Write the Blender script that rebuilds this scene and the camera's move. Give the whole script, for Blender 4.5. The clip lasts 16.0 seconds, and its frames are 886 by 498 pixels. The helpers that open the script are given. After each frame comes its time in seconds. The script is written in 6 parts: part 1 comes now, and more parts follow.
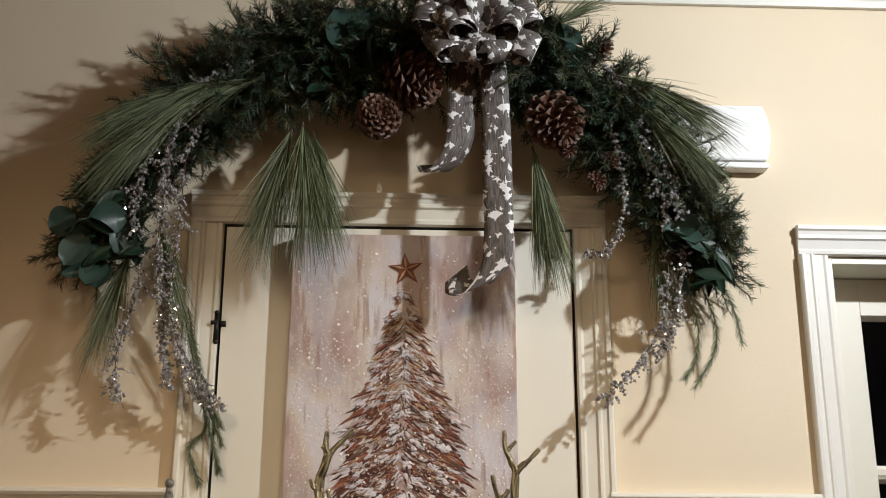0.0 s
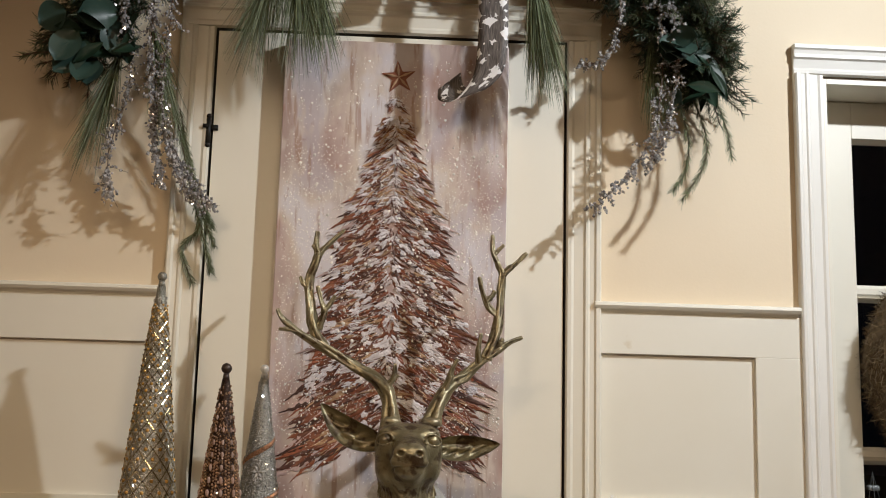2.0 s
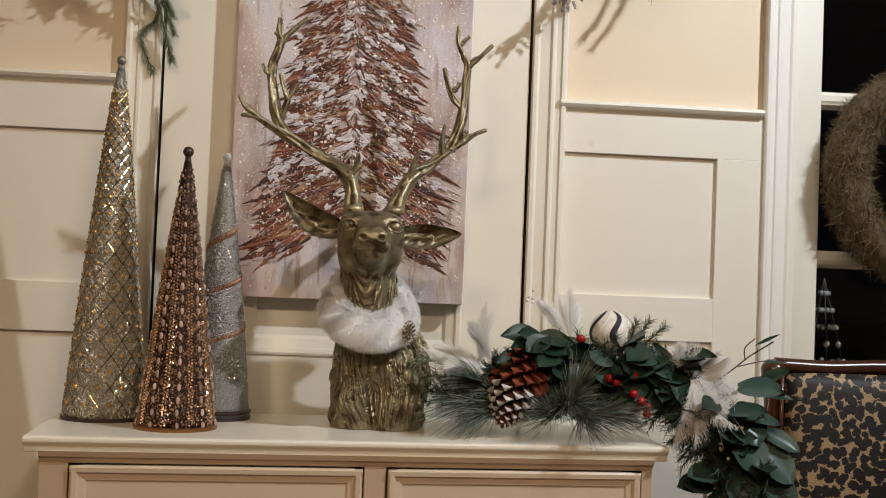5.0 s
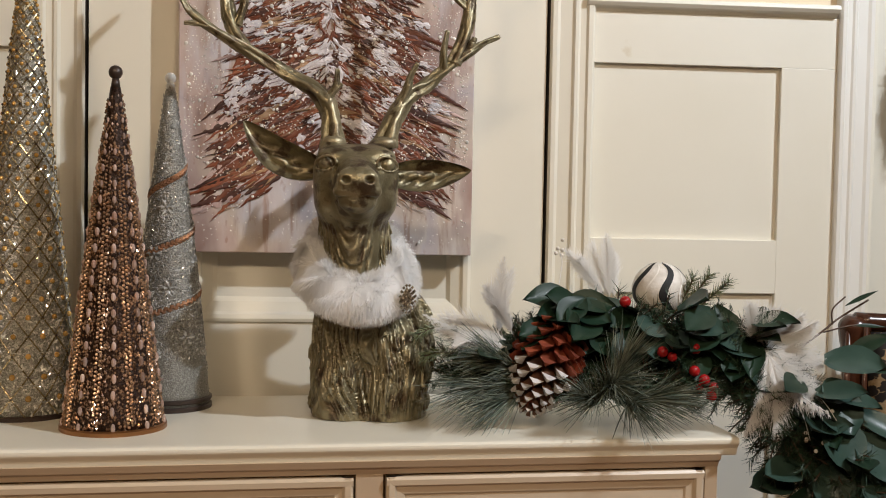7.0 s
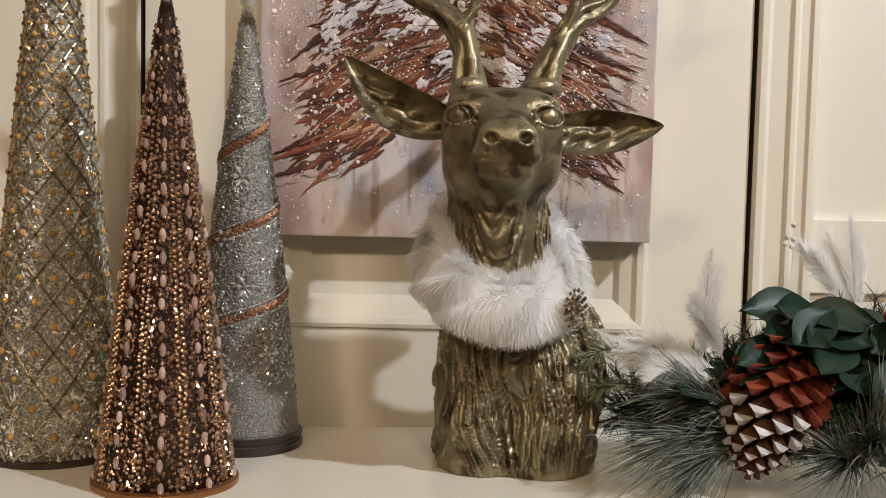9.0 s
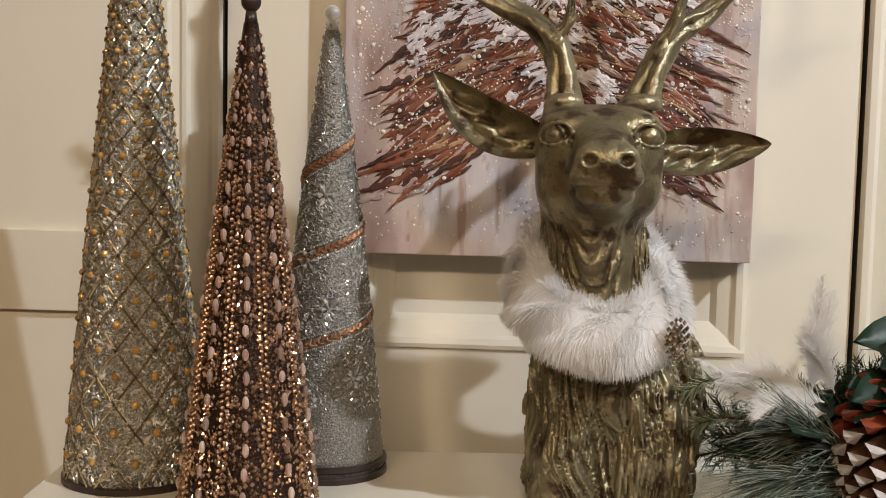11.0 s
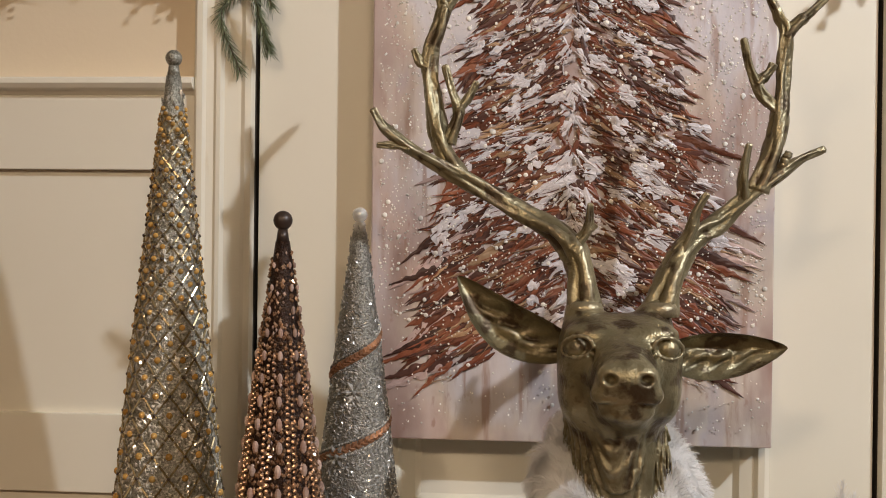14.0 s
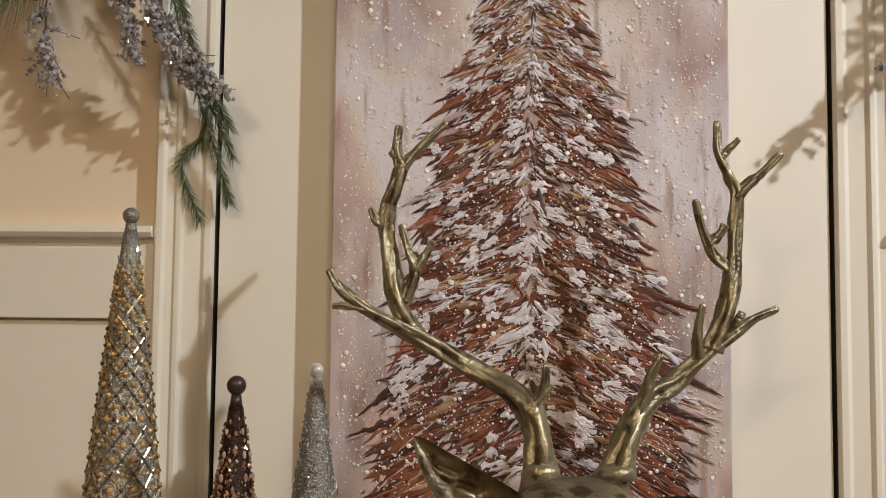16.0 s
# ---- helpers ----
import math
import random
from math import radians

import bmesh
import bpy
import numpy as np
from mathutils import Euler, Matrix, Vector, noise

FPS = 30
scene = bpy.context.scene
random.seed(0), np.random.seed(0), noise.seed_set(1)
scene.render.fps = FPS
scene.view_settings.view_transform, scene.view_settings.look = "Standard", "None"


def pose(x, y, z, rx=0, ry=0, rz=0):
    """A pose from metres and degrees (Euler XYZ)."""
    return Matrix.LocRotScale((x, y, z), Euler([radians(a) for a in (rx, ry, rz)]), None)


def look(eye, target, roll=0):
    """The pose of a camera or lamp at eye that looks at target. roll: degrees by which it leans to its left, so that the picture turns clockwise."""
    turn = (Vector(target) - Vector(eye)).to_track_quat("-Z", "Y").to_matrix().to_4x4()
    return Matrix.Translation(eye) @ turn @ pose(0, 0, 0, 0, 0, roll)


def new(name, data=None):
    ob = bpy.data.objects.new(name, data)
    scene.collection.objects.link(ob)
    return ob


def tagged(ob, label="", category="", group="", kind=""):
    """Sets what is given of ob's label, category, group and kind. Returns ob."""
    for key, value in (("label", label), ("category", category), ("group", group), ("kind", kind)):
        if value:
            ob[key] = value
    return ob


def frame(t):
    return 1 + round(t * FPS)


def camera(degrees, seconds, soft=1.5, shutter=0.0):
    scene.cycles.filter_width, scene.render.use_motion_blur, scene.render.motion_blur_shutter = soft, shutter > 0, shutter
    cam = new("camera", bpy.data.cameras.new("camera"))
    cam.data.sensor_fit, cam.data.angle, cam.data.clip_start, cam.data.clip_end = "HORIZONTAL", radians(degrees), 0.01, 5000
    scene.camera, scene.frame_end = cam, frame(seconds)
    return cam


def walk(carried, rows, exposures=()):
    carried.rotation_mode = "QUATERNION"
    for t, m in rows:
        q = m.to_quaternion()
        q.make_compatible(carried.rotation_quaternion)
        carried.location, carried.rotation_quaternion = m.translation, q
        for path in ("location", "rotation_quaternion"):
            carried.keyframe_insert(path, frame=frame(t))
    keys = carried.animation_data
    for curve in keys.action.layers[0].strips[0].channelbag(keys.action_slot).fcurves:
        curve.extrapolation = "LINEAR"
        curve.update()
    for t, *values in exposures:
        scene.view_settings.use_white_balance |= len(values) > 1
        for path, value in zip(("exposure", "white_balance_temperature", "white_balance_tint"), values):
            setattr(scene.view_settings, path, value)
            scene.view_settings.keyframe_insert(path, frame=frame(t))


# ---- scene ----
cam = camera(43.4, 16.0, 1.0)
PATH = [
    (0, (0.275, 0.028, 1.256), (0.351, 1.939, 1.84), 0.2),
    (0.5, (0.27, 0.04, 1.215), (0.353, 1.969, 1.737), 0.6),
    (1, (0.266, 0.052, 1.192), (0.353, 1.991, 1.672), 0.9),
    (1.5, (0.278, 0.045, 1.165), (0.362, 2.0, 1.58), 1.3),
    (2, (0.286, 0.044, 1.138), (0.377, 2.012, 1.479), 1.5),
    (2.5, (0.297, 0.05, 1.111), (0.4, 2.027, 1.393), 1.6),
    (3, (0.301, 0.052, 1.094), (0.419, 2.032, 1.346), 1.8),
    (3.5, (0.304, 0.05, 1.061), (0.435, 2.036, 1.263), 2.0),
    (4, (0.3, 0.05, 1.048), (0.442, 2.039, 1.203), 2.3),
    (4.5, (0.3, 0.049, 1.03), (0.449, 2.04, 1.148), 2.4),
    (4.7, (0.301, 0.049, 1.024), (0.454, 2.04, 1.124), 2.4),
    (6.8, (0.25, 0.461, 1.084), (0.456, 2.448, 0.997), 1.1),
    (7, (0.302, 0.534, 1.088), (0.493, 2.522, 1.0), 1.1),
    (7.5, (0.368, 0.673, 1.079), (0.475, 2.667, 0.978), 1.9),
    (8, (0.332, 0.838, 1.078), (0.372, 2.833, 0.955), 1.8),
    (8.2, (0.3, 0.902, 1.085), (0.329, 2.898, 0.953), 1.6),
    (10.3, (0.257, 1.094, 1.091), (0.172, 3.085, 0.922), 1.4),
    (10.5, (0.254, 1.097, 1.099), (0.148, 3.087, 0.927), 1.4),
    (11, (0.246, 1.101, 1.116), (0.118, 3.09, 0.949), 1.2),
    (11.5, (0.238, 1.098, 1.135), (0.091, 3.087, 0.985), 1.1),
    (12, (0.236, 1.094, 1.159), (0.073, 3.083, 1.025), 1.0),
    (12.5, (0.237, 1.084, 1.183), (0.068, 3.074, 1.078), 0.7),
    (13, (0.235, 1.078, 1.204), (0.065, 3.069, 1.123), 0.7),
    (13.5, (0.238, 1.07, 1.227), (0.065, 3.062, 1.187), 0.8),
    (14, (0.243, 1.069, 1.244), (0.073, 3.062, 1.236), 0.7),
    (14.5, (0.247, 1.071, 1.259), (0.084, 3.064, 1.288), 0.8),
    (15, (0.253, 1.069, 1.28), (0.097, 3.062, 1.341), 0.6),
    (15.5, (0.263, 1.073, 1.3), (0.122, 3.065, 1.4), 0.6),
    (16, (0.262, 1.067, 1.321), (0.138, 3.057, 1.478), 0.6),
]
walk(cam, [(t, look(eye, target, roll)) for t, eye, target, roll in PATH],
     exposures=[(0.0, -0.43, 6250, 11), (4.5, -0.38, 6150, 13), (7.0, -0.27, 6080, 12), (11.0, -0.19, 6150, 13), (14.5, -0.35, 6250, 14), (16.0, -0.43, 6250, 14)])

# world: a dark night outside; the room is lit by its own ceiling lamps and an added fill
world = bpy.data.worlds.new("night")
scene.world = world
world.use_nodes = True
world.node_tree.nodes["Background"].inputs[0].default_value = (0.05, 0.06, 0.09, 1)
world.node_tree.nodes["Background"].inputs[1].default_value = 0.02


def lamp(name, kind, eye, target, power, colour, size):
    data = bpy.data.lights.new(name, kind)
    data.energy, data.color = power, colour
    if kind == "AREA":
        data.size = size
    else:
        data.shadow_soft_size = size
    ob = new(name, data)
    ob.matrix_world = look(eye, target)
    return ob


key = lamp("recessed_ceiling_light", "SPOT", (2.10, 0.95, 2.79), (-0.10, 2.56, 1.45), 272, (0.95, 0.98, 0.98), 0.035)
key.data.spot_size, key.data.spot_blend = radians(130), 1.0
for eye, aim, power in (((1.05, -0.75, 2.79), (0.20, 2.5, 0.70), 230), ((-0.85, -0.95, 2.79), (0.15, 2.5, 0.70), 235)):
    front = lamp("recessed_ceiling_light", "SPOT", eye, aim, 0.92 * power, (1.0, 0.765, 0.50), 0.24)
    front.data.spot_size, front.data.spot_blend = radians(56), 1.0
# unseen soft lamp added to fill the shadows with warm light
lamp("added_fill_light", "AREA", (-0.2, -0.9, 2.74), (-0.2, -0.9, 0), 19, (1.0, 0.64, 0.33), 0.5)


# ---------------------------------------------------------------- materials
def mat(name, colour, rough=0.5, metal=0.0, second=None, scale=20.0, amount=0.5, bump=0.0, bump_scale=200.0, stretch=(1, 1, 1),
        per_piece=0.0, per_object=0.0, spec=0.5, sheen=0.0, thin=0.0, detail=6.0, wear=None):
    """A Principled material with noise between two colours, fine grain relief and variation from piece to piece."""
    m = bpy.data.materials.new(name)
    m.use_nodes = True
    nt = m.node_tree
    b = nt.nodes["Principled BSDF"]
    b.inputs["Roughness"].default_value = rough
    b.inputs["Metallic"].default_value = metal
    b.inputs["Specular IOR Level"].default_value = spec
    if sheen:
        b.inputs["Sheen Weight"].default_value = sheen
    co = nt.nodes.new("ShaderNodeTexCoord")
    mp = nt.nodes.new("ShaderNodeMapping")
    mp.inputs["Scale"].default_value = stretch
    nt.links.new(co.outputs["Object"], mp.inputs[0])
    n = nt.nodes.new("ShaderNodeTexNoise")
    n.inputs["Scale"].default_value, n.inputs["Detail"].default_value = scale, detail
    nt.links.new(mp.outputs[0], n.inputs["Vector"])
    ramp = nt.nodes.new("ShaderNodeValToRGB")
    ramp.color_ramp.elements[0].position, ramp.color_ramp.elements[1].position = 0.5 - 0.25 / max(amount, 0.05) * 0.5, 0.5 + 0.25 / max(amount, 0.05) * 0.5
    ramp.color_ramp.elements[0].color = (*colour, 1)
    ramp.color_ramp.elements[1].color = (*(second or colour), 1)
    nt.links.new(n.outputs["Fac"], ramp.inputs[0])
    out = ramp.outputs[0]
    if per_piece or per_object:
        if per_piece:
            g = nt.nodes.new("ShaderNodeNewGeometry")
            src, k = g.outputs["Random Per Island"], per_piece
        else:
            g = nt.nodes.new("ShaderNodeObjectInfo")
            src, k = g.outputs["Random"], per_object
        mr = nt.nodes.new("ShaderNodeMapRange")
        mr.inputs["To Min"].default_value, mr.inputs["To Max"].default_value = 1 - k, 1 + k
        nt.links.new(src, mr.inputs["Value"])
        hs = nt.nodes.new("ShaderNodeHueSaturation")
        nt.links.new(mr.outputs[0], hs.inputs["Value"])
        nt.links.new(out, hs.inputs["Color"])
        out = hs.outputs[0]
    if wear:
        w = nt.nodes.new("ShaderNodeTexNoise")
        w.inputs["Scale"].default_value, w.inputs["Detail"].default_value = wear[1], 8
        nt.links.new(mp.outputs[0], w.inputs["Vector"])
        wr = nt.nodes.new("ShaderNodeValToRGB")
        wr.color_ramp.elements[0].position, wr.color_ramp.elements[1].position = wear[2], wear[2] + 0.08
        nt.links.new(w.outputs["Fac"], wr.inputs[0])
        mx = nt.nodes.new("ShaderNodeMixRGB")
        nt.links.new(wr.outputs[0], mx.inputs[0])
        nt.links.new(out, mx.inputs[1])
        mx.inputs[2].default_value = (*wear[0], 1)
        out = mx.outputs[0]
    nt.links.new(out, b.inputs["Base Color"])
    if bump:
        n2 = nt.nodes.new("ShaderNodeTexNoise")
        n2.inputs["Scale"].default_value, n2.inputs["Detail"].default_value = bump_scale, 4
        nt.links.new(mp.outputs[0], n2.inputs["Vector"])
        bp = nt.nodes.new("ShaderNodeBump")
        bp.inputs["Strength"].default_value, bp.inputs["Distance"].default_value = bump, 0.002
        nt.links.new(n2.outputs["Fac"], bp.inputs["Height"])
        nt.links.new(bp.outputs[0], b.inputs["Normal"])
    return m


PLASTER = mat("painted_plaster", (0.80, 0.685, 0.51), 0.75, second=(0.775, 0.65, 0.47), scale=3, amount=0.6, bump=0.12, bump_scale=160)
CREAM = mat("cream_paint", (0.80, 0.765, 0.66), 0.42, second=(0.77, 0.73, 0.615), scale=5, amount=0.5, bump=0.05, bump_scale=60, wear=((0.6, 0.5, 0.32), 9, 0.72))
CASING = mat("worn_cream_paint", (0.81, 0.775, 0.67), 0.40, second=(0.76, 0.71, 0.58), scale=8, amount=0.5, bump=0.06, bump_scale=80, stretch=(1, 1, 0.25),
             wear=((0.58, 0.46, 0.27), 14, 0.66))
WHITE = mat("white_trim_paint", (0.82, 0.80, 0.74), 0.40, second=(0.78, 0.75, 0.68), scale=5, bump=0.04, bump_scale=60)
WHITE_PLASTIC = mat("white_plastic", (0.86, 0.85, 0.82), 0.35, second=(0.83, 0.82, 0.78), scale=6)
CEIL = mat("ceiling_paint", (0.78, 0.74, 0.66), 0.8, second=(0.75, 0.71, 0.62), scale=3)
FLOOR = mat("floor_boards", (0.20, 0.10, 0.05), 0.4, second=(0.28, 0.15, 0.08), scale=5, stretch=(1, 8, 1), bump=0.05)
BLACK = mat("black_iron", (0.015, 0.014, 0.013), 0.45, metal=0.6, second=(0.03, 0.028, 0.025), scale=60)
DARK_GAP = mat("door_edge_shadow_gap", (0.03, 0.025, 0.02), 0.8, second=(0.05, 0.04, 0.03))
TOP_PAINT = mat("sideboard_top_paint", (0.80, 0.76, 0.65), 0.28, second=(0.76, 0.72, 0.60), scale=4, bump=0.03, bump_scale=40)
# cream paint taken to tan: the front's shade is put into these two colours
SHADED_SIDE_PAINT = mat("shaded_sideboard_paint", (0.52, 0.40, 0.28), 0.40, second=(0.46, 0.35, 0.235), scale=6, stretch=(0.4, 1, 1), bump=0.05, bump_scale=60)
SHADED_DRAWER_PAINT = mat("shaded_drawer_paint", (0.62, 0.51, 0.375), 0.38, second=(0.56, 0.455, 0.325), scale=6, stretch=(0.4, 1, 1), bump=0.05, bump_scale=60)
MAHOGANY = mat("dark_mahogany", (0.035, 0.012, 0.007), 0.22, second=(0.075, 0.028, 0.014), scale=14, stretch=(1, 1, 0.15), bump=0.04, bump_scale=80)
PINE = mat("pale_pine_needles", (0.105, 0.135, 0.062), 0.5, second=(0.20, 0.225, 0.125), scale=30, per_piece=0.45)
FIR = mat("dark_fir_needles", (0.012, 0.036, 0.018), 0.5, second=(0.04, 0.068, 0.034), scale=30, per_piece=0.5)
CEDAR = mat("olive_cedar", (0.045, 0.06, 0.028), 0.55, second=(0.09, 0.10, 0.045), scale=30, per_piece=0.5)
FROST_PINE = mat("frosted_pine_needles", (0.035, 0.060, 0.040), 0.5, second=(0.22, 0.235, 0.18), scale=45, amount=0.8, per_piece=0.5)
SAGE = mat("sage_eucalyptus_leaf", (0.020, 0.044, 0.034), 0.34, second=(0.045, 0.078, 0.062), scale=18, bump=0.1, bump_scale=120, per_piece=0.35)
DEEP_LEAF = mat("deep_green_leaf", (0.007, 0.022, 0.013), 0.42, second=(0.018, 0.038, 0.020), scale=18, bump=0.1, bump_scale=120, per_piece=0.4)
BARK = mat("brown_twig", (0.06, 0.035, 0.022), 0.7, second=(0.12, 0.075, 0.05), scale=50, bump=0.4, bump_scale=150)
CONE_BROWN = mat("pine_cone_scale", (0.075, 0.032, 0.018), 0.6, second=(0.15, 0.065, 0.035), scale=60, per_piece=0.4)
CONE_TIP = mat("pine_cone_scale_tip", (0.09, 0.046, 0.030), 0.6, second=(0.17, 0.10, 0.068), scale=60, per_piece=0.35)
CONE_RED = mat("red_brown_cone_scale", (0.16, 0.03, 0.015), 0.5, second=(0.26, 0.06, 0.025), scale=60, per_piece=0.35)
CONE_SNOW = mat("frosted_cone_tip", (0.62, 0.60, 0.58), 0.6, second=(0.40, 0.36, 0.34), scale=60, per_piece=0.25)
CRYSTAL = mat("clear_acrylic_bead", (0.70, 0.68, 0.65), 0.08, metal=0.5, second=(0.34, 0.34, 0.36), scale=40, per_piece=0.5)
BERRY = mat("red_berry", (0.35, 0.012, 0.012), 0.22, second=(0.26, 0.008, 0.01), scale=30)
BRONZE = mat("antique_gold_bronze", (0.165, 0.140, 0.077), 0.34, metal=0.60, second=(0.295, 0.255, 0.150), scale=22, amount=0.9, bump=0.6, bump_scale=230,
             wear=((0.080, 0.055, 0.030), 34, 0.53))
MOSS = mat("wreath_straw", (0.10, 0.065, 0.03), 0.85, second=(0.19, 0.13, 0.06), scale=40, per_piece=0.5)
A_BODY = mat("silver_glitter_mesh", (0.15, 0.145, 0.115), 0.33, metal=0.55, second=(0.40, 0.39, 0.335), scale=420, amount=1.0, bump=0.8, bump_scale=520)
A_WIRE = mat("gold_bugle_bead", (0.34, 0.26, 0.13), 0.2, metal=0.7, second=(0.46, 0.37, 0.21), scale=60, per_piece=0.3)
AMBER = mat("amber_gem", (0.50, 0.27, 0.06), 0.08, metal=0.3, second=(0.66, 0.42, 0.14), scale=40, per_piece=0.35)
# sparkle is partly painted: pale base colour, uneven from bead to bead
A_CRYSTAL = mat("champagne_crystal", (0.86, 0.83, 0.74), 0.10, metal=0.45, second=(0.5, 0.47, 0.40), scale=60, per_piece=0.5)
B_BODY = mat("copper_glitter", (0.012, 0.006, 0.004), 0.32, metal=0.6, second=(0.045, 0.02, 0.010), scale=420, amount=1.0, bump=0.8, bump_scale=520)
# glints of the rose stones are partly put into their pale colour
B_GEM = mat("rose_teardrop_gem", (0.78, 0.62, 0.54), 0.05, metal=0.3, second=(0.36, 0.21, 0.15), scale=60, per_piece=0.4)
B_CHAIN = mat("copper_bead_chain", (0.20, 0.11, 0.06), 0.28, metal=0.6, second=(0.42, 0.27, 0.165), scale=60, per_piece=0.5)
B_SEED = mat("brown_seed_bead", (0.15, 0.07, 0.032), 0.12, metal=0.55, second=(0.58, 0.38, 0.24), scale=60, per_piece=0.5)
C_BODY = mat("pale_silver_glitter", (0.15, 0.145, 0.125), 0.38, metal=0.55, second=(0.33, 0.32, 0.285), scale=480, amount=1.0, bump=0.8, bump_scale=560)
# whitish base with uneven brightness stands in for the crystals' glints
C_CRYSTAL = mat("silver_crystal", (0.74, 0.74, 0.71), 0.10, metal=0.5, second=(0.34, 0.34, 0.32), scale=60, per_piece=0.5)
BRAID = mat("copper_braid", (0.26, 0.125, 0.065), 0.4, metal=0.5, second=(0.38, 0.2, 0.11), scale=90, per_piece=0.3)
PINK_GEM = mat("pink_gem", (0.55, 0.36, 0.32), 0.16, metal=0.6, second=(0.66, 0.5, 0.45), scale=60, per_piece=0.3)
BASE_RIM = mat("dark_base_rim", (0.03, 0.022, 0.02), 0.4, metal=0.3, second=(0.06, 0.04, 0.03), scale=30)
GOLD_RIM = mat("copper_rim", (0.28, 0.13, 0.05), 0.3, metal=0.85, second=(0.4, 0.2, 0.08), scale=30)
BROOCH = mat("rhinestone_brooch", (0.55, 0.48, 0.38), 0.15, metal=0.85, second=(0.3, 0.24, 0.17), scale=200, per_piece=0.5)
PEARL = mat("glittered_white_bauble", (0.80, 0.76, 0.70), 0.3, second=(0.62, 0.57, 0.50), scale=60, amount=0.8, bump=0.5, bump_scale=260)
BLACK_FLOCK = mat("black_flock_stripe", (0.008, 0.008, 0.008), 0.7, second=(0.016, 0.016, 0.016), scale=60)
P_RUST = mat("rust_paint", (0.150, 0.036, 0.017), 0.42, second=(0.23, 0.080, 0.038), scale=60, per_piece=0.45)
P_DARK = mat("umber_paint", (0.055, 0.022, 0.016), 0.5, second=(0.11, 0.04, 0.028), scale=60, per_piece=0.4)
P_OCHRE = mat("ochre_paint", (0.30, 0.16, 0.075), 0.42, second=(0.46, 0.31, 0.19), scale=60, per_piece=0.35)
P_WHITE = mat("white_impasto", (0.76, 0.75, 0.79), 0.35, second=(0.55, 0.47, 0.46), scale=50, bump=0.5, bump_scale=200, per_piece=0.16)
P_MAUVE = mat("mauve_paint", (0.40, 0.27, 0.25), 0.5, second=(0.52, 0.40, 0.37), scale=50, per_piece=0.25)
GLITTER = mat("painting_glitter", (0.88, 0.86, 0.82), 0.3, metal=0.0, second=(0.75, 0.7, 0.62), scale=80, per_piece=0.3)
CANVAS_EDGE = mat("canvas_edge", (0.42, 0.26, 0.20), 0.7, second=(0.52, 0.36, 0.28), scale=14, bump=0.3, bump_scale=500)


def canvas_material():
    """Pink, cream and grey scumbled ground with knife-drawn vertical patches that turn rustier low down."""
    m = bpy.data.materials.new("scumbled_canvas")
    m.use_nodes = True
    nt = m.node_tree
    b = nt.nodes["Principled BSDF"]
    b.inputs["Roughness"].default_value = 0.55
    co = nt.nodes.new("ShaderNodeTexCoord")

    def tex(scale, stretch, detail=5.0, kind="ShaderNodeTexNoise"):
        mp = nt.nodes.new("ShaderNodeMapping")
        mp.inputs["Scale"].default_value = stretch
        nt.links.new(co.outputs["Object"], mp.inputs[0])
        n = nt.nodes.new(kind)
        n.inputs["Scale"].default_value = scale
        if kind == "ShaderNodeTexNoise":
            n.inputs["Detail"].default_value = detail
        nt.links.new(mp.outputs[0], n.inputs["Vector"])
        return n

    def ramp(src, stops):
        r = nt.nodes.new("ShaderNodeValToRGB")
        for k, (p, c) in enumerate(stops):
            e = r.color_ramp.elements[k] if k < 2 else r.color_ramp.elements.new(p)
            e.position, e.color = p, (*c, 1)
        nt.links.new(src, r.inputs[0])
        return r.outputs[0]

    def mix(fac, a, c):
        x = nt.nodes.new("ShaderNodeMixRGB")
        nt.links.new(fac, x.inputs[0])
        nt.links.new(a, x.inputs[1])
        nt.links.new(c, x.inputs[2])
        return x.outputs[0]

    wide = ramp(tex(5.5, (1, 1, 0.7)).outputs["Fac"], [(0.36, (0.34, 0.22, 0.19)), (0.47, (0.53, 0.41, 0.37)), (0.53, (0.64, 0.55, 0.46)), (0.60, (0.68, 0.65, 0.67))])
    streak = ramp(tex(16, (1.6, 1, 0.35), 8).outputs["Fac"], [(0.38, (0.30, 0.18, 0.14)), (0.50, (0.52, 0.40, 0.36)), (0.62, (0.60, 0.56, 0.60))])
    a = mix(ramp(tex(3.3, (1, 1, 1)).outputs["Fac"], [(0.42, (0.12, 0.12, 0.12)), (0.62, (0.65, 0.65, 0.65))]), wide, streak)
    patch = ramp(tex(11, (1.5, 1, 0.55), 3).outputs["Fac"], [(0.44, (0.42, 0.33, 0.30)), (0.50, (0.64, 0.58, 0.52)), (0.56, (0.52, 0.48, 0.52))])
    a = mix(ramp(tex(8, (1, 1, 0.7), 2).outputs["Fac"], [(0.46, (0, 0, 0)), (0.56, (0.6, 0.6, 0.6))]), a, patch)
    drag = ramp(tex(34, (1.8, 1, 0.22), 7).outputs["Fac"], [(0.56, (0, 0, 0)), (0.66, (0.7, 0.7, 0.7))])
    umber = nt.nodes.new("ShaderNodeRGB")
    umber.outputs[0].default_value = (0.34, 0.20, 0.14, 1)
    a = mix(drag, a, umber.outputs[0])
    speck = ramp(tex(60, (1, 1, 0.5), 6).outputs["Fac"], [(0.62, (0, 0, 0)), (0.70, (0.5, 0.5, 0.5))])
    rust = nt.nodes.new("ShaderNodeRGB")
    rust.outputs[0].default_value = (0.30, 0.14, 0.09, 1)
    a = mix(speck, a, rust.outputs[0])
    nt.links.new(a, b.inputs["Base Color"])
    bp = nt.nodes.new("ShaderNodeBump")
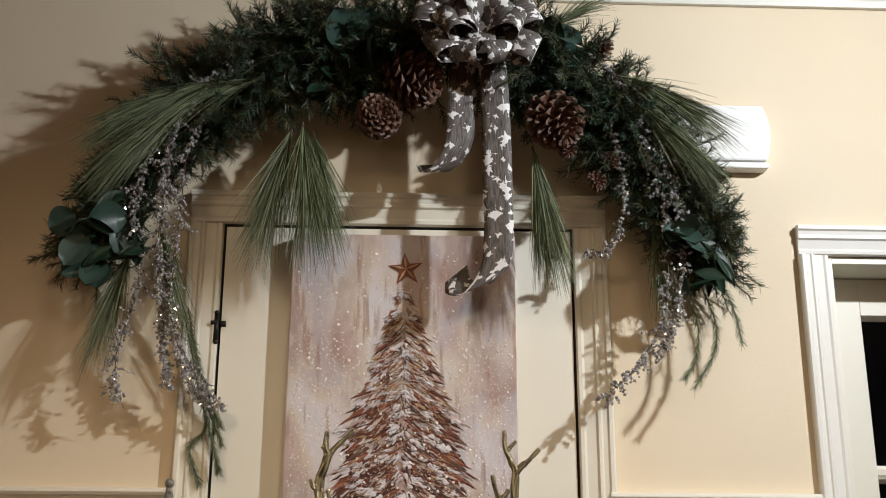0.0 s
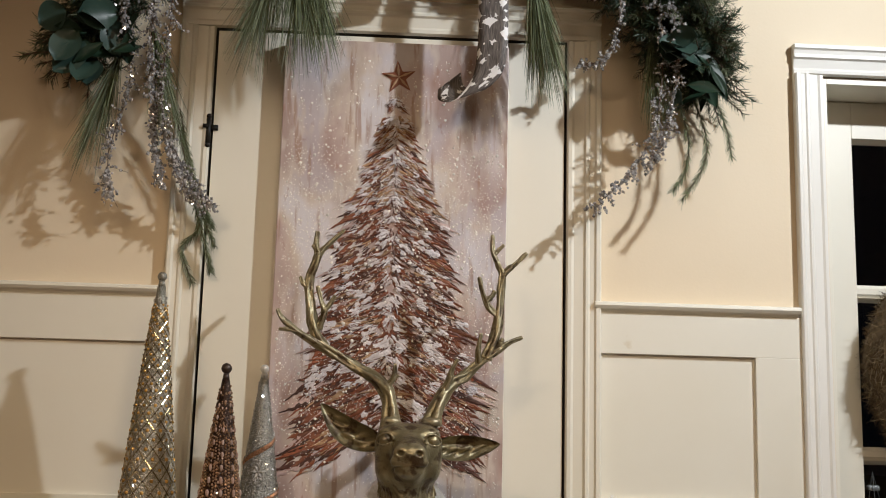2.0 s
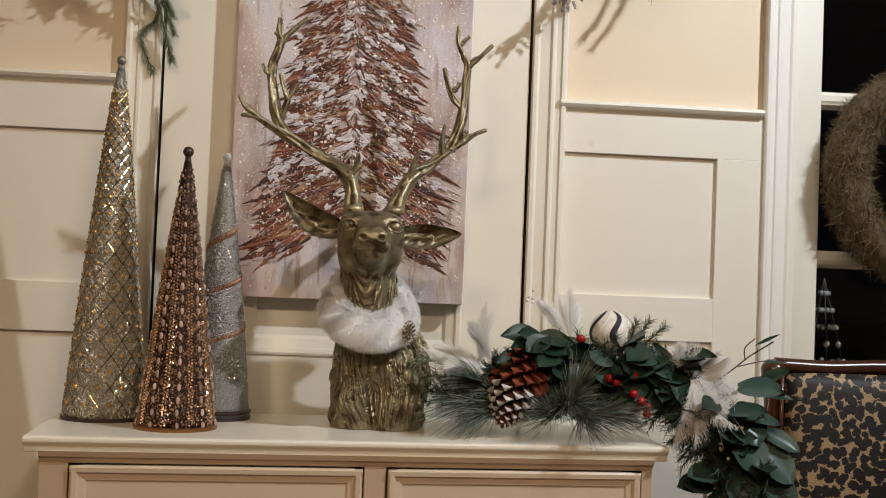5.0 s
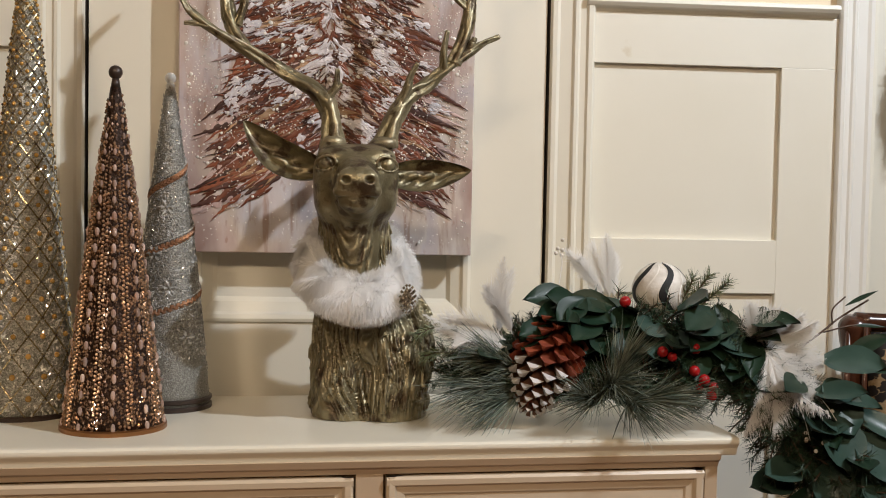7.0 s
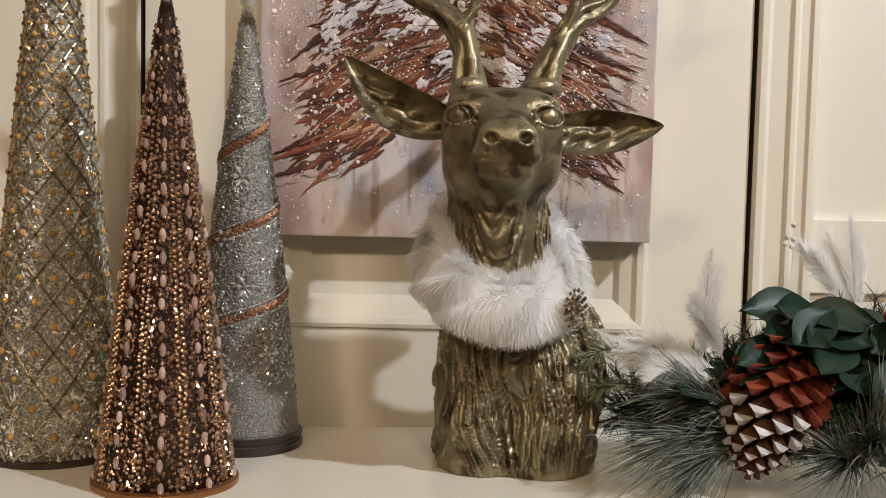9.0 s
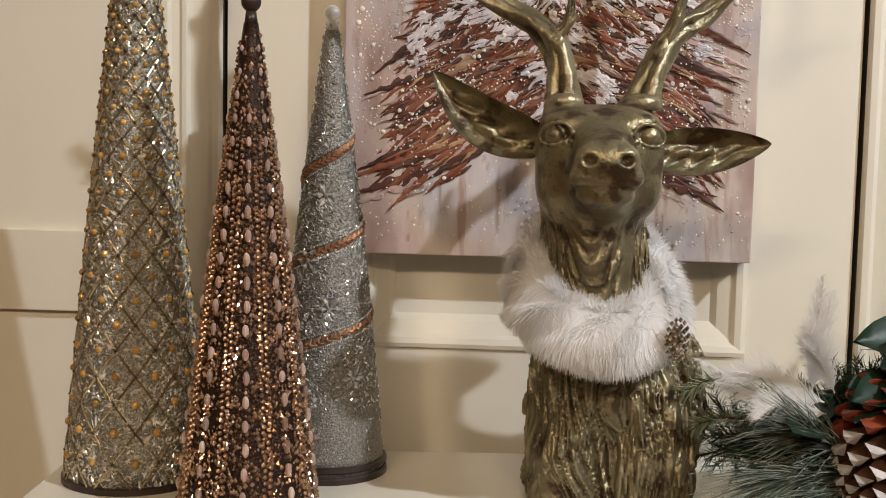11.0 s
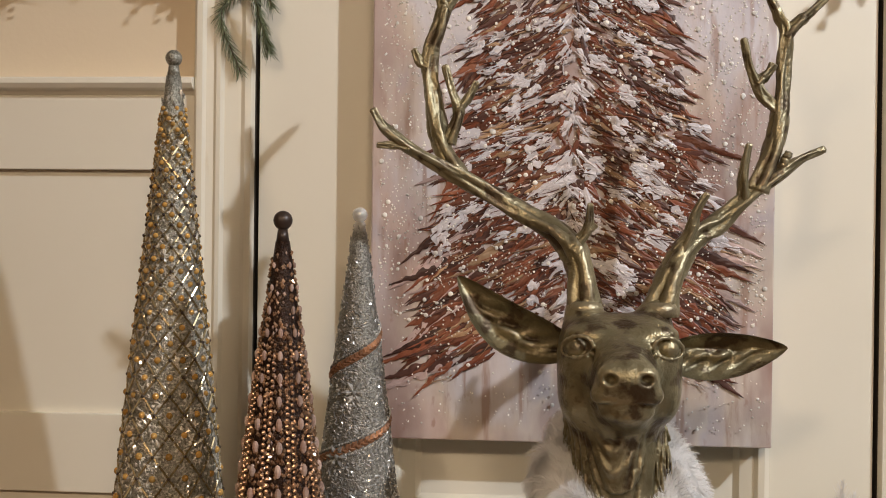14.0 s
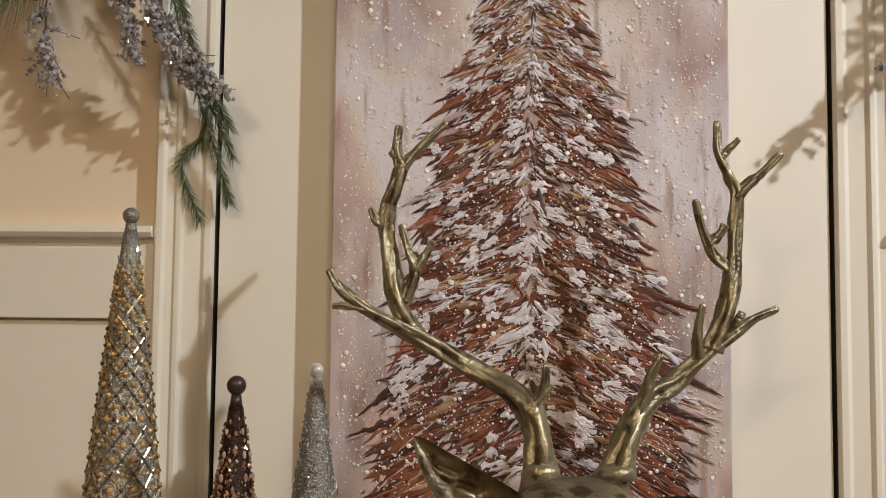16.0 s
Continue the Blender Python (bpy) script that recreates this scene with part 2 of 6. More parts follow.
    bp.inputs["Strength"].default_value, bp.inputs["Distance"].default_value = 0.35, 0.002
    nt.links.new(tex(70, (1, 1, 0.5), 8).outputs["Fac"], bp.inputs["Height"])
    nt.links.new(bp.outputs[0], b.inputs["Normal"])
    return m


def pattern_material(name, ground, ground2, figure, scale, low, high, stretch, rough=0.6, grain=None, spiky=0.0):
    """Woven or printed cloth: figures of one colour scattered on a ground, by the cloth's own UV map in metres."""
    m = bpy.data.materials.new(name)
    m.use_nodes = True
    nt = m.node_tree
    b = nt.nodes["Principled BSDF"]
    b.inputs["Roughness"].default_value = rough
    uv = nt.nodes.new("ShaderNodeTexCoord")
    mp = nt.nodes.new("ShaderNodeMapping")
    mp.inputs["Scale"].default_value = stretch
    nt.links.new(uv.outputs["UV"], mp.inputs[0])
    warp = nt.nodes.new("ShaderNodeTexNoise")
    warp.inputs["Scale"].default_value, warp.inputs["Detail"].default_value = scale * 1.6, 3
    nt.links.new(mp.outputs[0], warp.inputs["Vector"])
    add = nt.nodes.new("ShaderNodeMixRGB")
    add.blend_type = "ADD"
    add.inputs[0].default_value = 0.75 / scale
    nt.links.new(mp.outputs[0], add.inputs[1])
    nt.links.new(warp.outputs["Color"], add.inputs[2])
    v = nt.nodes.new("ShaderNodeTexVoronoi")
    v.inputs["Scale"].default_value = scale
    if spiky:
        v.distance = "MINKOWSKI"
        v.inputs["Exponent"].default_value = spiky
    nt.links.new(add.outputs[0], v.inputs["Vector"])
    r = nt.nodes.new("ShaderNodeValToRGB")
    r.color_ramp.elements[0].position, r.color_ramp.elements[1].position = low, high
    r.color_ramp.elements[0].color, r.color_ramp.elements[1].color = (1, 1, 1, 1), (0, 0, 0, 1)
    nt.links.new(v.outputs["Distance"], r.inputs[0])
    g = nt.nodes.new("ShaderNodeTexNoise")
    g.inputs["Scale"].default_value, g.inputs["Detail"].default_value = 60, 5
    mp2 = nt.nodes.new("ShaderNodeMapping")
    mp2.inputs["Scale"].default_value = grain or (6, 0.6, 1)
    nt.links.new(uv.outputs["UV"], mp2.inputs[0])
    nt.links.new(mp2.outputs[0], g.inputs["Vector"])
    gr = nt.nodes.new("ShaderNodeValToRGB")
    gr.color_ramp.elements[0].position, gr.color_ramp.elements[1].position = 0.38, 0.62
    gr.color_ramp.elements[0].color, gr.color_ramp.elements[1].color = (*ground, 1), (*ground2, 1)
    nt.links.new(g.outputs["Fac"], gr.inputs[0])
    mx = nt.nodes.new("ShaderNodeMixRGB")
    nt.links.new(r.outputs[0], mx.inputs[0])
    nt.links.new(gr.outputs[0], mx.inputs[1])
    mx.inputs[2].default_value = (*figure, 1)
    nt.links.new(mx.outputs[0], b.inputs["Base Color"])
    return m


def patina_and_shade(m, dark, bright):
    """Patina with occlusion shade painted into the hollows of a cast piece, and brighter rubbed metal on its ridges."""
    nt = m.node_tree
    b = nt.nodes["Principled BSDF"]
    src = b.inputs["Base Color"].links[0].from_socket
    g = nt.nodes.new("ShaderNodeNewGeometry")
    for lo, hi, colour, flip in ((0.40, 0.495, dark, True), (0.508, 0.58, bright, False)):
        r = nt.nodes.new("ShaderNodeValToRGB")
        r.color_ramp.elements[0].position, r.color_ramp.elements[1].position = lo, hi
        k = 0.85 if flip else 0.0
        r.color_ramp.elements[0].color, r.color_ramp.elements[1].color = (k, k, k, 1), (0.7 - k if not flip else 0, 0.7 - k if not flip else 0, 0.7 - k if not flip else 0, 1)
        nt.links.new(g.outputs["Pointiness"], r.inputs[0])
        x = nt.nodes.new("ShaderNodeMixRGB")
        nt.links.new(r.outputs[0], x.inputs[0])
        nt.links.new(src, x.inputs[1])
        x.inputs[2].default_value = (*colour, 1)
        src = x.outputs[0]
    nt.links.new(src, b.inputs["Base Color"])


# hollows of the bust get painted shade along with their patina
patina_and_shade(BRONZE, (0.024, 0.017, 0.009), (0.38, 0.325, 0.21))


def fluff(name, colour):
    """Hair and down that let light through."""
    m = bpy.data.materials.new(name)
    m.use_nodes = True
    nt = m.node_tree
    nt.nodes.remove(nt.nodes["Principled BSDF"])
    d, t, x = nt.nodes.new("ShaderNodeBsdfDiffuse"), nt.nodes.new("ShaderNodeBsdfTranslucent"), nt.nodes.new("ShaderNodeMixShader")
    g = nt.nodes.new("ShaderNodeNewGeometry")
    r = nt.nodes.new("ShaderNodeValToRGB")
    r.color_ramp.elements[0].color, r.color_ramp.elements[1].color = (*[0.94 * c for c in colour], 1), (*colour, 1)
    nt.links.new(g.outputs["Random Per Island"], r.inputs[0])
    nt.links.new(r.outputs[0], d.inputs[0])
    nt.links.new(r.outputs[0], t.inputs[0])
    x.inputs[0].default_value = 0.5
    nt.links.new(d.outputs[0], x.inputs[1])
    nt.links.new(t.outputs[0], x.inputs[2])
    nt.links.new(x.outputs[0], nt.nodes["Material Output"].inputs[0])
    return m


FUR = fluff("soft_white_fur", (0.975, 0.97, 0.965))
for m in (SAGE, DEEP_LEAF):
    m.node_tree.nodes["Principled BSDF"].inputs["Specular IOR Level"].default_value = 0.28
FEATHER = fluff("soft_white_feather", (0.93, 0.92, 0.90))
CANVAS = canvas_material()
RIBBON = pattern_material("printed_ribbon", (0.05, 0.041, 0.036), (0.16, 0.135, 0.12), (0.80, 0.78, 0.76), 40, 0.98, 1.06, (1, 0.8, 1), spiky=0.6)
DAMASK = pattern_material("black_and_gold_damask", (0.30, 0.205, 0.10), (0.40, 0.29, 0.16), (0.010, 0.009, 0.010), 58, 0.58, 0.64, (1, 1, 1), grain=(4, 4, 1))

GLASS = bpy.data.materials.new("window_glass")
GLASS.use_nodes = True
_g = GLASS.node_tree.nodes["Principled BSDF"]
_g.inputs["Base Color"].default_value = (0.9, 0.95, 0.95, 1)
_g.inputs["Roughness"].default_value = 0.01
_g.inputs["Transmission Weight"].default_value = 1.0
_g.inputs["IOR"].default_value = 1.45


# ---------------------------------------------------------------- mesh building
class Build:
    """Collects faces for one mesh."""

    def __init__(self):
        self.v, self.f, self.m, self.uv = [], [], [], {}

    def add(self, vs, fs, mi=0):
        k = len(self.v)
        self.v += [tuple(p) for p in vs]
        self.f += [tuple(k + i for i in f) for f in fs]
        self.m += [mi] * len(fs)

    def box(self, x0, x1, y0, y1, z0, z1, mi=0):
        self.add([(x, y, z) for z in (z0, z1) for y in (y0, y1) for x in (x0, x1)],
                 [(0, 2, 3, 1), (4, 5, 7, 6), (0, 1, 5, 4), (1, 3, 7, 5), (3, 2, 6, 7), (2, 0, 4, 6)], mi)

    def prism(self, profile, a, b, u, w, mi=0):
        """A straight moulding: the profile's (s, t) along u and w, drawn from a to b."""
        a, b, u, w = Vector(a), Vector(b), Vector(u), Vector(w)
        n = len(profile)
        vs = [p + u * s + w * t for p in (a, b) for s, t in profile]
        fs = [(i, (i + 1) % n, n + (i + 1) % n, n + i) for i in range(n)] + [tuple(range(n))[::-1], tuple(range(n, 2 * n))]
        self.add(vs, fs, mi)

    def tube(self, pts, radii, n=6, mi=0, cap=True, ridge=0.0):
        pts = [Vector(p) for p in pts]
        vs, fs = [], []
        side = None
        for i, p in enumerate(pts):
            d = (pts[min(i + 1, len(pts) - 1)] - pts[max(i - 1, 0)]).normalized()
            if side is None:
                side = d.orthogonal().normalized()
            side = (side - d * side.dot(d)).normalized()
            up = d.cross(side)
            r = radii[i] if isinstance(radii, (list, tuple)) else radii
            for k in range(n):
                a = 2 * math.pi * k / n
                f = 1 + ridge * (math.sin(3 * a + 0.10 * i) + 0.6 * math.sin(5 * a - 0.13 * i + 1) + 1.1 * abs(math.sin(4.5 * a + 0.9 * math.sin(0.35 * i))) - 0.6) if ridge else 1
                vs.append(p + (side * math.cos(a) + up * math.sin(a)) * r * f)
        for i in range(len(pts) - 1):
            for k in range(n):
                j = (k + 1) % n
                fs.append((i * n + k, i * n + j, i * n + n + j, i * n + n + k))
        if cap:
            fs.append(tuple(range(n))[::-1])
            fs.append(tuple(range((len(pts) - 1) * n, len(pts) * n)))
        self.add(vs, fs, mi)

    def lathe(self, profile, c, n=48, mi=0):
        """profile: (radius, height) from the bottom up, round the upright line through c."""
        vs = [(c[0] + r * math.cos(2 * math.pi * k / n), c[1] + r * math.sin(2 * math.pi * k / n), c[2] + h) for r, h in profile for k in range(n)]
        fs = [(i * n + k, i * n + (k + 1) % n, i * n + n + (k + 1) % n, i * n + n + k) for i in range(len(profile) - 1) for k in range(n)]
        fs += [tuple(range(n))[::-1], tuple(range((len(profile) - 1) * n, len(profile) * n))]
        self.add(vs, fs, mi)

    def gem(self, p, ax, ay, az, mi=0):
        """An eight-faced stone with half axes ax, ay, az (vectors)."""
        p = Vector(p)
        self.add([p + ax, p + ay, p - ax, p - ay, p + az, p - az],
                 [(0, 1, 4), (1, 2, 4), (2, 3, 4), (3, 0, 4), (1, 0, 5), (2, 1, 5), (3, 2, 5), (0, 3, 5)], mi)

    def ball(self, c, r, nu=10, nv=7, mi=0, squash=(1, 1, 1)):
        vs, fs = [], []
        for j in range(nv + 1):
            b = math.pi * j / nv
            for i in range(nu):
                a = 2 * math.pi * i / nu
                vs.append((c[0] + r * squash[0] * math.sin(b) * math.cos(a), c[1] + r * squash[1] * math.sin(b) * math.sin(a), c[2] - r * squash[2] * math.cos(b)))
        for j in range(nv):
            for i in range(nu):
                fs.append((j * nu + i, j * nu + (i + 1) % nu, j * nu + nu + (i + 1) % nu, j * nu + nu + i))
        self.add(vs, fs, mi)

    def needle(self, base, d, length, width, droop=0.0, mi=0, seg=2, face=None):
        """A slim tapered blade that may sag."""
        base, d = Vector(base), Vector(d).normalized()
        s = d.cross(face or Vector((random.uniform(-1, 1), random.uniform(-1, 1), random.uniform(-1, 1))))
        s = s.normalized() if s.length > 1e-4 else d.orthogonal().normalized()
        vs, fs = [], []
        for i in range(seg + 1):
            u = i / seg
            p = base + d * (length * u) + Vector((0, 0, -droop * length * u * u))
            w = width * (1 - 0.75 * u) * 0.5
            vs += [p - s * w, p + s * w]
            if i:
                fs.append((2 * i - 2, 2 * i - 1, 2 * i + 1, 2 * i))
        self.add(vs, fs, mi)

    def leaf(self, base, d, normal, length, width, cup=0.2, bend=0.15, pointed=0.5, mi=0):
        base, d = Vector(base), Vector(d).normalized()
        nrm = Vector(normal)
        nrm = (nrm - d * nrm.dot(d))
        nrm = nrm.normalized() if nrm.length > 1e-4 else d.orthogonal().normalized()
        s = d.cross(nrm)
        rows, cols = 7, 4
        vs, fs = [], []
        for i in range(rows + 1):
            u = i / rows
            w = width * 0.5 * (math.sin(math.pi * min(1, u * 0.97 + 0.03)) ** (0.55 + 0.5 * pointed))
            for j in range(cols + 1):
                q = (j / cols - 0.5) * 2
                p = base + d * (length * u) + s * (w * q) + nrm * (cup * width * q * q * 0.5 - bend * length * u * u + 0.012 * width * math.sin(9 * u + 3 * q))
                vs.append(p)
        for i in range(rows):
            for j in range(cols):
                k = i * (cols + 1) + j
                fs.append((k, k + 1, k + cols + 2, k + cols + 1))
        self.add(vs, fs, mi)

    def mesh(self, name, mats, smooth=False):
        me = bpy.data.meshes.new(name)
        me.from_pydata(self.v, [], self.f)
        for x in mats:
            me.materials.append(x)
        me.polygons.foreach_set("material_index", self.m)
        if smooth:
            me.polygons.foreach_set("use_smooth", [True] * len(self.f))
        me.update()
        return me


def thing(name, loc, label, category, group="", kind=""):
    """An Empty at a thing's base; its parts hang under it and keep their world places."""
    ob = new(name)
    ob.location = loc
    ob.empty_display_size = 0.05
    return tagged(ob, label, category, group, kind)


def part(name, b, mats, parent=None, label="", smooth=False, kind="", bevel=0.0):
    """One mesh object out of a Build in world places, under its thing."""
    mats = mats if isinstance(mats, (list, tuple)) else [mats]
    ob = new(name, b.mesh(name, mats, smooth))
    if bevel:
        bm = bmesh.new()
        bm.from_mesh(ob.data)
        edges = [e for e in bm.edges if len(e.link_faces) == 2 and e.calc_face_angle() > 0.6]
        bmesh.ops.bevel(bm, geom=edges, offset=bevel, segments=2, affect="EDGES", profile=0.6)
        bm.to_mesh(ob.data)
        bm.free()
    if parent:
        ob.parent = parent
        top, m = parent, Matrix()
        while top:
            m = top.matrix_basis @ m
            if top.parent:
                m = top.matrix_parent_inverse @ m
            top = top.parent
        ob.matrix_parent_inverse = m.inverted()
    if label or kind:
        tagged(ob, label, "", "", kind)
    return ob


def structure(name, b, mats, label, category, smooth=False, bevel=0.0):
    return tagged(part(name, b, mats, None, "", smooth, "", bevel), label, category, "", "structure")


def plank(x0, x1, y0, y1, z0, z1):
    b = Build()
    b.box(x0, x1, y0, y1, z0, z1)
    return b


def rnd(a, b):
    return random.uniform(a, b)


def curve(points, n):
    """A smooth line through the given points."""
    p = [Vector(q) for q in points]
    p = [p[0] * 2 - p[1]] + p + [p[-1] * 2 - p[-2]]
    out = []
    for k in range(n + 1):
        t = k / n * (len(p) - 3)
        i = min(int(t), len(p) - 4)
        u = t - i
        a, b, c, d = p[i:i + 4]
        out.append(0.5 * ((2 * b) + (c - a) * u + (2 * a - 5 * b + 4 * c - d) * u * u + (3 * b - a - 3 * c + d) * u ** 3))
    return out


# ---------------------------------------------------------------- the room
WALL = 2.56          # face of the plaster
b = Build()
b.box(-3.6, -0.145, WALL, 2.76, 0, 2.82)
b.box(0.688, 1.305, WALL, 2.76, 0, 2.82)
b.box(2.20, 4.4, WALL, 2.76, 0, 2.82)
b.box(-0.145, 0.688, WALL, 2.76, 2.088, 2.82)
b.box(1.305, 2.20, WALL, 2.76, 2.03, 2.82)
structure("wall_north", b, PLASTER, "warm beige painted plaster wall above the wainscot", "wall")
structure("wall_west", plank(-3.72, -3.6, -5.4, 2.76, 0, 2.82), PLASTER, "warm beige painted side wall", "wall")
structure("wall_east", plank(4.4, 4.52, -5.4, 2.76, 0, 2.82), PLASTER, "warm beige painted side wall", "wall")
structure("wall_south", plank(-3.72, 4.52, -5.52, -5.4, 0, 2.82), PLASTER, "warm beige painted wall at the back of the room", "wall")
structure("floor", plank(-3.72, 4.52, -5.52, 2.76, -0.06, 0), FLOOR, "dark brown wooden floor", "floor")
structure("ceiling", plank(-3.72, 4.52, -5.52, 2.76, 2.82, 2.9), CEIL, "off-white painted ceiling", "ceiling")
b = Build()
b.prism([(0, 0), (0, -0.125), (-0.012, -0.125), (-0.018, -0.108), (-0.03, -0.098), (-0.05, -0.06), (-0.08, -0.03), (-0.095, -0.022), (-0.1, 0)],
        (-3.6, WALL - 0.001, 2.819), (4.4, WALL - 0.001, 2.819), (0, 1, 0), (0, 0, 1))
structure("crown_trim", b, WHITE, "white painted crown moulding under the ceiling", "trim")

# wainscot: flat boards proud of the wall, one mesh for each board
PROUD = 2.547


def board(name, x0, x1, z0, z1, y0=PROUD):
    return structure(name, plank(x0, x1, y0, WALL - 0.001, z0, z1), CREAM, "cream painted wainscot board with a fine worn surface", "wainscot", bevel=0.0012)


def chair_rail(x0, x1, z):
    b = Build()
    b.prism([(0, -0.014), (-0.012, -0.014), (-0.016, -0.009), (-0.026, -0.006), (-0.031, 0), (-0.030, 0.006), (-0.025, 0.009), (0, 0.009)],
            (x0, WALL - 0.001, z), (x1, WALL - 0.001, z), (0, 1, 0), (0, 0, 1))
    structure("chair_rail_trim", b, CREAM, "cream painted rounded chair rail on the wainscot", "trim", bevel=0.0008)


chair_rail(0.7495, 1.2245, 1.453)
board("wainscot_top_rail", 0.7495, 1.2305, 1.345, 1.439)
board("wainscot_stile", 1.1215, 1.2305, 0.12, 1.345)
board("wainscot_middle_rail", 0.7495, 1.1215, 0.924, 1.024)
board("wainscot_bottom_rail", 0.7495, 1.1215, 0.12, 0.26)
chair_rail(-3.6, -0.2225, 1.457)
board("wainscot_top_rail", -3.6, -0.2225, 1.341, 1.443)
board("wainscot_middle_rail", -3.6, -0.2225, 0.898, 1.006)
board("wainscot_bottom_rail", -3.6, -0.2225, 0.12, 0.26)
board("wainscot_stile", -1.12, -1.0, 0.26, 0.898)
board("wainscot_stile", -1.12, -1.0, 1.006, 1.341)
for x0, x1 in ((-3.6, -0.2225), (0.7495, 1.2305)):
    structure("baseboard", plank(x0, x1, 2.542, WALL - 0.001, 0, 0.12), CREAM, "cream painted baseboard", "baseboard", bevel=0.003)
# thin cream skin of the wainscot field
for x0, x1 in ((-3.6, -0.2225), (0.7495, 1.2305)):
    structure("wainscot_panel", plank(x0, x1, 2.5575, WALL - 0.0005, 0.12, 1.345), CREAM, "cream painted recessed wainscot panel", "wainscot")

# moulded door casing; s runs from its outer to its inner edge
PROFILE = [(0, 0), (0, 0.020), (0.004, 0.024), (0.012, 0.024), (0.016, 0.019), (0.026, 0.017), (0.030, 0.020), (0.036, 0.020), (0.040, 0.014),
           (0.062, 0.010), (0.068, 0.013), (0.076, 0.012), (0.079, 0.0)]


def casing(name, x_left, x_right, top, material, label, wide=1.0):
    prof = [(s * wide, t) for s, t in PROFILE]
    w = 0.079 * wide
    b = Build()
    y = WALL - 0.001
    b.prism(prof, (x_left - w, y, 0), (x_left - w, y, top), (1, 0, 0), (0, -1, 0))
    structure(name, b, material, label, "door casing", bevel=0.0006)
    b = Build()
    b.prism(prof, (x_right + w, y, 0), (x_right + w, y, top), (-1, 0, 0), (0, -1, 0))
    structure(name, b, material, label, "door casing", bevel=0.0006)
    b = Build()
    b.prism(prof, (x_left - w, y - 0.0005, top + w), (x_right + w, y - 0.0005, top + w), (0, 0, -1), (0, -1, 0))
    structure(name, b, material, label, "door casing", bevel=0.0006)


casing("door_casing", -0.143, 0.686, 2.083, CASING, "moulded cream door casing with worn edges")
b = Build()
b.box(-0.1445, -0.1425, 2.563, 2.74, 0, 2.083)
b.box(0.6855, 0.6875, 2.563, 2.74, 0, 2.083)
b.box(-0.1425, 0.6855, 2.563, 2.74, 2.083, 2.0875)
b.box(-0.1425, 0.6855, 2.735, 2.74, 0, 2.083)
structure("door_jamb", b, DARK_GAP, "dark gap and jamb round the closed door", "door jamb")

# the closed door with a tall recessed panel
door = thing("door_1", (0.27, 2.57, 0), "closed cream painted panel door behind the sideboard", "door", kind="structure")
D0, D1, DF, DB = -0.1375, 0.6805, 2.560, 2.60
P0, P1 = 0.045, 0.548
for nm, bx in (("stile", (D0, P0, 0.01, 2.077)), ("stile", (P1, D1, 0.01, 2.077)), ("top_rail", (P0, P1, 1.955, 2.077)), ("lock_rail", (P0, P1, 0.70, 0.862)), ("bottom_rail", (P0, P1, 0.01, 0.22))):
    part(nm, plank(bx[0], bx[1], DF, DB, bx[2], bx[3]), CREAM, door, bevel=0.0012)
part("panel", plank(P0, P1, DF + 0.016, DB - 0.004, 0.862, 1.955), CREAM, door)
part("panel", plank(P0, P1, DF + 0.016, DB - 0.004, 0.22, 0.70), CREAM, door)
STICK = [(0, 0.016), (0, -0.004), (0.006, -0.006), (0.014, -0.004), (0.018, 0.002), (0.036, 0.008), (0.044, 0.016)]
b = Build()
b.prism(STICK, (P0, DF, 0.862), (P1, DF, 0.862), (0, 0, 1), (0, 1, 0))
part("panel_moulding", b, CASING, door, bevel=0.0006)
for xx, sg in ((P0, 1), (P1, -1)):
    b = Build()
    b.prism(STICK, (xx, DF + 0.0005, 0.87), (xx, DF + 0.0005, 1.955), (sg, 0, 0), (0, 1, 0))
    part("panel_moulding", b, CASING, door, bevel=0.0006)
for z in (1.83, 0.3):
    b = Build()
    b.tube([(-0.146, 2.548, z - 0.03), (-0.146, 2.548, z + 0.03)], 0.0055, 10)
    b.ball((-0.146, 2.548, z + 0.034), 0.0065, 8, 6)
    b.ball((-0.146, 2.548, z - 0.034), 0.0065, 8, 6)
    b.box(-0.146, -0.126, 2.5545, 2.5605, z + 0.004, z + 0.016)
    b.box(-0.158, -0.146, 2.54, 2.55, z + 0.006, z + 0.014)
    part("hinge", b, BLACK, door, "black iron hinge with ball ends", smooth=True)

# the glazed door to the night outside
casing("window_casing", 1.302, 2.205, 2.025, WHITE, "white moulded casing of the glazed door", 0.93)
b = Build()
b.box(1.3035, 1.3135, 2.562, 2.76, 0, 2.025)
b.box(2.192, 2.202, 2.562, 2.76, 0, 2.025)
b.box(1.3135, 2.192, 2.562, 2.76, 2.008, 2.025)
structure("window_jamb", b, CREAM, "cream painted jamb of the glazed door", "door jamb", bevel=0.001)
window = thing("window_1", (1.75, 2.71, 0), "cream painted glazed door with black night panes", "glazed door", kind="structure")
W0, W1, WF, WB = 1.315, 2.190, 2.690, 2.728
GX = (1.425, 1.735, 1.762, 2.08)
for nm, bx in (("stile", (W0, GX[0], 0.01, 2.006)), ("stile", (GX[3], W1, 0.01, 2.006)), ("top_rail", (GX[0], GX[3], 1.912, 2.006)), ("bottom_rail", (GX[0], GX[3], 0.01, 0.33)),
               ("muntin", (GX[1], GX[2], 0.33, 1.912)), ):
    part(nm, plank(bx[0], bx[1], WF, WB, bx[2], bx[3]), CREAM, window, bevel=0.002)
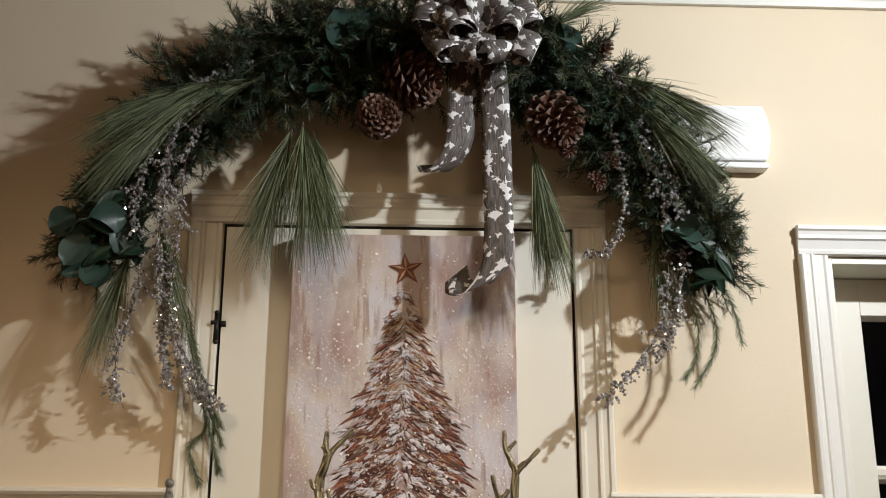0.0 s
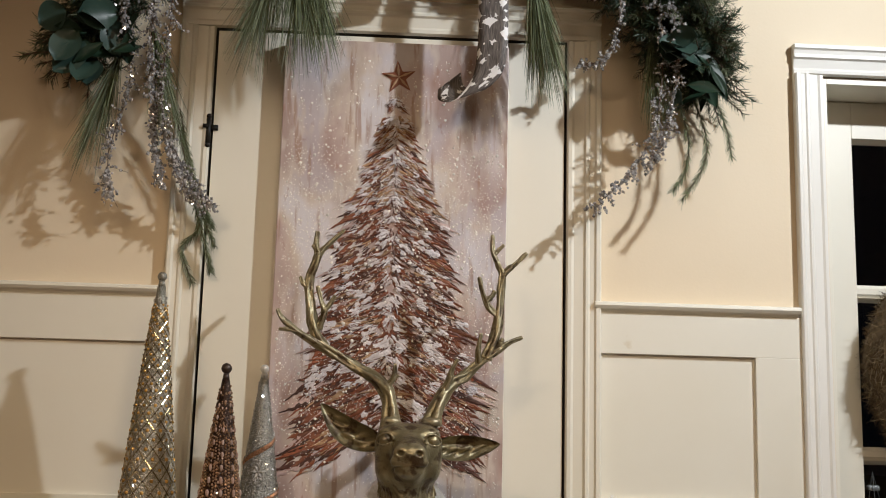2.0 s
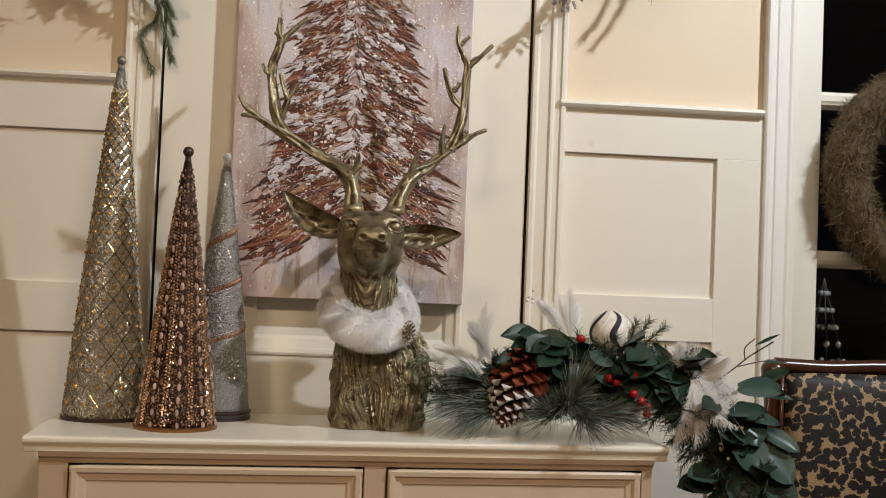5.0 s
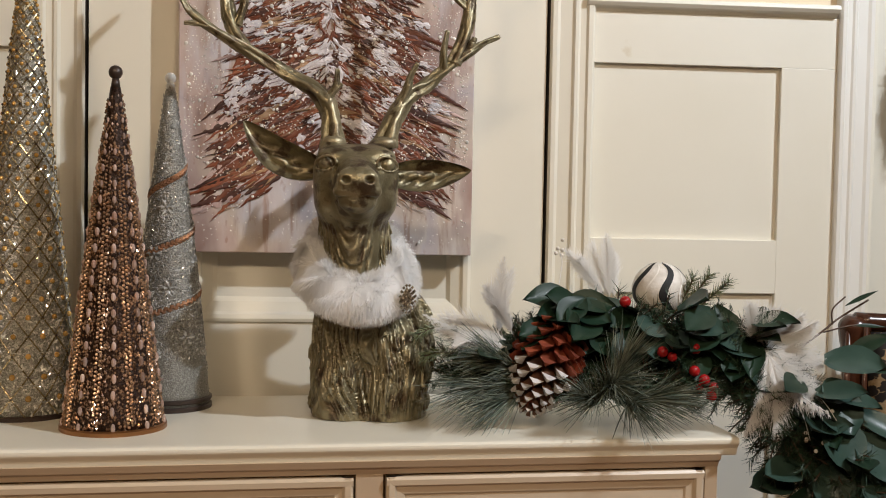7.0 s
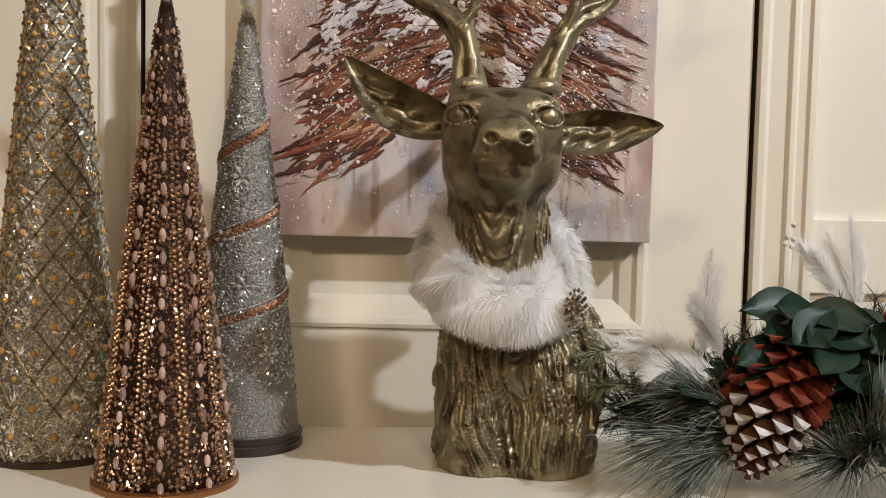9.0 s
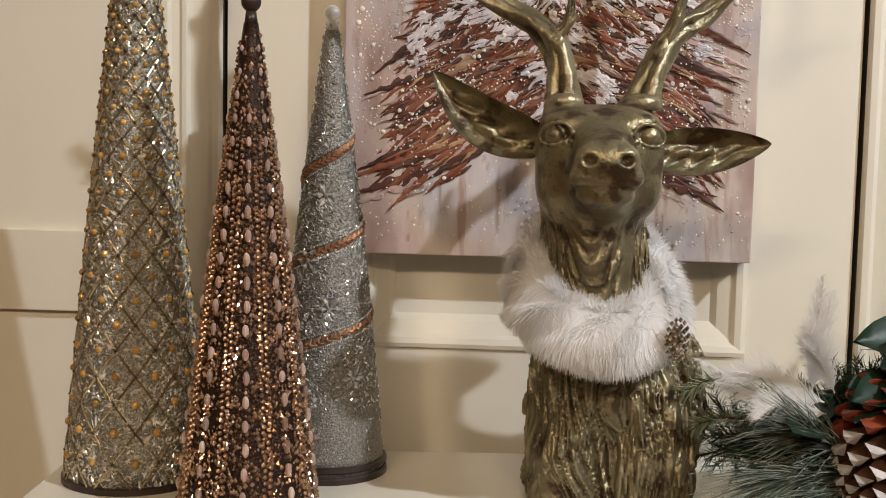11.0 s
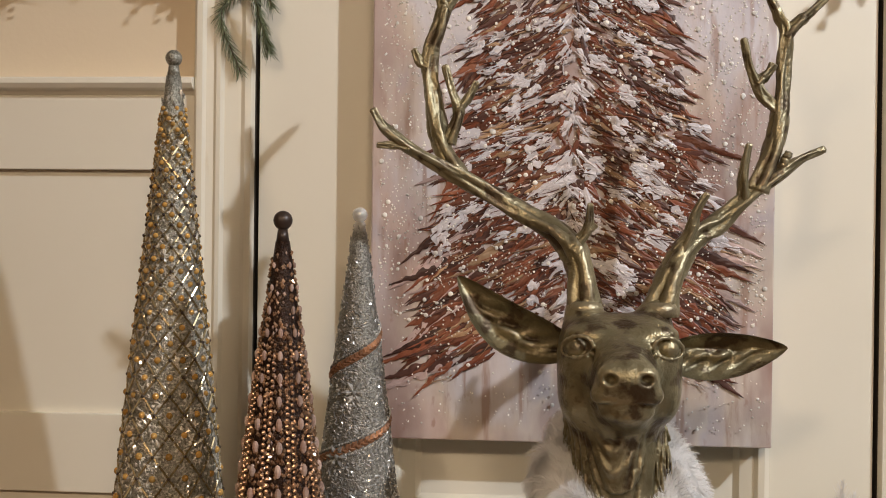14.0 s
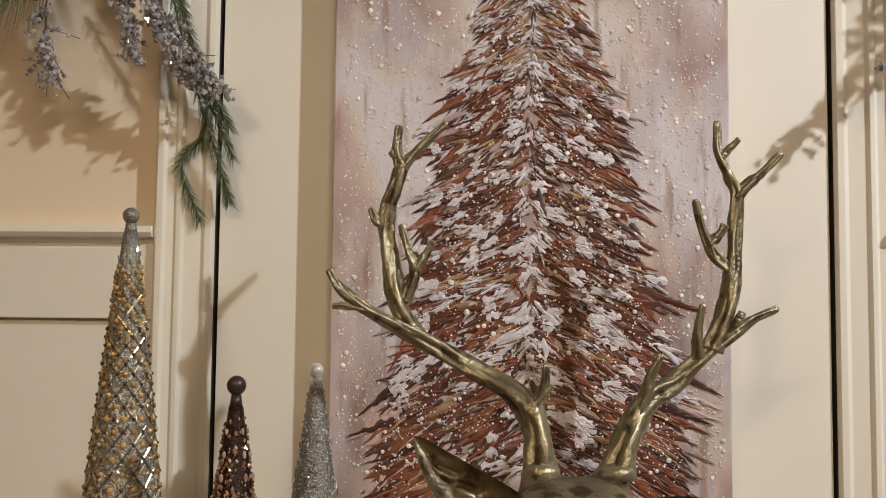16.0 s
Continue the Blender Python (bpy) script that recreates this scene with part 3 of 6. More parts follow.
for z in (1.527, 1.136, 0.745):
    for xa, xb in ((GX[0], GX[1]), (GX[2], GX[3])):
        b = Build()
        b.prism([(-0.016, 0), (-0.016, -0.012), (-0.007, -0.020), (0.007, -0.020), (0.016, -0.012), (0.016, 0)], (xa, 2.712, z), (xb, 2.712, z), (0, 0, 1), (0, 1, 0))
        part("muntin", b, CREAM, window)
ZS = (0.33, 0.729, 0.761, 1.12, 1.152, 1.511, 1.543, 1.912)
for k in range(4):
    for xa, xb in ((GX[0], GX[1]), (GX[2], GX[3])):
        p = part("pane", plank(xa - 0.004, xb + 0.004, 2.713, 2.717, ZS[2 * k] - 0.004, ZS[2 * k + 1] + 0.004), GLASS, window, "glass pane onto the night")
        p.visible_shadow = False
    b = Build()
    z = ZS[2 * k + 1]
    b.prism([(0, 0), (-0.010, 0), (-0.004, -0.012), (0, -0.018)], (GX[0], 2.7125, z), (GX[1], 2.7125, z), (0, 0, 1), (0, 1, 0))
    part("glazing_bead", b, CREAM, window)

# the porch outside, in the dark
structure("ground", plank(-30, 30, 2.765, 60, -0.2, -0.06), mat("dark_lawn", (0.02, 0.03, 0.012), 0.9, second=(0.035, 0.045, 0.02), scale=8), "dark ground outside in the night", "ground")

# white chime box on the wall
box = thing("chime_box", (1.03, WALL, 2.235), "white plastic chime box on the wall beside the garland", "wall box")


def capsule_plate(x0, x1, z0, z1, y0, y1, bulge):
    b = Build()
    n = 8
    out = []
    for k in range(n + 1):
        u = k / n
        out.append((x1 - bulge + bulge * math.sin(math.pi * u) ** 0.7 if 0 < u < 1 else x1 - bulge, z0 + (z1 - z0) * u))
    for k in range(n + 1):
        u = 1 - k / n
        out.append((x0 + bulge - bulge * math.sin(math.pi * u) ** 0.7 if 0 < u < 1 else x0 + bulge, z0 + (z1 - z0) * u))
    b.prism(out, (0, y0, 0), (0, y1, 0), (1, 0, 0), (0, 0, 1))
    return b


part("cover", capsule_plate(0.80, 1.176, 2.252, 2.398, 2.515, 2.5595, 0.016), WHITE_PLASTIC, box, bevel=0.006)
part("base_tray", capsule_plate(0.80, 1.170, 2.236, 2.2515, 2.522, 2.5595, 0.008), WHITE_PLASTIC, box, bevel=0.003)

# ---------------------------------------------------------------- the sideboard, turned a little from the wall
side = thing("sideboard", (0.31, 2.31, 0), "cream painted sideboard with a pale top and panelled drawers", "sideboard")
side.rotation_euler = (0, 0, radians(4.2))
SB = Matrix.Translation((0.31, 2.31, 0)) @ Matrix.Rotation(radians(4.2), 4, "Z")
HW, HD = 0.592, 0.2


def sb(b):
    b.v = [tuple(SB @ Vector(p)) for p in b.v]
    return b


TOPZ = 0.738
b = Build()
b.prism([(-HD, 0), (-HD, -0.006), (-HD + 0.006, -0.014), (-HD + 0.010, -0.026), (HD, -0.026), (HD, 0.004), (-HD + 0.012, 0.004), (-HD + 0.004, 0.003)][::-1],
        (-HW, 0, TOPZ - 0.004), (HW, 0, TOPZ - 0.004), (0, 1, 0), (0, 0, 1))
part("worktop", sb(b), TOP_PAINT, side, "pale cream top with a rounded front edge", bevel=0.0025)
# body and fronts below the top carry their shade in the colour
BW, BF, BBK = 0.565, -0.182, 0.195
part("carcass", sb(plank(-BW, BW, BF + 0.02, BBK, 0.09, 0.712)), SHADED_SIDE_PAINT, side, bevel=0.002)
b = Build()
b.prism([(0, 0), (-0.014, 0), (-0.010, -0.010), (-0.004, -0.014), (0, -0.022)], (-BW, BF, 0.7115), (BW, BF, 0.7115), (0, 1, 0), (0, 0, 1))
part("top_moulding", sb(b), SHADED_SIDE_PAINT, side)
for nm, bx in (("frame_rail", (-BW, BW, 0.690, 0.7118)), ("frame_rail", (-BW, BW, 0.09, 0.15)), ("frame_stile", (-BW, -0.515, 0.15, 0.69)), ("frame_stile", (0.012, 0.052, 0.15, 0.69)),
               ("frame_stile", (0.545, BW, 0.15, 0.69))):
    part(nm, sb(plank(bx[0], bx[1], BF, BF + 0.0195, bx[2], bx[3])), SHADED_SIDE_PAINT, side, bevel=0.0012)
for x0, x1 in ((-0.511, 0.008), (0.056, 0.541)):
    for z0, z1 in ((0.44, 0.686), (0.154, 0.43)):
        d = part("drawer_front" if z0 > 0.4 else "cabinet_door", sb(plank(x0, x1, BF + 0.004, BF + 0.019, z0, z1)), SHADED_DRAWER_PAINT, side, bevel=0.001)
        b = Build()
        fr = [(0, 0), (0, -0.010), (0.004, -0.013), (0.012, -0.012), (0.016, -0.006), (0.026, -0.004), (0.030, 0)]
        y = BF + 0.0045
        b.prism(fr, (x0, y, z1), (x1, y, z1), (0, 0, -1), (0, 1, 0))
        b.prism(fr, (x0, y, z0), (x1, y, z0), (0, 0, 1), (0, 1, 0))
        b.prism(fr, (x0, y + 0.0004, z0), (x0, y + 0.0004, z1), (1, 0, 0), (0, 1, 0))
        b.prism(fr, (x1, y + 0.0004, z0), (x1, y + 0.0004, z1), (-1, 0, 0), (0, 1, 0))
        part("front_moulding", sb(b), SHADED_DRAWER_PAINT, d)
part("plinth", sb(plank(-BW, BW, BF + 0.03, BBK, 0, 0.09)), SHADED_SIDE_PAINT, side)


# ---------------------------------------------------------------- the painting
paint = thing("canvas_painting", (0.283, 2.53, 0.99), "canvas painting of a snowy rust-brown tree hung on the door", "painting")
PX0, PX1, PZ0, PZ1, PF = 0.0245, 0.543, 0.989, 2.050, 2.518
part("canvas", plank(PX0, PX1, PF, 2.5595, PZ0, PZ1), [CANVAS], paint, bevel=0.002)
TIP, FOOT, CX = 1.925, 1.07, 0.285


rng = random.Random(5)
layers = {"dark": Build(), "rust": Build(), "ochre": Build(), "white": Build(), "mauve": Build()}


def knife(kind, x, z, ang, length, width, depth, tip=1.0, rag=0.35):
    """A ragged palette-knife smear, raised in its middle, torn at its sides."""
    d = Vector((math.cos(ang), 0, math.sin(ang)))
    s = Vector((-d.z, 0, d.x))
    n = max(5, int(length / 0.006))
    bend = rnd(-0.10, 0.10) * length
    vs, fs = [], []
    for i in range(n + 1):
        u = i / n
        w = 0.5 * width * (min(1.0, 0.35 + 2.6 * u) * (1 - u ** (1.2 + 1.2 * (1 - tip)) * tip) + 0.03)
        p = Vector((x, PF - depth, z)) + d * (length * u) + s * (bend * u * u)
        lo, hi = w * rnd(1 - 2 * rag, 1 + rag), w * rnd(1 - 2 * rag, 1 + rag)
        vs += [p - s * lo, p - s * lo * 0.3 + Vector((0, -rnd(0.0002, 0.0010), 0)), p + s * hi * 0.4 + Vector((0, -rnd(0.0002, 0.0012), 0)), p + s * hi]
        if i:
            k = 4 * i
            fs += [(k - 4, k - 3, k + 1, k), (k - 3, k - 2, k + 2, k + 1), (k - 2, k - 1, k + 3, k + 2)]
    if all(PX0 + 0.004 < q[0] < PX1 - 0.004 and q[2] > PZ0 + 0.004 for q in vs):
        layers[kind].add(vs, fs)


def half_at(u):
    return 0.010 + 0.42 * min(u, 0.32) + 0.20 * max(0.0, u - 0.32)


# the dark body of the tree, then boughs tier by tier with pointed ends and snow smeared on them
for _ in range(1700):
    u = rnd(0.03, 0.97) ** 0.8
    q = rnd(-1, 1)
    sgn = 1 if q > 0 else -1
    slope = 0.42 + 0.5 * rnd(0.6, 1.2)
    ang = -math.atan(slope) if sgn > 0 else -math.pi + math.atan(slope)
    z = TIP - u * (TIP - FOOT - 0.05) - 0.25 * abs(q) * half_at(u)
    knife(rng.choice(["dark", "rust", "rust"] if u > 0.32 else ["rust", "ochre", "ochre", "white"]), CX + q * half_at(u) * 0.72, z + 0.03 * u, ang + rnd(-0.3, 0.3), rnd(0.02, 0.05) * (0.5 + 0.7 * u), rnd(0.007, 0.017) * (0.5 + 0.7 * u), 0.0006 + rnd(0, 0.0008), 1.0)
TIERS = 17
for row in range(TIERS):
    u = (row + 0.5) / TIERS
    z0 = TIP - u * (TIP - FOOT - 0.06) + 0.03 * u
    for sgn in (-1, 1):
        half = half_at(u) * rnd(0.88, 1.1)
        slope = (0.75 - 0.28 * min(1, 2.2 * u)) * rnd(0.85, 1.2)
        base = -math.atan(slope) if sgn > 0 else -math.pi + math.atan(slope)

        def on(q, up=0.0):
            return CX + sgn * half * q, z0 - slope * half * q + up

        for k in range(3):
            x, z = on(rnd(0.42, 0.62), rnd(-0.018, 0.018) * (0.3 + u))
            knife(("mauve", "rust", "dark")[k], x, z - (0.006 if k == 0 else 0), base + sgn * rnd(-0.10, 0.12), half * rnd(0.34, 0.52), (0.009 + 0.017 * u) * (1.2 if k == 0 else 1), 0.0016 + 0.0003 * k, 1.0, 0.32)
        for k in range(8 + int(18 * u)):
            x, z = on(rnd(0.0, 0.64), rnd(-0.026, 0.026) * (0.4 + u))
            ln = (0.020 + 0.045 * u) * rnd(0.5, 1.2)
            knife(rng.choice(["rust", "rust", "dark", "ochre"]), x, z, base + rnd(-0.3, 0.3), ln, (0.005 + 0.008 * u) * rnd(0.5, 1.3), 0.0024 + rnd(0, 0.0006), 1.0)
        for k in range(6 + int(18 * u)):
            x, z = on(rnd(0.0, 0.66), rnd(-0.026, 0.026) * (0.4 + u))
            knife(rng.choice(["ochre", "ochre", "mauve"]), x, z, base + rnd(-0.2, 0.2), (0.008 + 0.020 * u) * rnd(0.4, 1.3), rnd(0.0010, 0.0042), 0.0030 + rnd(0, 0.0003), 1.0, 0.45)
        for k in range(4 + int(6 * u) if u < 0.84 else 4):
            x, z = on(rnd(-0.05, 0.74 if u < 0.84 else 0.45) if k else rnd(0.0, 0.2), 0.006 + rnd(-0.022, 0.022) * (0.4 + u))
            ln = (0.016 + 0.026 * u) * rnd(0.55, 1.3)
            wd = (0.007 + 0.012 * min(1, 1.4 * u)) * rnd(0.4, 1.2)
            for e in range(4):
                knife("white", x + rnd(-0.3, 0.3) * ln, z + rnd(-0.5, 0.5) * wd, base + rnd(-0.22, 0.22), ln * rnd(0.35, 0.9), wd * rnd(0.4, 0.9), 0.0033 + 0.0001 * e, rnd(0.3, 0.9), 0.48)
            for _ in range(5):
                knife("white", x + rnd(-0.018, 0.018), z + rnd(-0.014, 0.014), base + rnd(-0.35, 0.35), ln * rnd(0.2, 0.6), rnd(0.0009, 0.0030), 0.0036, 1.0, 0.45)
            for _ in range(2):
                knife(rng.choice(["dark", "rust"]), x + rnd(-0.4, 0.6) * sgn * ln, z - rnd(0.000, 0.008), base + rnd(-0.35, 0.35), ln * rnd(0.3, 0.8), rnd(0.0012, 0.0045), 0.0040, 1.0, 0.45)
        # a snow cap folded over the trunk
        for e in range(3):
            knife("white", CX + sgn * rnd(-0.004, 0.006), z0 + rnd(-0.004, 0.006), (-0.85 if sgn > 0 else -math.pi + 0.85) + rnd(-0.2, 0.2), (0.014 + 0.022 * u) * rnd(0.6, 1.2), (0.004 + 0.006 * u) * rnd(0.5, 1.1), 0.0042, rnd(0.4, 0.9), 0.45)
# snow and shade down the trunk
for _ in range(70):
    u = rnd(0.06, 0.98)
    z = TIP - u * (TIP - FOOT - 0.03)
    knife(rng.choice(["dark", "dark", "white", "rust"]), CX + rnd(-0.02, 0.02) * (0.3 + u), z, -1.57 + rnd(-0.5, 0.5), rnd(0.014, 0.036), rnd(0.003, 0.012) * (0.4 + 0.6 * u), 0.0040, rnd(0.4, 1), 0.45)
# the low sweeping boughs and the foot of the trunk
for sgn, x, z, ln in ((-1, 0.155, 1.165, 0.10), (-1, 0.165, 1.205, 0.10), (1, 0.395, 1.175, 0.085), (1, 0.42, 1.21, 0.09), (-1, 0.20, 1.135, 0.09), (1, 0.37, 1.14, 0.08)):
    for k in range(3):
        knife(("dark", "rust", "rust")[k], x, z + 0.006 * k, (-0.62 if sgn > 0 else -2.52) + rnd(-0.08, 0.08), ln * rnd(0.8, 1.05), 0.024, 0.0016 + 0.0003 * k, 1.0, 0.25)
    knife("mauve", x, z + 0.008, (-0.62 if sgn > 0 else -2.52), ln * 0.7, 0.008, 0.0028, 1.0, 0.45)
part("dark_brush_strokes", layers["dark"], P_DARK, paint, "umber brush strokes of the tree", kind="stuff")
part("rust_brush_strokes", layers["rust"], P_RUST, paint, "rust-red brush strokes of the tree", kind="stuff")
part("ochre_brush_strokes", layers["ochre"], P_OCHRE, paint, "ochre brush strokes of the tree", kind="stuff")
part("mauve_brush_strokes", layers["mauve"], P_MAUVE, paint, "mauve brush strokes of the tree", kind="stuff")
part("snow_brush_strokes", layers["white"], P_WHITE, paint, "white raised snow strokes", kind="stuff")
b = Build()
sc = Vector((0.288, PF - 0.002, 1.965))
pts = []
for k in range(10):
    a = math.pi / 2 + k * math.pi / 5 + 0.1
    r = 0.042 if k % 2 == 0 else 0.017
    pts.append(sc + Vector((math.cos(a) * r, 0, math.sin(a) * r)))
b.add(pts + [sc + Vector((0, -0.004, 0))], [(k, (k + 1) % 10, 10) for k in range(10)])
part("painted_star", b, P_RUST, paint, "rust-brown painted star with gold")
b = Build()
for k in range(5):
    a = math.pi / 2 + k * math.pi * 2 / 5 + 0.1
    b.gem(sc + Vector((math.cos(a) * 0.016, -0.004, math.sin(a) * 0.016)), Vector((math.cos(a), 0, math.sin(a))) * 0.018, Vector((-math.sin(a), 0, math.cos(a))) * 0.003, Vector((0, -0.001, 0)))
part("star_highlights", b, P_OCHRE, paint)
b = Build()
for _ in range(13000):
    x, z = rnd(PX0 + 0.01, PX1 - 0.01), rnd(PZ0 + 0.02, PZ1 - 0.04)
    side_ = abs(x - CX) / 0.22
    if rng.random() > (0.25 + 0.65 * (1.15 < z < 1.8) * (0.4 + 0.6 * side_)):
        continue
    r = rnd(0.0007, 0.0017) if rng.random() < 0.94 else rnd(0.0016, 0.0036)
    y = PF - (0.0006 if side_ > (TIP - z) / 0.86 else 0.0040)
    if r > 0.0018:
        b.ball((x, y, z), r, 8, 5, squash=(1, 0.4, rnd(0.8, 1.1)))
        continue
    b.gem((x, y, z), Vector((r, rnd(-0.4, 0.4) * r, 0)), Vector((0, rnd(-0.4, 0.4) * r, r)), Vector((0, -0.0007, 0)))
part("glitter_dots", b, GLITTER, paint, "white paint dots and glitter", kind="stuff")


# ---------------------------------------------------------------- three beaded cone trees
def cone_radius(h, height, r0, r1, bulge=0.0):
    u = h / height
    return r0 + (r1 - r0) * u + bulge * math.sin(math.pi * u)


def on_cone(c, a, h, height, r0, r1, lift=0.0, bulge=0.0):
    r = cone_radius(h, height, r0, r1, bulge) + lift
    return Vector((c[0] + r * math.cos(a), c[1] + r * math.sin(a), c[2] + h))


def cone_frame(a):
    return Vector((math.cos(a), math.sin(a), 0)), Vector((-math.sin(a), math.cos(a), 0)), Vector((0, 0, 1))


def cone_body(parent, c, height, r0, r1, material, rim, knob, bulge, flare=0.004):
    b = Build()
    n = 24
    b.lathe([(r0 + flare, 0), (r0 + flare, 0.006), (r0 + 0.001, 0.008)], c, 56)
    part("base_rim", b, rim, parent, smooth=False)
    b = Build()
    b.lathe([(cone_radius(height * k / n, height, r0, r1, bulge), 0.006 + (height - 0.006) * k / n) for k in range(n + 1)], c, 64)
    part("body", b, material, parent, smooth=True)
    b = Build()
    b.tube([(c[0], c[1], c[2] + height - 0.002), (c[0], c[1], c[2] + height + 0.012)], [r1 * 0.95, r1 * 0.7], 12)
    b.ball((c[0], c[1], c[2] + height + 0.012 + knob), knob * 1.1, 14, 10)
    return b


# tall silver-gold cone with a bugle bead lattice
CA = (-0.186, 2.346, TOPZ)
HA, RA, RB, BU = 0.700, 0.080, 0.0085, 0.002
ta = thing("beaded_cone_tree", CA, "tall silver-gold beaded cone tree with amber gems on a lattice", "cone tree", "decorative cone trees")
part("finial", cone_body(ta, CA, HA, RA, RB, A_BODY, BASE_RIM, 0.009, BU), A_BODY, ta, smooth=True)
b = Build()
def lattice_turn(h):
    """How far a lattice thread has turned round the cone at height h."""
    n, t = 40, 0.0
    for i in range(n):
        t += 0.72 * (h / n) / max(cone_radius(h * (i + 0.5) / n, HA, RA, RB, BU), 0.014)
    return t


nodes = Build()
HS = [0.004 + 0.0125 * i for i in range(int((HA - 0.02) / 0.0125))]
TS = [lattice_turn(h) for h in HS]
for fam in (1, -1):
    for k in range(10):
        a = 2 * math.pi * k / 10
        for i in range(0, len(HS) - 2, 2):
            p, q = [on_cone(CA, a + fam * TS[j], HS[j], HA, RA, RB, 0.0024, BU) for j in (i, i + 2)]
            b.tube([p.lerp(q, 0.04), p.lerp(q, 0.96)], 0.00135, 5)
part("bugle_bead_lattice", b, A_WIRE, ta, "thin gold bugle bead lattice", kind="stuff")
b = Build()
row = 1
for i in range(1, len(HS)):
    while TS[i] >= row * math.pi / 10:
        u = (row * math.pi / 10 - TS[i - 1]) / (TS[i] - TS[i - 1])
        h = HS[i - 1] + u * (HS[i] - HS[i - 1])
        r = cone_radius(h, HA, RA, RB, BU)
        for k in range(10):
            a = 2 * math.pi * k / 10 + math.pi * (row + 1) / 10
            if r > 0.03 or (k + row) % 2 == 0:
                b.ball(on_cone(CA, a, h, HA, RA, RB, 0.0012, BU), min(0.0048, 0.0024 + 0.03 * r) * rnd(0.92, 1.05), 10, 7)
            if r > 0.02:
                nodes.ball(on_cone(CA, a + math.pi / 10, h, HA, RA, RB, 0.0026, BU), 0.0021, 6, 5)
        row += 1
part("amber_gems", b, AMBER, ta, "round amber gems", smooth=True, kind="stuff")
part("lattice_beads", nodes, BASE_RIM, ta, "small dark beads where the lattice crosses", smooth=True, kind="stuff")
b = Build()
for _ in range(13000):
    h = HA * (1 - math.sqrt(random.random())) * 0.98 + 0.008
    a = rnd(0, 6.283)
    o, s, u = cone_frame(a)
    q = Matrix.Rotation(rnd(0, 3.14), 3, o)
    z = rnd(0.0008, 0.0015) if rng.random() < 0.9 else rnd(0.0018, 0.0028)
    b.gem(on_cone(CA, a, h, HA, RA, RB, 0.0012, BU), q @ s * z, q @ u * z * rnd(1.2, 3.2), (o + s * rnd(-0.5, 0.5) + u * rnd(-0.5, 0.5)) * z * 0.8)
part("crystal_beads", b, A_CRYSTAL, ta, "tiny champagne crystal beads", kind="stuff")

# copper cone with rows of teardrop stones
CB = (-0.027, 2.232, TOPZ)
HB, RC, RD = 0.508, 0.0735, 0.0075
tb = thing("beaded_cone_tree", CB, "copper-brown cone tree with rows of rose teardrop gems", "cone tree", "decorative cone trees")
part("finial", cone_body(tb, CB, HB, RC, RD, B_BODY, GOLD_RIM, 0.0095, 0.001, 0.005), BASE_RIM, tb, "dark faceted ball finial", smooth=True)
g, ch, small = Build(), Build(), Build()
ROWS_B = 18
for k in range(ROWS_B):
    a0 = 2 * math.pi * k / ROWS_B
    h = 0.012
    while h < HB - 0.02:
        r = cone_radius(h, HB, RC, RD, 0.001)
        a = a0 + rnd(-0.02, 0.02)
        o, s, u = cone_frame(a)
        wid = min(1.0, 0.30 + r / 0.05)
        if (r < 0.022 and k % 2) or (r < 0.018 and k % 4):
            break
        if k % 2 == 0:
            g.ball(on_cone(CB, a, h, HB, RC, RD, 0.0018, 0.001), 0.0036 * wid, 8, 6, squash=(1, 1, rnd(1.7, 2.1)))
            h += 0.0235
        else:
            ch.ball(on_cone(CB, a - 0.0028 / r, h, HB, RC, RD, 0.0014, 0.001), 0.0024 * wid, 6, 4)
            ch.ball(on_cone(CB, a + 0.0028 / r, h + 0.003, HB, RC, RD, 0.0014, 0.001), 0.0024 * wid, 6, 4)
            h += 0.0062
for _ in range(260):
    h = HB * (1 - random.random() ** 0.75) * 0.97 + 0.01
    a = rnd(0, 6.283)
    o, s, u = cone_frame(a)
    z = rnd(0.0012, 0.0022)
    g.gem(on_cone(CB, a, h, HB, RC, RD, 0.0012, 0.001), s * z, u * z * 1.5, (o + s * rnd(-0.3, 0.3) + u * rnd(-0.3, 0.3)) * z)
for _ in range(6500):
    h = HB * (1 - math.sqrt(random.random())) * 0.98 + 0.006
    a = rnd(0, 6.283)
    o, s, u = cone_frame(a)
    z = rnd(0.0011, 0.0026)
    small.gem(on_cone(CB, a, h, HB, RC, RD, 0.001, 0.001), s * z, u * z * 1.3, (o + s * rnd(-0.6, 0.6) + u * rnd(-0.6, 0.6)) * z)
part("teardrop_gems", g, B_GEM, tb, "pale rose teardrop gems in upright rows", kind="stuff")
part("bead_chains", ch, B_CHAIN, tb, "copper bead chains in upright rows", kind="stuff")
part("glass_beads", small, B_SEED, tb, "tiny copper glass beads", kind="stuff")

# silver cone with a spiral braid
CC = (0.028, 2.402, TOPZ)
HC, RE, RF = 0.520, 0.0685, 0.0085
tc = thing("beaded_cone_tree", CC, "pale silver glitter cone tree with a copper braid spiral", "cone tree", "decorative cone trees")
part("finial", cone_body(tc, CC, HC, RE, RF, C_BODY, BASE_RIM, 0.0085, 0.003, 0.003), C_CRYSTAL, tc, smooth=True)
b = Build()
b.lathe([(RE + 0.001, 0.012), (RE + 0.003, 0.014), (RE + 0.003, 0.018), (RE, 0.020)], CC, 56)
part("base_band", b, BASE_RIM, tc, "dark ribbon band at the foot")
br, pe = Build(), Build()
path, a, h = [], 0.35, 0.092
while h < HC - 0.09:
    path.append((a, h))
    a += 0.09
    h += 0.00148
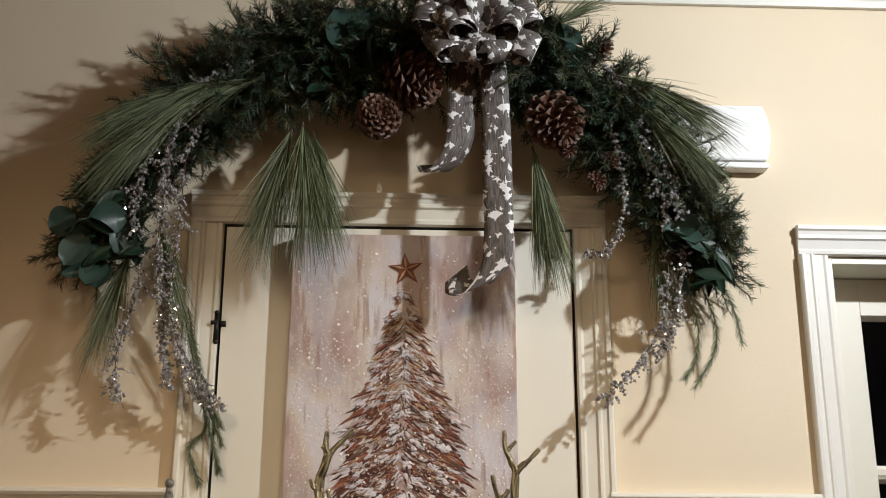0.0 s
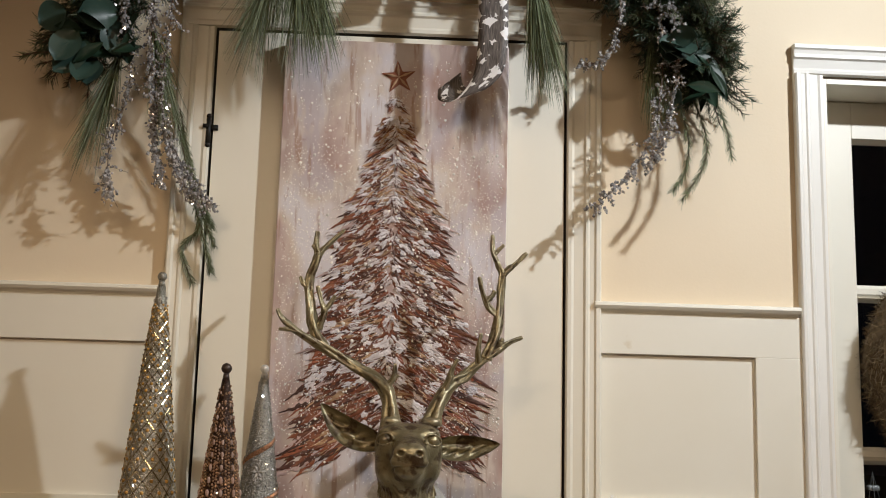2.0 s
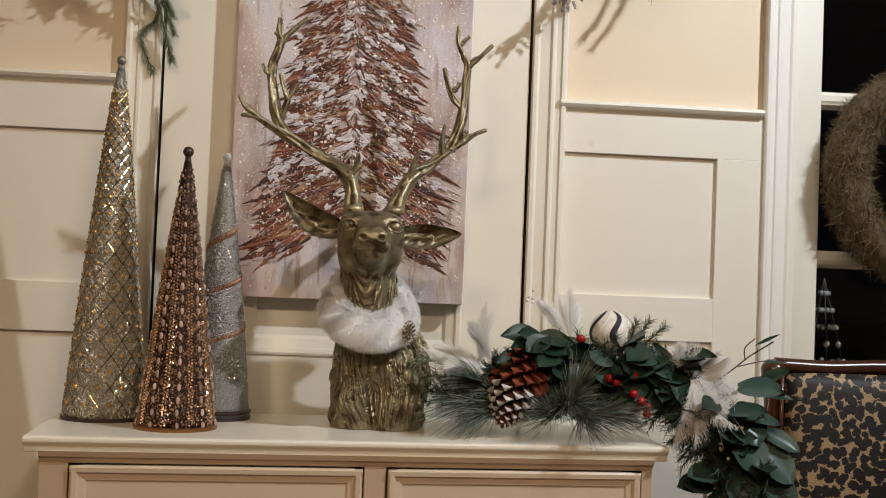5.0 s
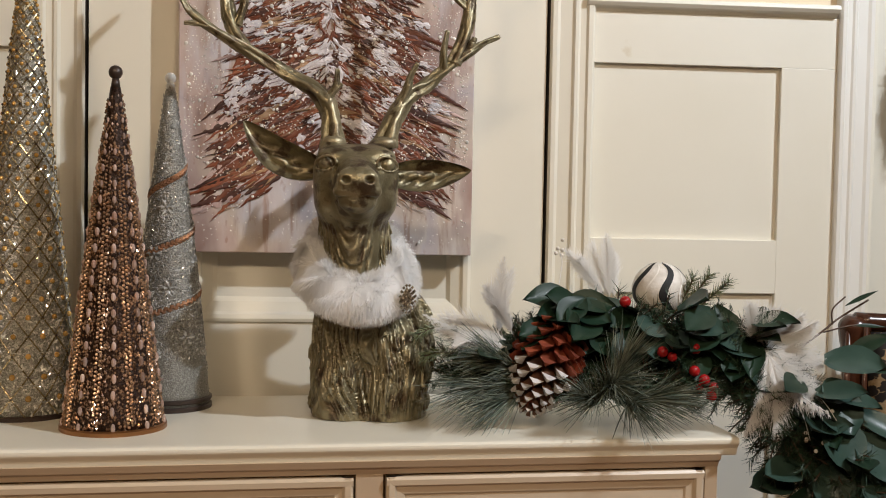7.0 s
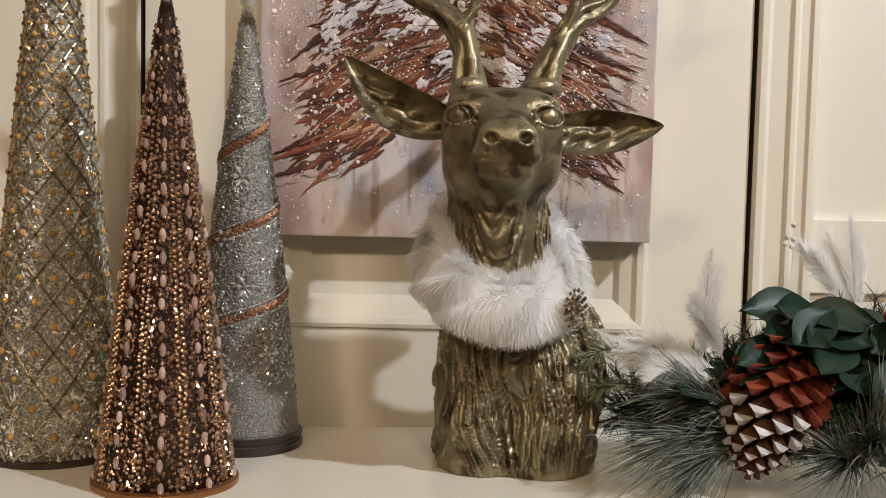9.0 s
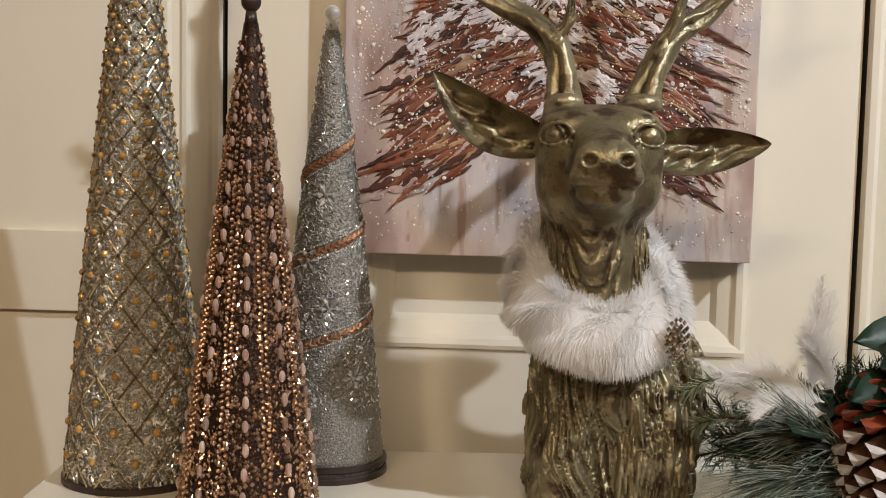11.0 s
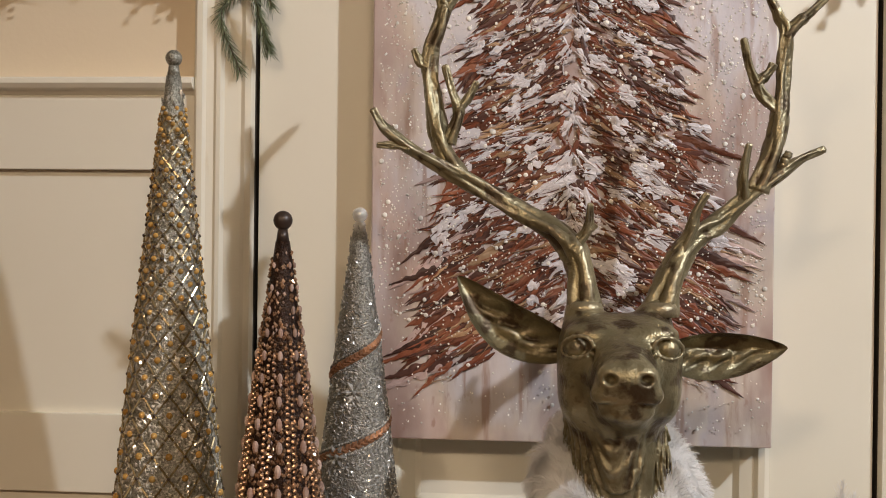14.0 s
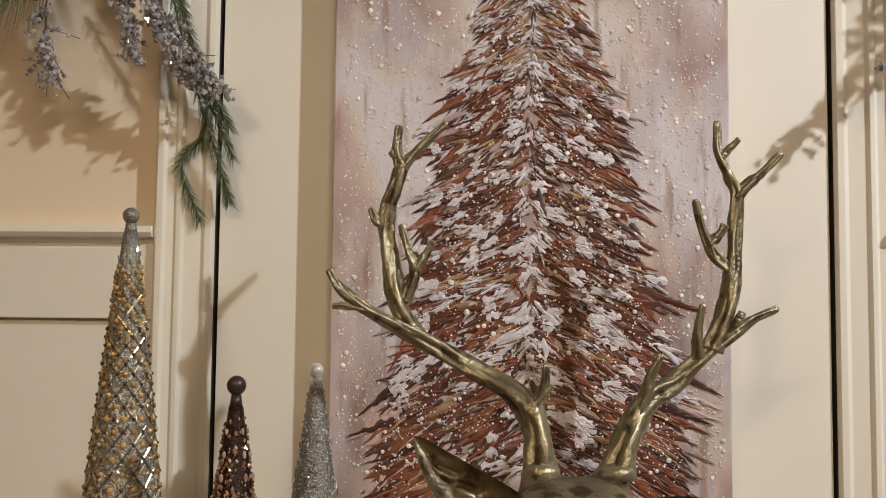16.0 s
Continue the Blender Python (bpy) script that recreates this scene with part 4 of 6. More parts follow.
for i in range(0, len(path) - 1):
    a, h = path[i]
    o, s, u = cone_frame(a)
    p = on_cone(CC, a, h, HC, RE, RF, 0.0018, 0.003)
    t = (on_cone(CC, path[i + 1][0], path[i + 1][1], HC, RE, RF, 0.0018, 0.003) - p).normalized()
    w = o.cross(t)
    sg = 1 if i % 2 else -1
    br.gem(p + w * 0.0012 * sg, (t + w * 0.5 * sg) * 0.0062, w * 0.0040, o * 0.0028)
    for e in (-1, 1):
        for f in (0, 0.5):
            pe.ball(p + w * 0.0072 * e + t * (f * 0.0055), 0.0014, 5, 4)
part("braid", br, BRAID, tc, "copper braid winding up the cone", kind="stuff")
part("braid_beads", pe, C_CRYSTAL, tc, "tiny silver bead edging of the braid", kind="stuff")
b = Build()
for _ in range(8000):
    h = HC * (1 - math.sqrt(random.random())) * 0.98 + 0.02
    if h < 0.085 and random.random() < 0.9:
        continue
    a = rnd(0, 6.283)
    o, s, u = cone_frame(a)
    q = Matrix.Rotation(rnd(0, 3.14), 3, o)
    z = rnd(0.0008, 0.0019)
    b.gem(on_cone(CC, a, h, HC, RE, RF, 0.001, 0.003), q @ s * z, q @ u * z * rnd(1.2, 2.8), (o + s * rnd(-0.5, 0.5) + u * rnd(-0.5, 0.5)) * z * 0.7)
part("crystal_beads", b, C_CRYSTAL, tc, "tiny silver crystal beads", kind="stuff")
for fa, fh, mt in ((-1.75, 0.055, PINK_GEM), (-1.4, 0.20, C_CRYSTAL), (-1.55, 0.33, C_CRYSTAL), (-2.0, 0.255, C_CRYSTAL), (-0.9, 0.12, C_CRYSTAL)):
    b = Build()
    o, s, u = cone_frame(fa)
    p = on_cone(CC, fa, fh, HC, RE, RF, 0.002, 0.003)
    for k in range(6):
        an = k * math.pi / 3
        d = s * math.cos(an) + u * math.sin(an)
        b.gem(p + d * 0.0085, d * 0.0065, d.cross(o) * 0.0035, o * 0.0022)
    b.ball(p, 0.0028, 8, 6)
    part("gem_flower", b, mt, tc, "gem flower of six stones")


# ---------------------------------------------------------------- the bronze stag bust, sculpted as one solid
class Clay:
    """A signed-distance grid: soft unions of ellipsoids and tapered rods, then a mesh of its surface."""

    def __init__(self, lo, hi, step):
        self.lo, self.step = np.array(lo, float), step
        self.n = np.ceil((np.array(hi) - self.lo) / step).astype(int) + 1
        self.f = np.full(self.n, 0.05)

    def window(self, lo, hi):
        a = np.clip(((np.array(lo) - self.lo) / self.step).astype(int), 0, self.n - 1)
        z = np.clip(((np.array(hi) - self.lo) / self.step).astype(int) + 2, 1, self.n)
        ax = [self.lo[i] + self.step * np.arange(a[i], z[i]) for i in range(3)]
        return tuple(slice(a[i], z[i]) for i in range(3)), np.meshgrid(*ax, indexing="ij")

    def blend(self, sl, d, k, cut=False):
        f = self.f[sl]
        if cut:
            h = np.clip(0.5 - 0.5 * (f + d) / k, 0, 1)
            self.f[sl] = f + (-d - f) * h + k * h * (1 - h)
        else:
            h = np.clip(0.5 + 0.5 * (f - d) / k, 0, 1)
            self.f[sl] = f + (d - f) * h - k * h * (1 - h)

    def egg(self, c, r, k=0.015, cut=False, tilt=0.0):
        m = max(r) + 0.05
        sl, (x, y, z) = self.window([v - m for v in c], [v + m for v in c])
        x, y, z = x - c[0], y - c[1], z - c[2]
        ct, st = math.cos(radians(tilt)), math.sin(radians(tilt))
        y, z = y * ct + z * st, -y * st + z * ct
        q = np.sqrt((x / r[0]) ** 2 + (y / r[1]) ** 2 + (z / r[2]) ** 2)
        self.blend(sl, (q - 1) * min(r), k, cut)

    def rod(self, a, b, ra, rb, k=0.012, cut=False):
        a, b = np.array(a, float), np.array(b, float)
        m = max(ra, rb) + 0.05
        sl, (x, y, z) = self.window(np.minimum(a, b) - m, np.maximum(a, b) + m)
        d = b - a
        t = np.clip(((x - a[0]) * d[0] + (y - a[1]) * d[1] + (z - a[2]) * d[2]) / d.dot(d), 0, 1)
        q = np.sqrt((x - a[0] - t * d[0]) ** 2 + (y - a[1] - t * d[1]) ** 2 + (z - a[2] - t * d[2]) ** 2)
        self.blend(sl, q - (ra + (rb - ra) * t), k, cut)

    def surface(self):
        f = self.f
        s = f < 0
        nx, ny, nz = (self.n - 1)
        acc, cnt = np.zeros((nx, ny, nz, 3)), np.zeros((nx, ny, nz))
        corners = [(i, j, k) for i in (0, 1) for j in (0, 1) for k in (0, 1)]
        for c in corners:
            for ax in range(3):
                if c[ax]:
                    continue
                e = list(c)
                e[ax] = 1
                f0 = f[c[0]:c[0] + nx, c[1]:c[1] + ny, c[2]:c[2] + nz]
                f1 = f[e[0]:e[0] + nx, e[1]:e[1] + ny, e[2]:e[2] + nz]
                hit = (f0 < 0) != (f1 < 0)
                t = np.where(hit, f0 / np.where(hit, f0 - f1, 1), 0)
                cnt += hit
                for q in range(3):
                    acc[..., q] += hit * (c[q] + (t if q == ax else 0))
        live = cnt > 0
        idx = np.full((nx, ny, nz), -1)
        idx[live] = np.arange(live.sum())
        pos = acc[live] / cnt[live][:, None] + np.argwhere(live)
        pos = self.lo + self.step * pos
        faces = []
        for ax in range(3):
            u, v = (ax + 1) % 3, (ax + 2) % 3
            a, b = [slice(None)] * 3, [slice(None)] * 3
            a[ax], b[ax] = slice(0, -1), slice(1, None)
            s0, s1 = s[tuple(a)], s[tuple(b)]
            for flip in (False, True):
                e = np.argwhere((s0 & ~s1) if not flip else (~s0 & s1))
                e = e[(e[:, u] > 0) & (e[:, v] > 0) & (e[:, u] < self.n[u] - 1) & (e[:, v] < self.n[v] - 1)]
                quad = []
                for du, dv in ((0, 0), (1, 0), (1, 1), (0, 1)):
                    g = e.copy()
                    g[:, u] -= 1 - du
                    g[:, v] -= 1 - dv
                    quad.append(idx[g[:, 0], g[:, 1], g[:, 2]])
                quad = np.stack(quad, 1)
                faces.append(quad if not flip else quad[:, ::-1])
        return pos, np.concatenate(faces)


HX = 0.331
clay = Clay((0.235, 2.125, TOPZ), (0.49, 2.475, 1.20), 0.0019)
# chest and shoulders
clay.egg((0.362, 2.365, 0.815), (0.097, 0.085, 0.135), 0.02)
clay.egg((0.315, 2.325, 0.790), (0.050, 0.062, 0.105), 0.014)
clay.egg((0.392, 2.318, 0.785), (0.055, 0.064, 0.105), 0.012)
clay.egg((0.415, 2.375, 0.845), (0.050, 0.075, 0.095), 0.02)
clay.egg((0.36, 2.36, 0.745), (0.090, 0.080, 0.045), 0.02)
# neck
clay.rod((0.352, 2.345, 0.88), (HX - 0.004, 2.305, 1.06), 0.080, 0.053, 0.03)
clay.rod((0.335, 2.295, 0.95), (HX, 2.275, 1.045), 0.055, 0.040, 0.02)
# lock-like grooves that run down neck and chest
sl, (gx, gy, gz) = clay.window((0.23, 2.12, TOPZ), (0.49, 2.475, 1.075))
phi = np.arctan2(gx - 0.355, -(gy - 2.37))
low = np.sin(17 * gz + 3.1 * phi) + np.sin(29 * gz - 4.3 * phi + 1.7) + np.sin(11 * gz + 7.9 * phi + 0.6)
breed = np.sin(43 * gz + 11 * phi) * np.sin(31 * gz - 9 * phi + 2.0)
flow = 19 * (phi + 2.6 * (gz - 0.85) * np.exp(-((phi + 0.40) / 0.42) ** 2) - 1.3 * (gz - 0.85) * np.exp(-((phi - 0.15) / 0.25) ** 2) + np.clip((0.98 - gz) / 0.08, 0.2, 1) * (0.055 * low + 0.035 * breed))
cell = np.floor(flow / math.pi)
along = (gz * (13 + 4 * np.sin(cell * 7.3)) + 2.2 * np.sin(cell * 12.99) + 0.25 * np.sin(flow)) % 1.0
fine = 1 - np.abs(np.sin(2.5 * flow + 1.1 * np.sin(37 * gz + 5 * phi + 2 * cell)))
thin = 1 - np.abs(np.sin(5.3 * flow + 1.7 * np.sin(53 * gz + cell)))
ridge = np.abs(np.sin(flow)) ** 0.6 * (0.25 + 0.55 * (1 - along) ** 0.8) * (0.65 + 0.35 * breed) + 0.50 * fine * (0.35 + 0.65 * (1 - along)) * (0.6 + 0.4 * np.sin(27 * gz + 5 * cell)) + 0.20 * thin - 0.12
fade = np.clip((1.075 - gz) / 0.05, 0, 1) * np.clip((gz - TOPZ) / 0.02, 0.35, 1)
clay.f[sl] += (0.0050 - 0.0112 * ridge) * fade
# head
clay.egg((HX, 2.280, 1.122), (0.063, 0.060, 0.051), 0.015)
clay.egg((HX, 2.278, 1.088), (0.056, 0.058, 0.044), 0.02)
clay.rod((HX, 2.252, 1.117), (HX + 0.001, 2.186, 1.110), 0.043, 0.031, 0.016)
clay.rod((HX, 2.275, 1.082), (HX + 0.001, 2.190, 1.084), 0.042, 0.021, 0.014)
clay.egg((HX + 0.001, 2.172, 1.114), (0.0295, 0.019, 0.0190), 0.006)
for sg in (-1, 1):
    clay.egg((HX + sg * 0.030, 2.262, 1.130), (0.034, 0.040, 0.038), 0.014)
    clay.egg((HX + sg * 0.049, 2.262, 1.086), (0.013, 0.030, 0.022), 0.016)
    clay.egg((HX + sg * 0.036, 2.243, 1.1545), (0.021, 0.016, 0.0085), 0.010)
    # muzzle: lip pads, flared nostrils
    clay.egg((HX + 0.001 + sg * 0.0185, 2.175, 1.0985), (0.0175, 0.017, 0.0125), 0.007)
    clay.egg((HX + 0.001 + sg * 0.0165, 2.1675, 1.1165), (0.0130, 0.0135, 0.0135), 0.005)
    clay.egg((HX + 0.001 + sg * 0.0180, 2.1520, 1.1150), (0.0072, 0.0115, 0.0058), 0.002, cut=True)
    # eye: a shallow socket, the ball deep in it, almond lids
    clay.egg((HX + sg * 0.0470, 2.2160, 1.1400), (0.0160, 0.0135, 0.0120), 0.004, cut=True)
    clay.egg((HX + sg * 0.0465, 2.2345, 1.1395), (0.0120, 0.0130, 0.0110), 0.0006)
    for q0, tall, rr in ((0.0, 0.0122, 0.0021), (math.pi, 0.0098, 0.0014)):
        lid = [(HX + sg * (0.0468 + 0.0160 * math.cos(q)), 2.2270 + 0.0090 * math.cos(q) - 0.0035 * abs(math.sin(q)), 1.1392 + tall * math.sin(q) - 0.0025 * math.cos(q)) for q in [q0 + math.pi * k / 7 for k in range(8)]]
        for k in range(7):
            clay.rod(lid[k], lid[k + 1], rr, rr, 0.0016)
    clay.rod((HX + sg * 0.029, 2.2195, 1.133), (HX + sg * 0.026, 2.205, 1.120), 0.0030, 0.002, 0.006, cut=True)
    clay.rod((HX + sg * 0.0035, 2.152, 1.106), (HX + sg * 0.0015, 2.156, 1.0935), 0.0012, 0.0012, 0.002, cut=True)
    clay.rod((HX + sg * 0.036, 2.300, 1.148), (HX + sg * 0.040, 2.302, 1.170), 0.024, 0.018, 0.02)
clay.egg((HX + 0.001, 2.1835, 1.0800), (0.0275, 0.0205, 0.0105), 0.007)
for sg in (-1, 1):
    lips = [(HX + 0.001 + sg * x, y, z) for x, y, z in ((0, 2.1575, 1.0890), (0.012, 2.1590, 1.0888), (0.022, 2.1640, 1.0882), (0.030, 2.1715, 1.0876), (0.036, 2.1810, 1.0872))]
    for k in range(4):
        clay.rod(lips[k], lips[k + 1], 0.0028, 0.0028, 0.0018, cut=True)
pos, faces = clay.surface()
b = Build()
b.add(pos.tolist(), faces.tolist())


def antler(points, r0, r1, n=26, jag=0.028):
    """A knobbly tapered beam through the given points."""
    p = curve(points, max(14, int(14 * len(points))))
    rr = random.Random(int(1000 * abs(points[0][0] * 3 + points[-1][2])))
    out = []
    for i, q in enumerate(p):
        out.append(q + Vector((rr.uniform(-1, 1), rr.uniform(-1, 1), rr.uniform(-1, 1))) * 0.0001)
    ph = rr.uniform(0, 6)
    radii = [(r0 + (r1 - r0) * (i / (len(p) - 1)) ** 0.8) * (1 + jag * (1.4 * math.sin(0.17 * i + ph) + 0.6 * math.sin(0.41 * i + 2 * ph))) for i in range(len(p))]
    radii[-1] *= 0.55
    b.tube(out, [0.90 * r for r in radii], n, ridge=0.20)


for sg, cx in ((-1, 0.296), (1, 0.377)):
    b.tube([(cx, 2.300, 1.168), (cx, 2.300, 1.176), (cx, 2.301, 1.180)], [0.0200, 0.0200, 0.0180], 18)
# left antler: main beam, upper beam, prongs
antler([(0.296, 2.302, 1.172), (0.289, 2.312, 1.225), (0.268, 2.325, 1.256), (0.232, 2.335, 1.276), (0.181, 2.335, 1.306), (0.136, 2.325, 1.331), (0.096, 2.305, 1.353), (0.070, 2.297, 1.374), (0.058, 2.292, 1.394)], 0.0185, 0.0042)
antler([(0.098, 2.304, 1.352), (0.082, 2.30, 1.354), (0.063, 2.295, 1.354)], 0.006, 0.0035)
antler([(0.152, 2.335, 1.322), (0.130, 2.345, 1.362), (0.120, 2.352, 1.410), (0.115, 2.355, 1.456), (0.126, 2.355, 1.496), (0.133, 2.355, 1.522)], 0.0125, 0.008)
antler([(0.133, 2.355, 1.518), (0.126, 2.355, 1.538), (0.128, 2.354, 1.568)], 0.008, 0.0048)
antler([(0.133, 2.355, 1.518), (0.152, 2.357, 1.541), (0.185, 2.36, 1.574)], 0.008, 0.0036)
antler([(0.127, 2.355, 1.530), (0.118, 2.353, 1.537)], 0.006, 0.004, 8)
antler([(0.117, 2.354, 1.450), (0.105, 2.352, 1.454), (0.097, 2.35, 1.470)], 0.007, 0.004)
antler([(0.140, 2.347, 1.360), (0.150, 2.347, 1.395), (0.143, 2.343, 1.418), (0.134, 2.34, 1.450)], 0.0085, 0.0038)
antler([(0.149, 2.346, 1.398), (0.160, 2.346, 1.412), (0.171, 2.345, 1.432)], 0.007, 0.004)
antler([(0.281, 2.318, 1.243), (0.297, 2.312, 1.262), (0.300, 2.307, 1.292)], 0.009, 0.0035)
antler([(0.298, 2.311, 1.260), (0.308, 2.309, 1.268)], 0.005, 0.003, 8)
# right antler
antler([(0.377, 2.302, 1.172), (0.390, 2.312, 1.213), (0.411, 2.325, 1.250), (0.443, 2.335, 1.272), (0.475, 2.34, 1.300), (0.513, 2.345, 1.329), (0.538, 2.35, 1.346), (0.564, 2.354, 1.357)], 0.0185, 0.0036)
antler([(0.487, 2.342, 1.308), (0.506, 2.348, 1.358), (0.514, 2.352, 1.406), (0.516, 2.354, 1.451), (0.519, 2.355, 1.487), (0.510, 2.355, 1.510), (0.498, 2.355, 1.539), (0.497, 2.355, 1.573)], 0.0125, 0.0042)
antler([(0.502, 2.355, 1.530), (0.510, 2.353, 1.540), (0.522, 2.35, 1.551)], 0.006, 0.004, 8)
antler([(0.518, 2.355, 1.484), (0.535, 2.354, 1.502), (0.547, 2.354, 1.512), (0.571, 2.354, 1.536)], 0.0085, 0.0036)
antler([(0.513, 2.351, 1.400), (0.494, 2.349, 1.414), (0.479, 2.345, 1.444), (0.470, 2.342, 1.480)], 0.0085, 0.004)
antler([(0.486, 2.347, 1.430), (0.497, 2.347, 1.440), (0.504, 2.346, 1.452)], 0.0065, 0.0045)
antler([(0.472, 2.339, 1.297), (0.470, 2.333, 1.325), (0.475, 2.33, 1.361)], 0.008, 0.0038)
antler([(0.512, 2.346, 1.330), (0.518, 2.342, 1.345), (0.521, 2.34, 1.352)], 0.0065, 0.005, 8)
antler([(0.398, 2.318, 1.235), (0.410, 2.312, 1.262), (0.416, 2.308, 1.285), (0.427, 2.305, 1.304)], 0.0095, 0.0034)


def ear(base, tip, width, face, sag):
    base, tip, face = Vector(base), Vector(tip), Vector(face)
    d = tip - base
    length = d.length
    d.normalize()
    face = (face - d * face.dot(d)).normalized()
    s = d.cross(face)
    rows, cols = 30, 20
    for layer in (0, 1):
        vs, fs = [], []
        for i in range(rows + 1):
            u = i / rows
            w = width * 0.5 * (max(0.0, math.sin(math.pi * u ** 0.85)) ** 0.75) + 0.009 * (1 - u) ** 3 + 0.0008
            for j in range(cols + 1):
                q = (j / cols - 0.5) * 2
                curl = (1 - q * q) ** 0.6 * w * 0.95
                fold = 0.0045 * math.sin(30 * u + 9.0 * q) * (1 - abs(q)) * (u < 0.8) * (q > -0.2) + 0.010 * math.exp(-((q + 0.2 - 0.3 * u) * 5) ** 2) * math.sin(math.pi * min(1, u * 1.25)) ** 2
                p = base + d * (length * u) + s * (w * q + sag * math.sin(math.pi * u) * length)
                p += face * (-curl + (fold if layer == 0 else 0.0) - layer * (0.0065 * (1 - 0.7 * u) * (1 - q * q) + 0.0012))
                vs.append(p)
        for i in range(rows):
            for j in range(cols):
                k = i * (cols + 1) + j
                f = (k, k + 1, k + cols + 2, k + cols + 1)
                fs.append(f if layer == 0 else f[::-1])
        b.add(vs, fs)


ear((0.279, 2.288, 1.128), (0.152, 2.335, 1.208), 0.052, (0.25, -1, 0.05), -0.10)
ear((0.384, 2.288, 1.124), (0.516, 2.311, 1.136), 0.046, (-0.1, -1, 0.12), 0.02)
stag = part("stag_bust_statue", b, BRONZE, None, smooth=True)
tagged(stag, "antique gold bronze stag bust statue with wide antlers on the sideboard", "statue")

# ---------------------------------------------------------------- the white fur collar with its brooch
collar = thing("fur_collar", (0.335, 2.29, 0.95), "fluffy white fur collar with a rhinestone brooch round the statue's neck", "fur collar")


def collar_line(a):
    """Middle of the collar at angle a; the front is at 90 degrees."""
    s, c = math.sin(a), math.cos(a)
    return Vector((0.333 + 0.068 * c + 0.004 * s, 2.300 - 0.066 * s, 0.988 - 0.049 * s - 0.004 * c))


def collar_point(a, q):
    m = collar_line(a)
    out = Vector((math.cos(a), -math.sin(a), 0))
    tall = 0.031 - 0.004 * max(0, math.sin(a))
    return m + out * (0.022 * math.cos(q)) + Vector((0, 0, tall * math.sin(q))) + out * (-0.012 * math.sin(q)), (out * math.cos(q) + Vector((0, 0, math.sin(q)))).normalized()


b = Build()
NA, NQ = 56, 16
for i in range(NA):
    for j in range(NQ):
        b.v.append(tuple(collar_point(2 * math.pi * i / NA, 2 * math.pi * j / NQ)[0]))
for i in range(NA):
    for j in range(NQ):
        b.f.append((i * NQ + j, i * NQ + (j + 1) % NQ, ((i + 1) % NA) * NQ + (j + 1) % NQ, ((i + 1) % NA) * NQ + j))
        b.m.append(0)
part("lining", b, FUR, collar, smooth=True)
b = Build()
for _ in range(64000):
    a = rnd(0, 2 * math.pi)
    q = rnd(-1.9, 1.9)
    p, n = collar_point(a, q)
    tuft = Vector((math.sin(9 * a + 3 * q), math.cos(7 * a), math.sin(5 * q + 11 * a)))
    d = n * 0.45 + Vector((0, 0, -0.60)) + tuft * 0.40 + Vector((rnd(-1, 1), rnd(-1, 1), rnd(-1, 1))) * 0.40
    if q > 0.9:
        d += Vector((0, 0, 0.9))
    b.needle(p, d, rnd(0.008, 0.019), 0.0011, 0.25, face=n)
part("fur", b, FUR, collar, "long soft white fur", kind="stuff")
b = Build()
bc = Vector((0.410, 2.224, 0.936))
bn = Vector((0.45, -0.9, 0.05)).normalized()
bu = Vector((0.02, 0, 1)).normalized()
bs = bu.cross(bn)
b.gem(bc, bs * 0.012, bu * 0.019, bn * 0.004)
brooch = part("brooch", b, BROOCH, collar, "oval rhinestone brooch")
b = Build()
for ring, cnt, size in ((0.35, 6, 0.0036), (0.68, 11, 0.0036), (1.0, 16, 0.0030)):
    for k in range(cnt):
        an = 2 * math.pi * k / cnt + ring
        p = bc + bs * 0.0135 * ring * math.cos(an) + bu * 0.021 * ring * math.sin(an) + bn * (0.006 - 0.002 * ring)
        b.gem(p, bs * size, bu * size, bn * size * 0.9)
part("rhinestone_cluster", b, BROOCH, brooch, "small faceted rhinestones", kind="stuff")


# ---------------------------------------------------------------- greenery: kinds of sprigs
def scatter(v, k):
    return Vector(v) + Vector((rnd(-k, k), rnd(-k, k), rnd(-k, k)))


def pine_spray(b, stem, origin, aim, length, count, spread=0.32, droop=0.35, width=0.0021):
    """A long-needled pine bough: needles in a fan along a short stem."""
    origin, aim = Vector(origin), Vector(aim).normalized()
    axis = [origin + aim * (length * 0.38 * k / 4) for k in range(5)]
    stem.tube(axis, [0.003, 0.0028, 0.0025, 0.002, 0.0012], 5)
    for _ in range(int(count * 1.7)):
        u = random.random()
        p = origin + aim * (length * 0.38 * u)
        b.needle(p, scatter(aim, spread * (1.15 - 0.5 * u)), length * rnd(0.45, 0.68), width, droop * rnd(0.4, 1.4), seg=3)


def fir_sprig(b, stem, pts, needle, step=0.0022, width=0.0013, lean=0.9, around=2):
    """A short-needled twig along a line."""
    p = curve(pts, max(8, int(sum((Vector(pts[i + 1]) - Vector(pts[i])).length for i in range(len(pts) - 1)) / step)))
    stem.tube(p[::4] if len(p) > 12 else p, 0.0014, 4)
    for i in range(1, len(p)):
        d = (p[i] - p[i - 1]).normalized()
        for _ in range(around):
            o = scatter((0, 0, 0), 1.0)
            o = (o - d * o.dot(d))
            if o.length > 1e-3:
                b.needle(p[i], d * lean + o.normalized() * 0.8, needle * rnd(0.7, 1.1), width, 0.05)


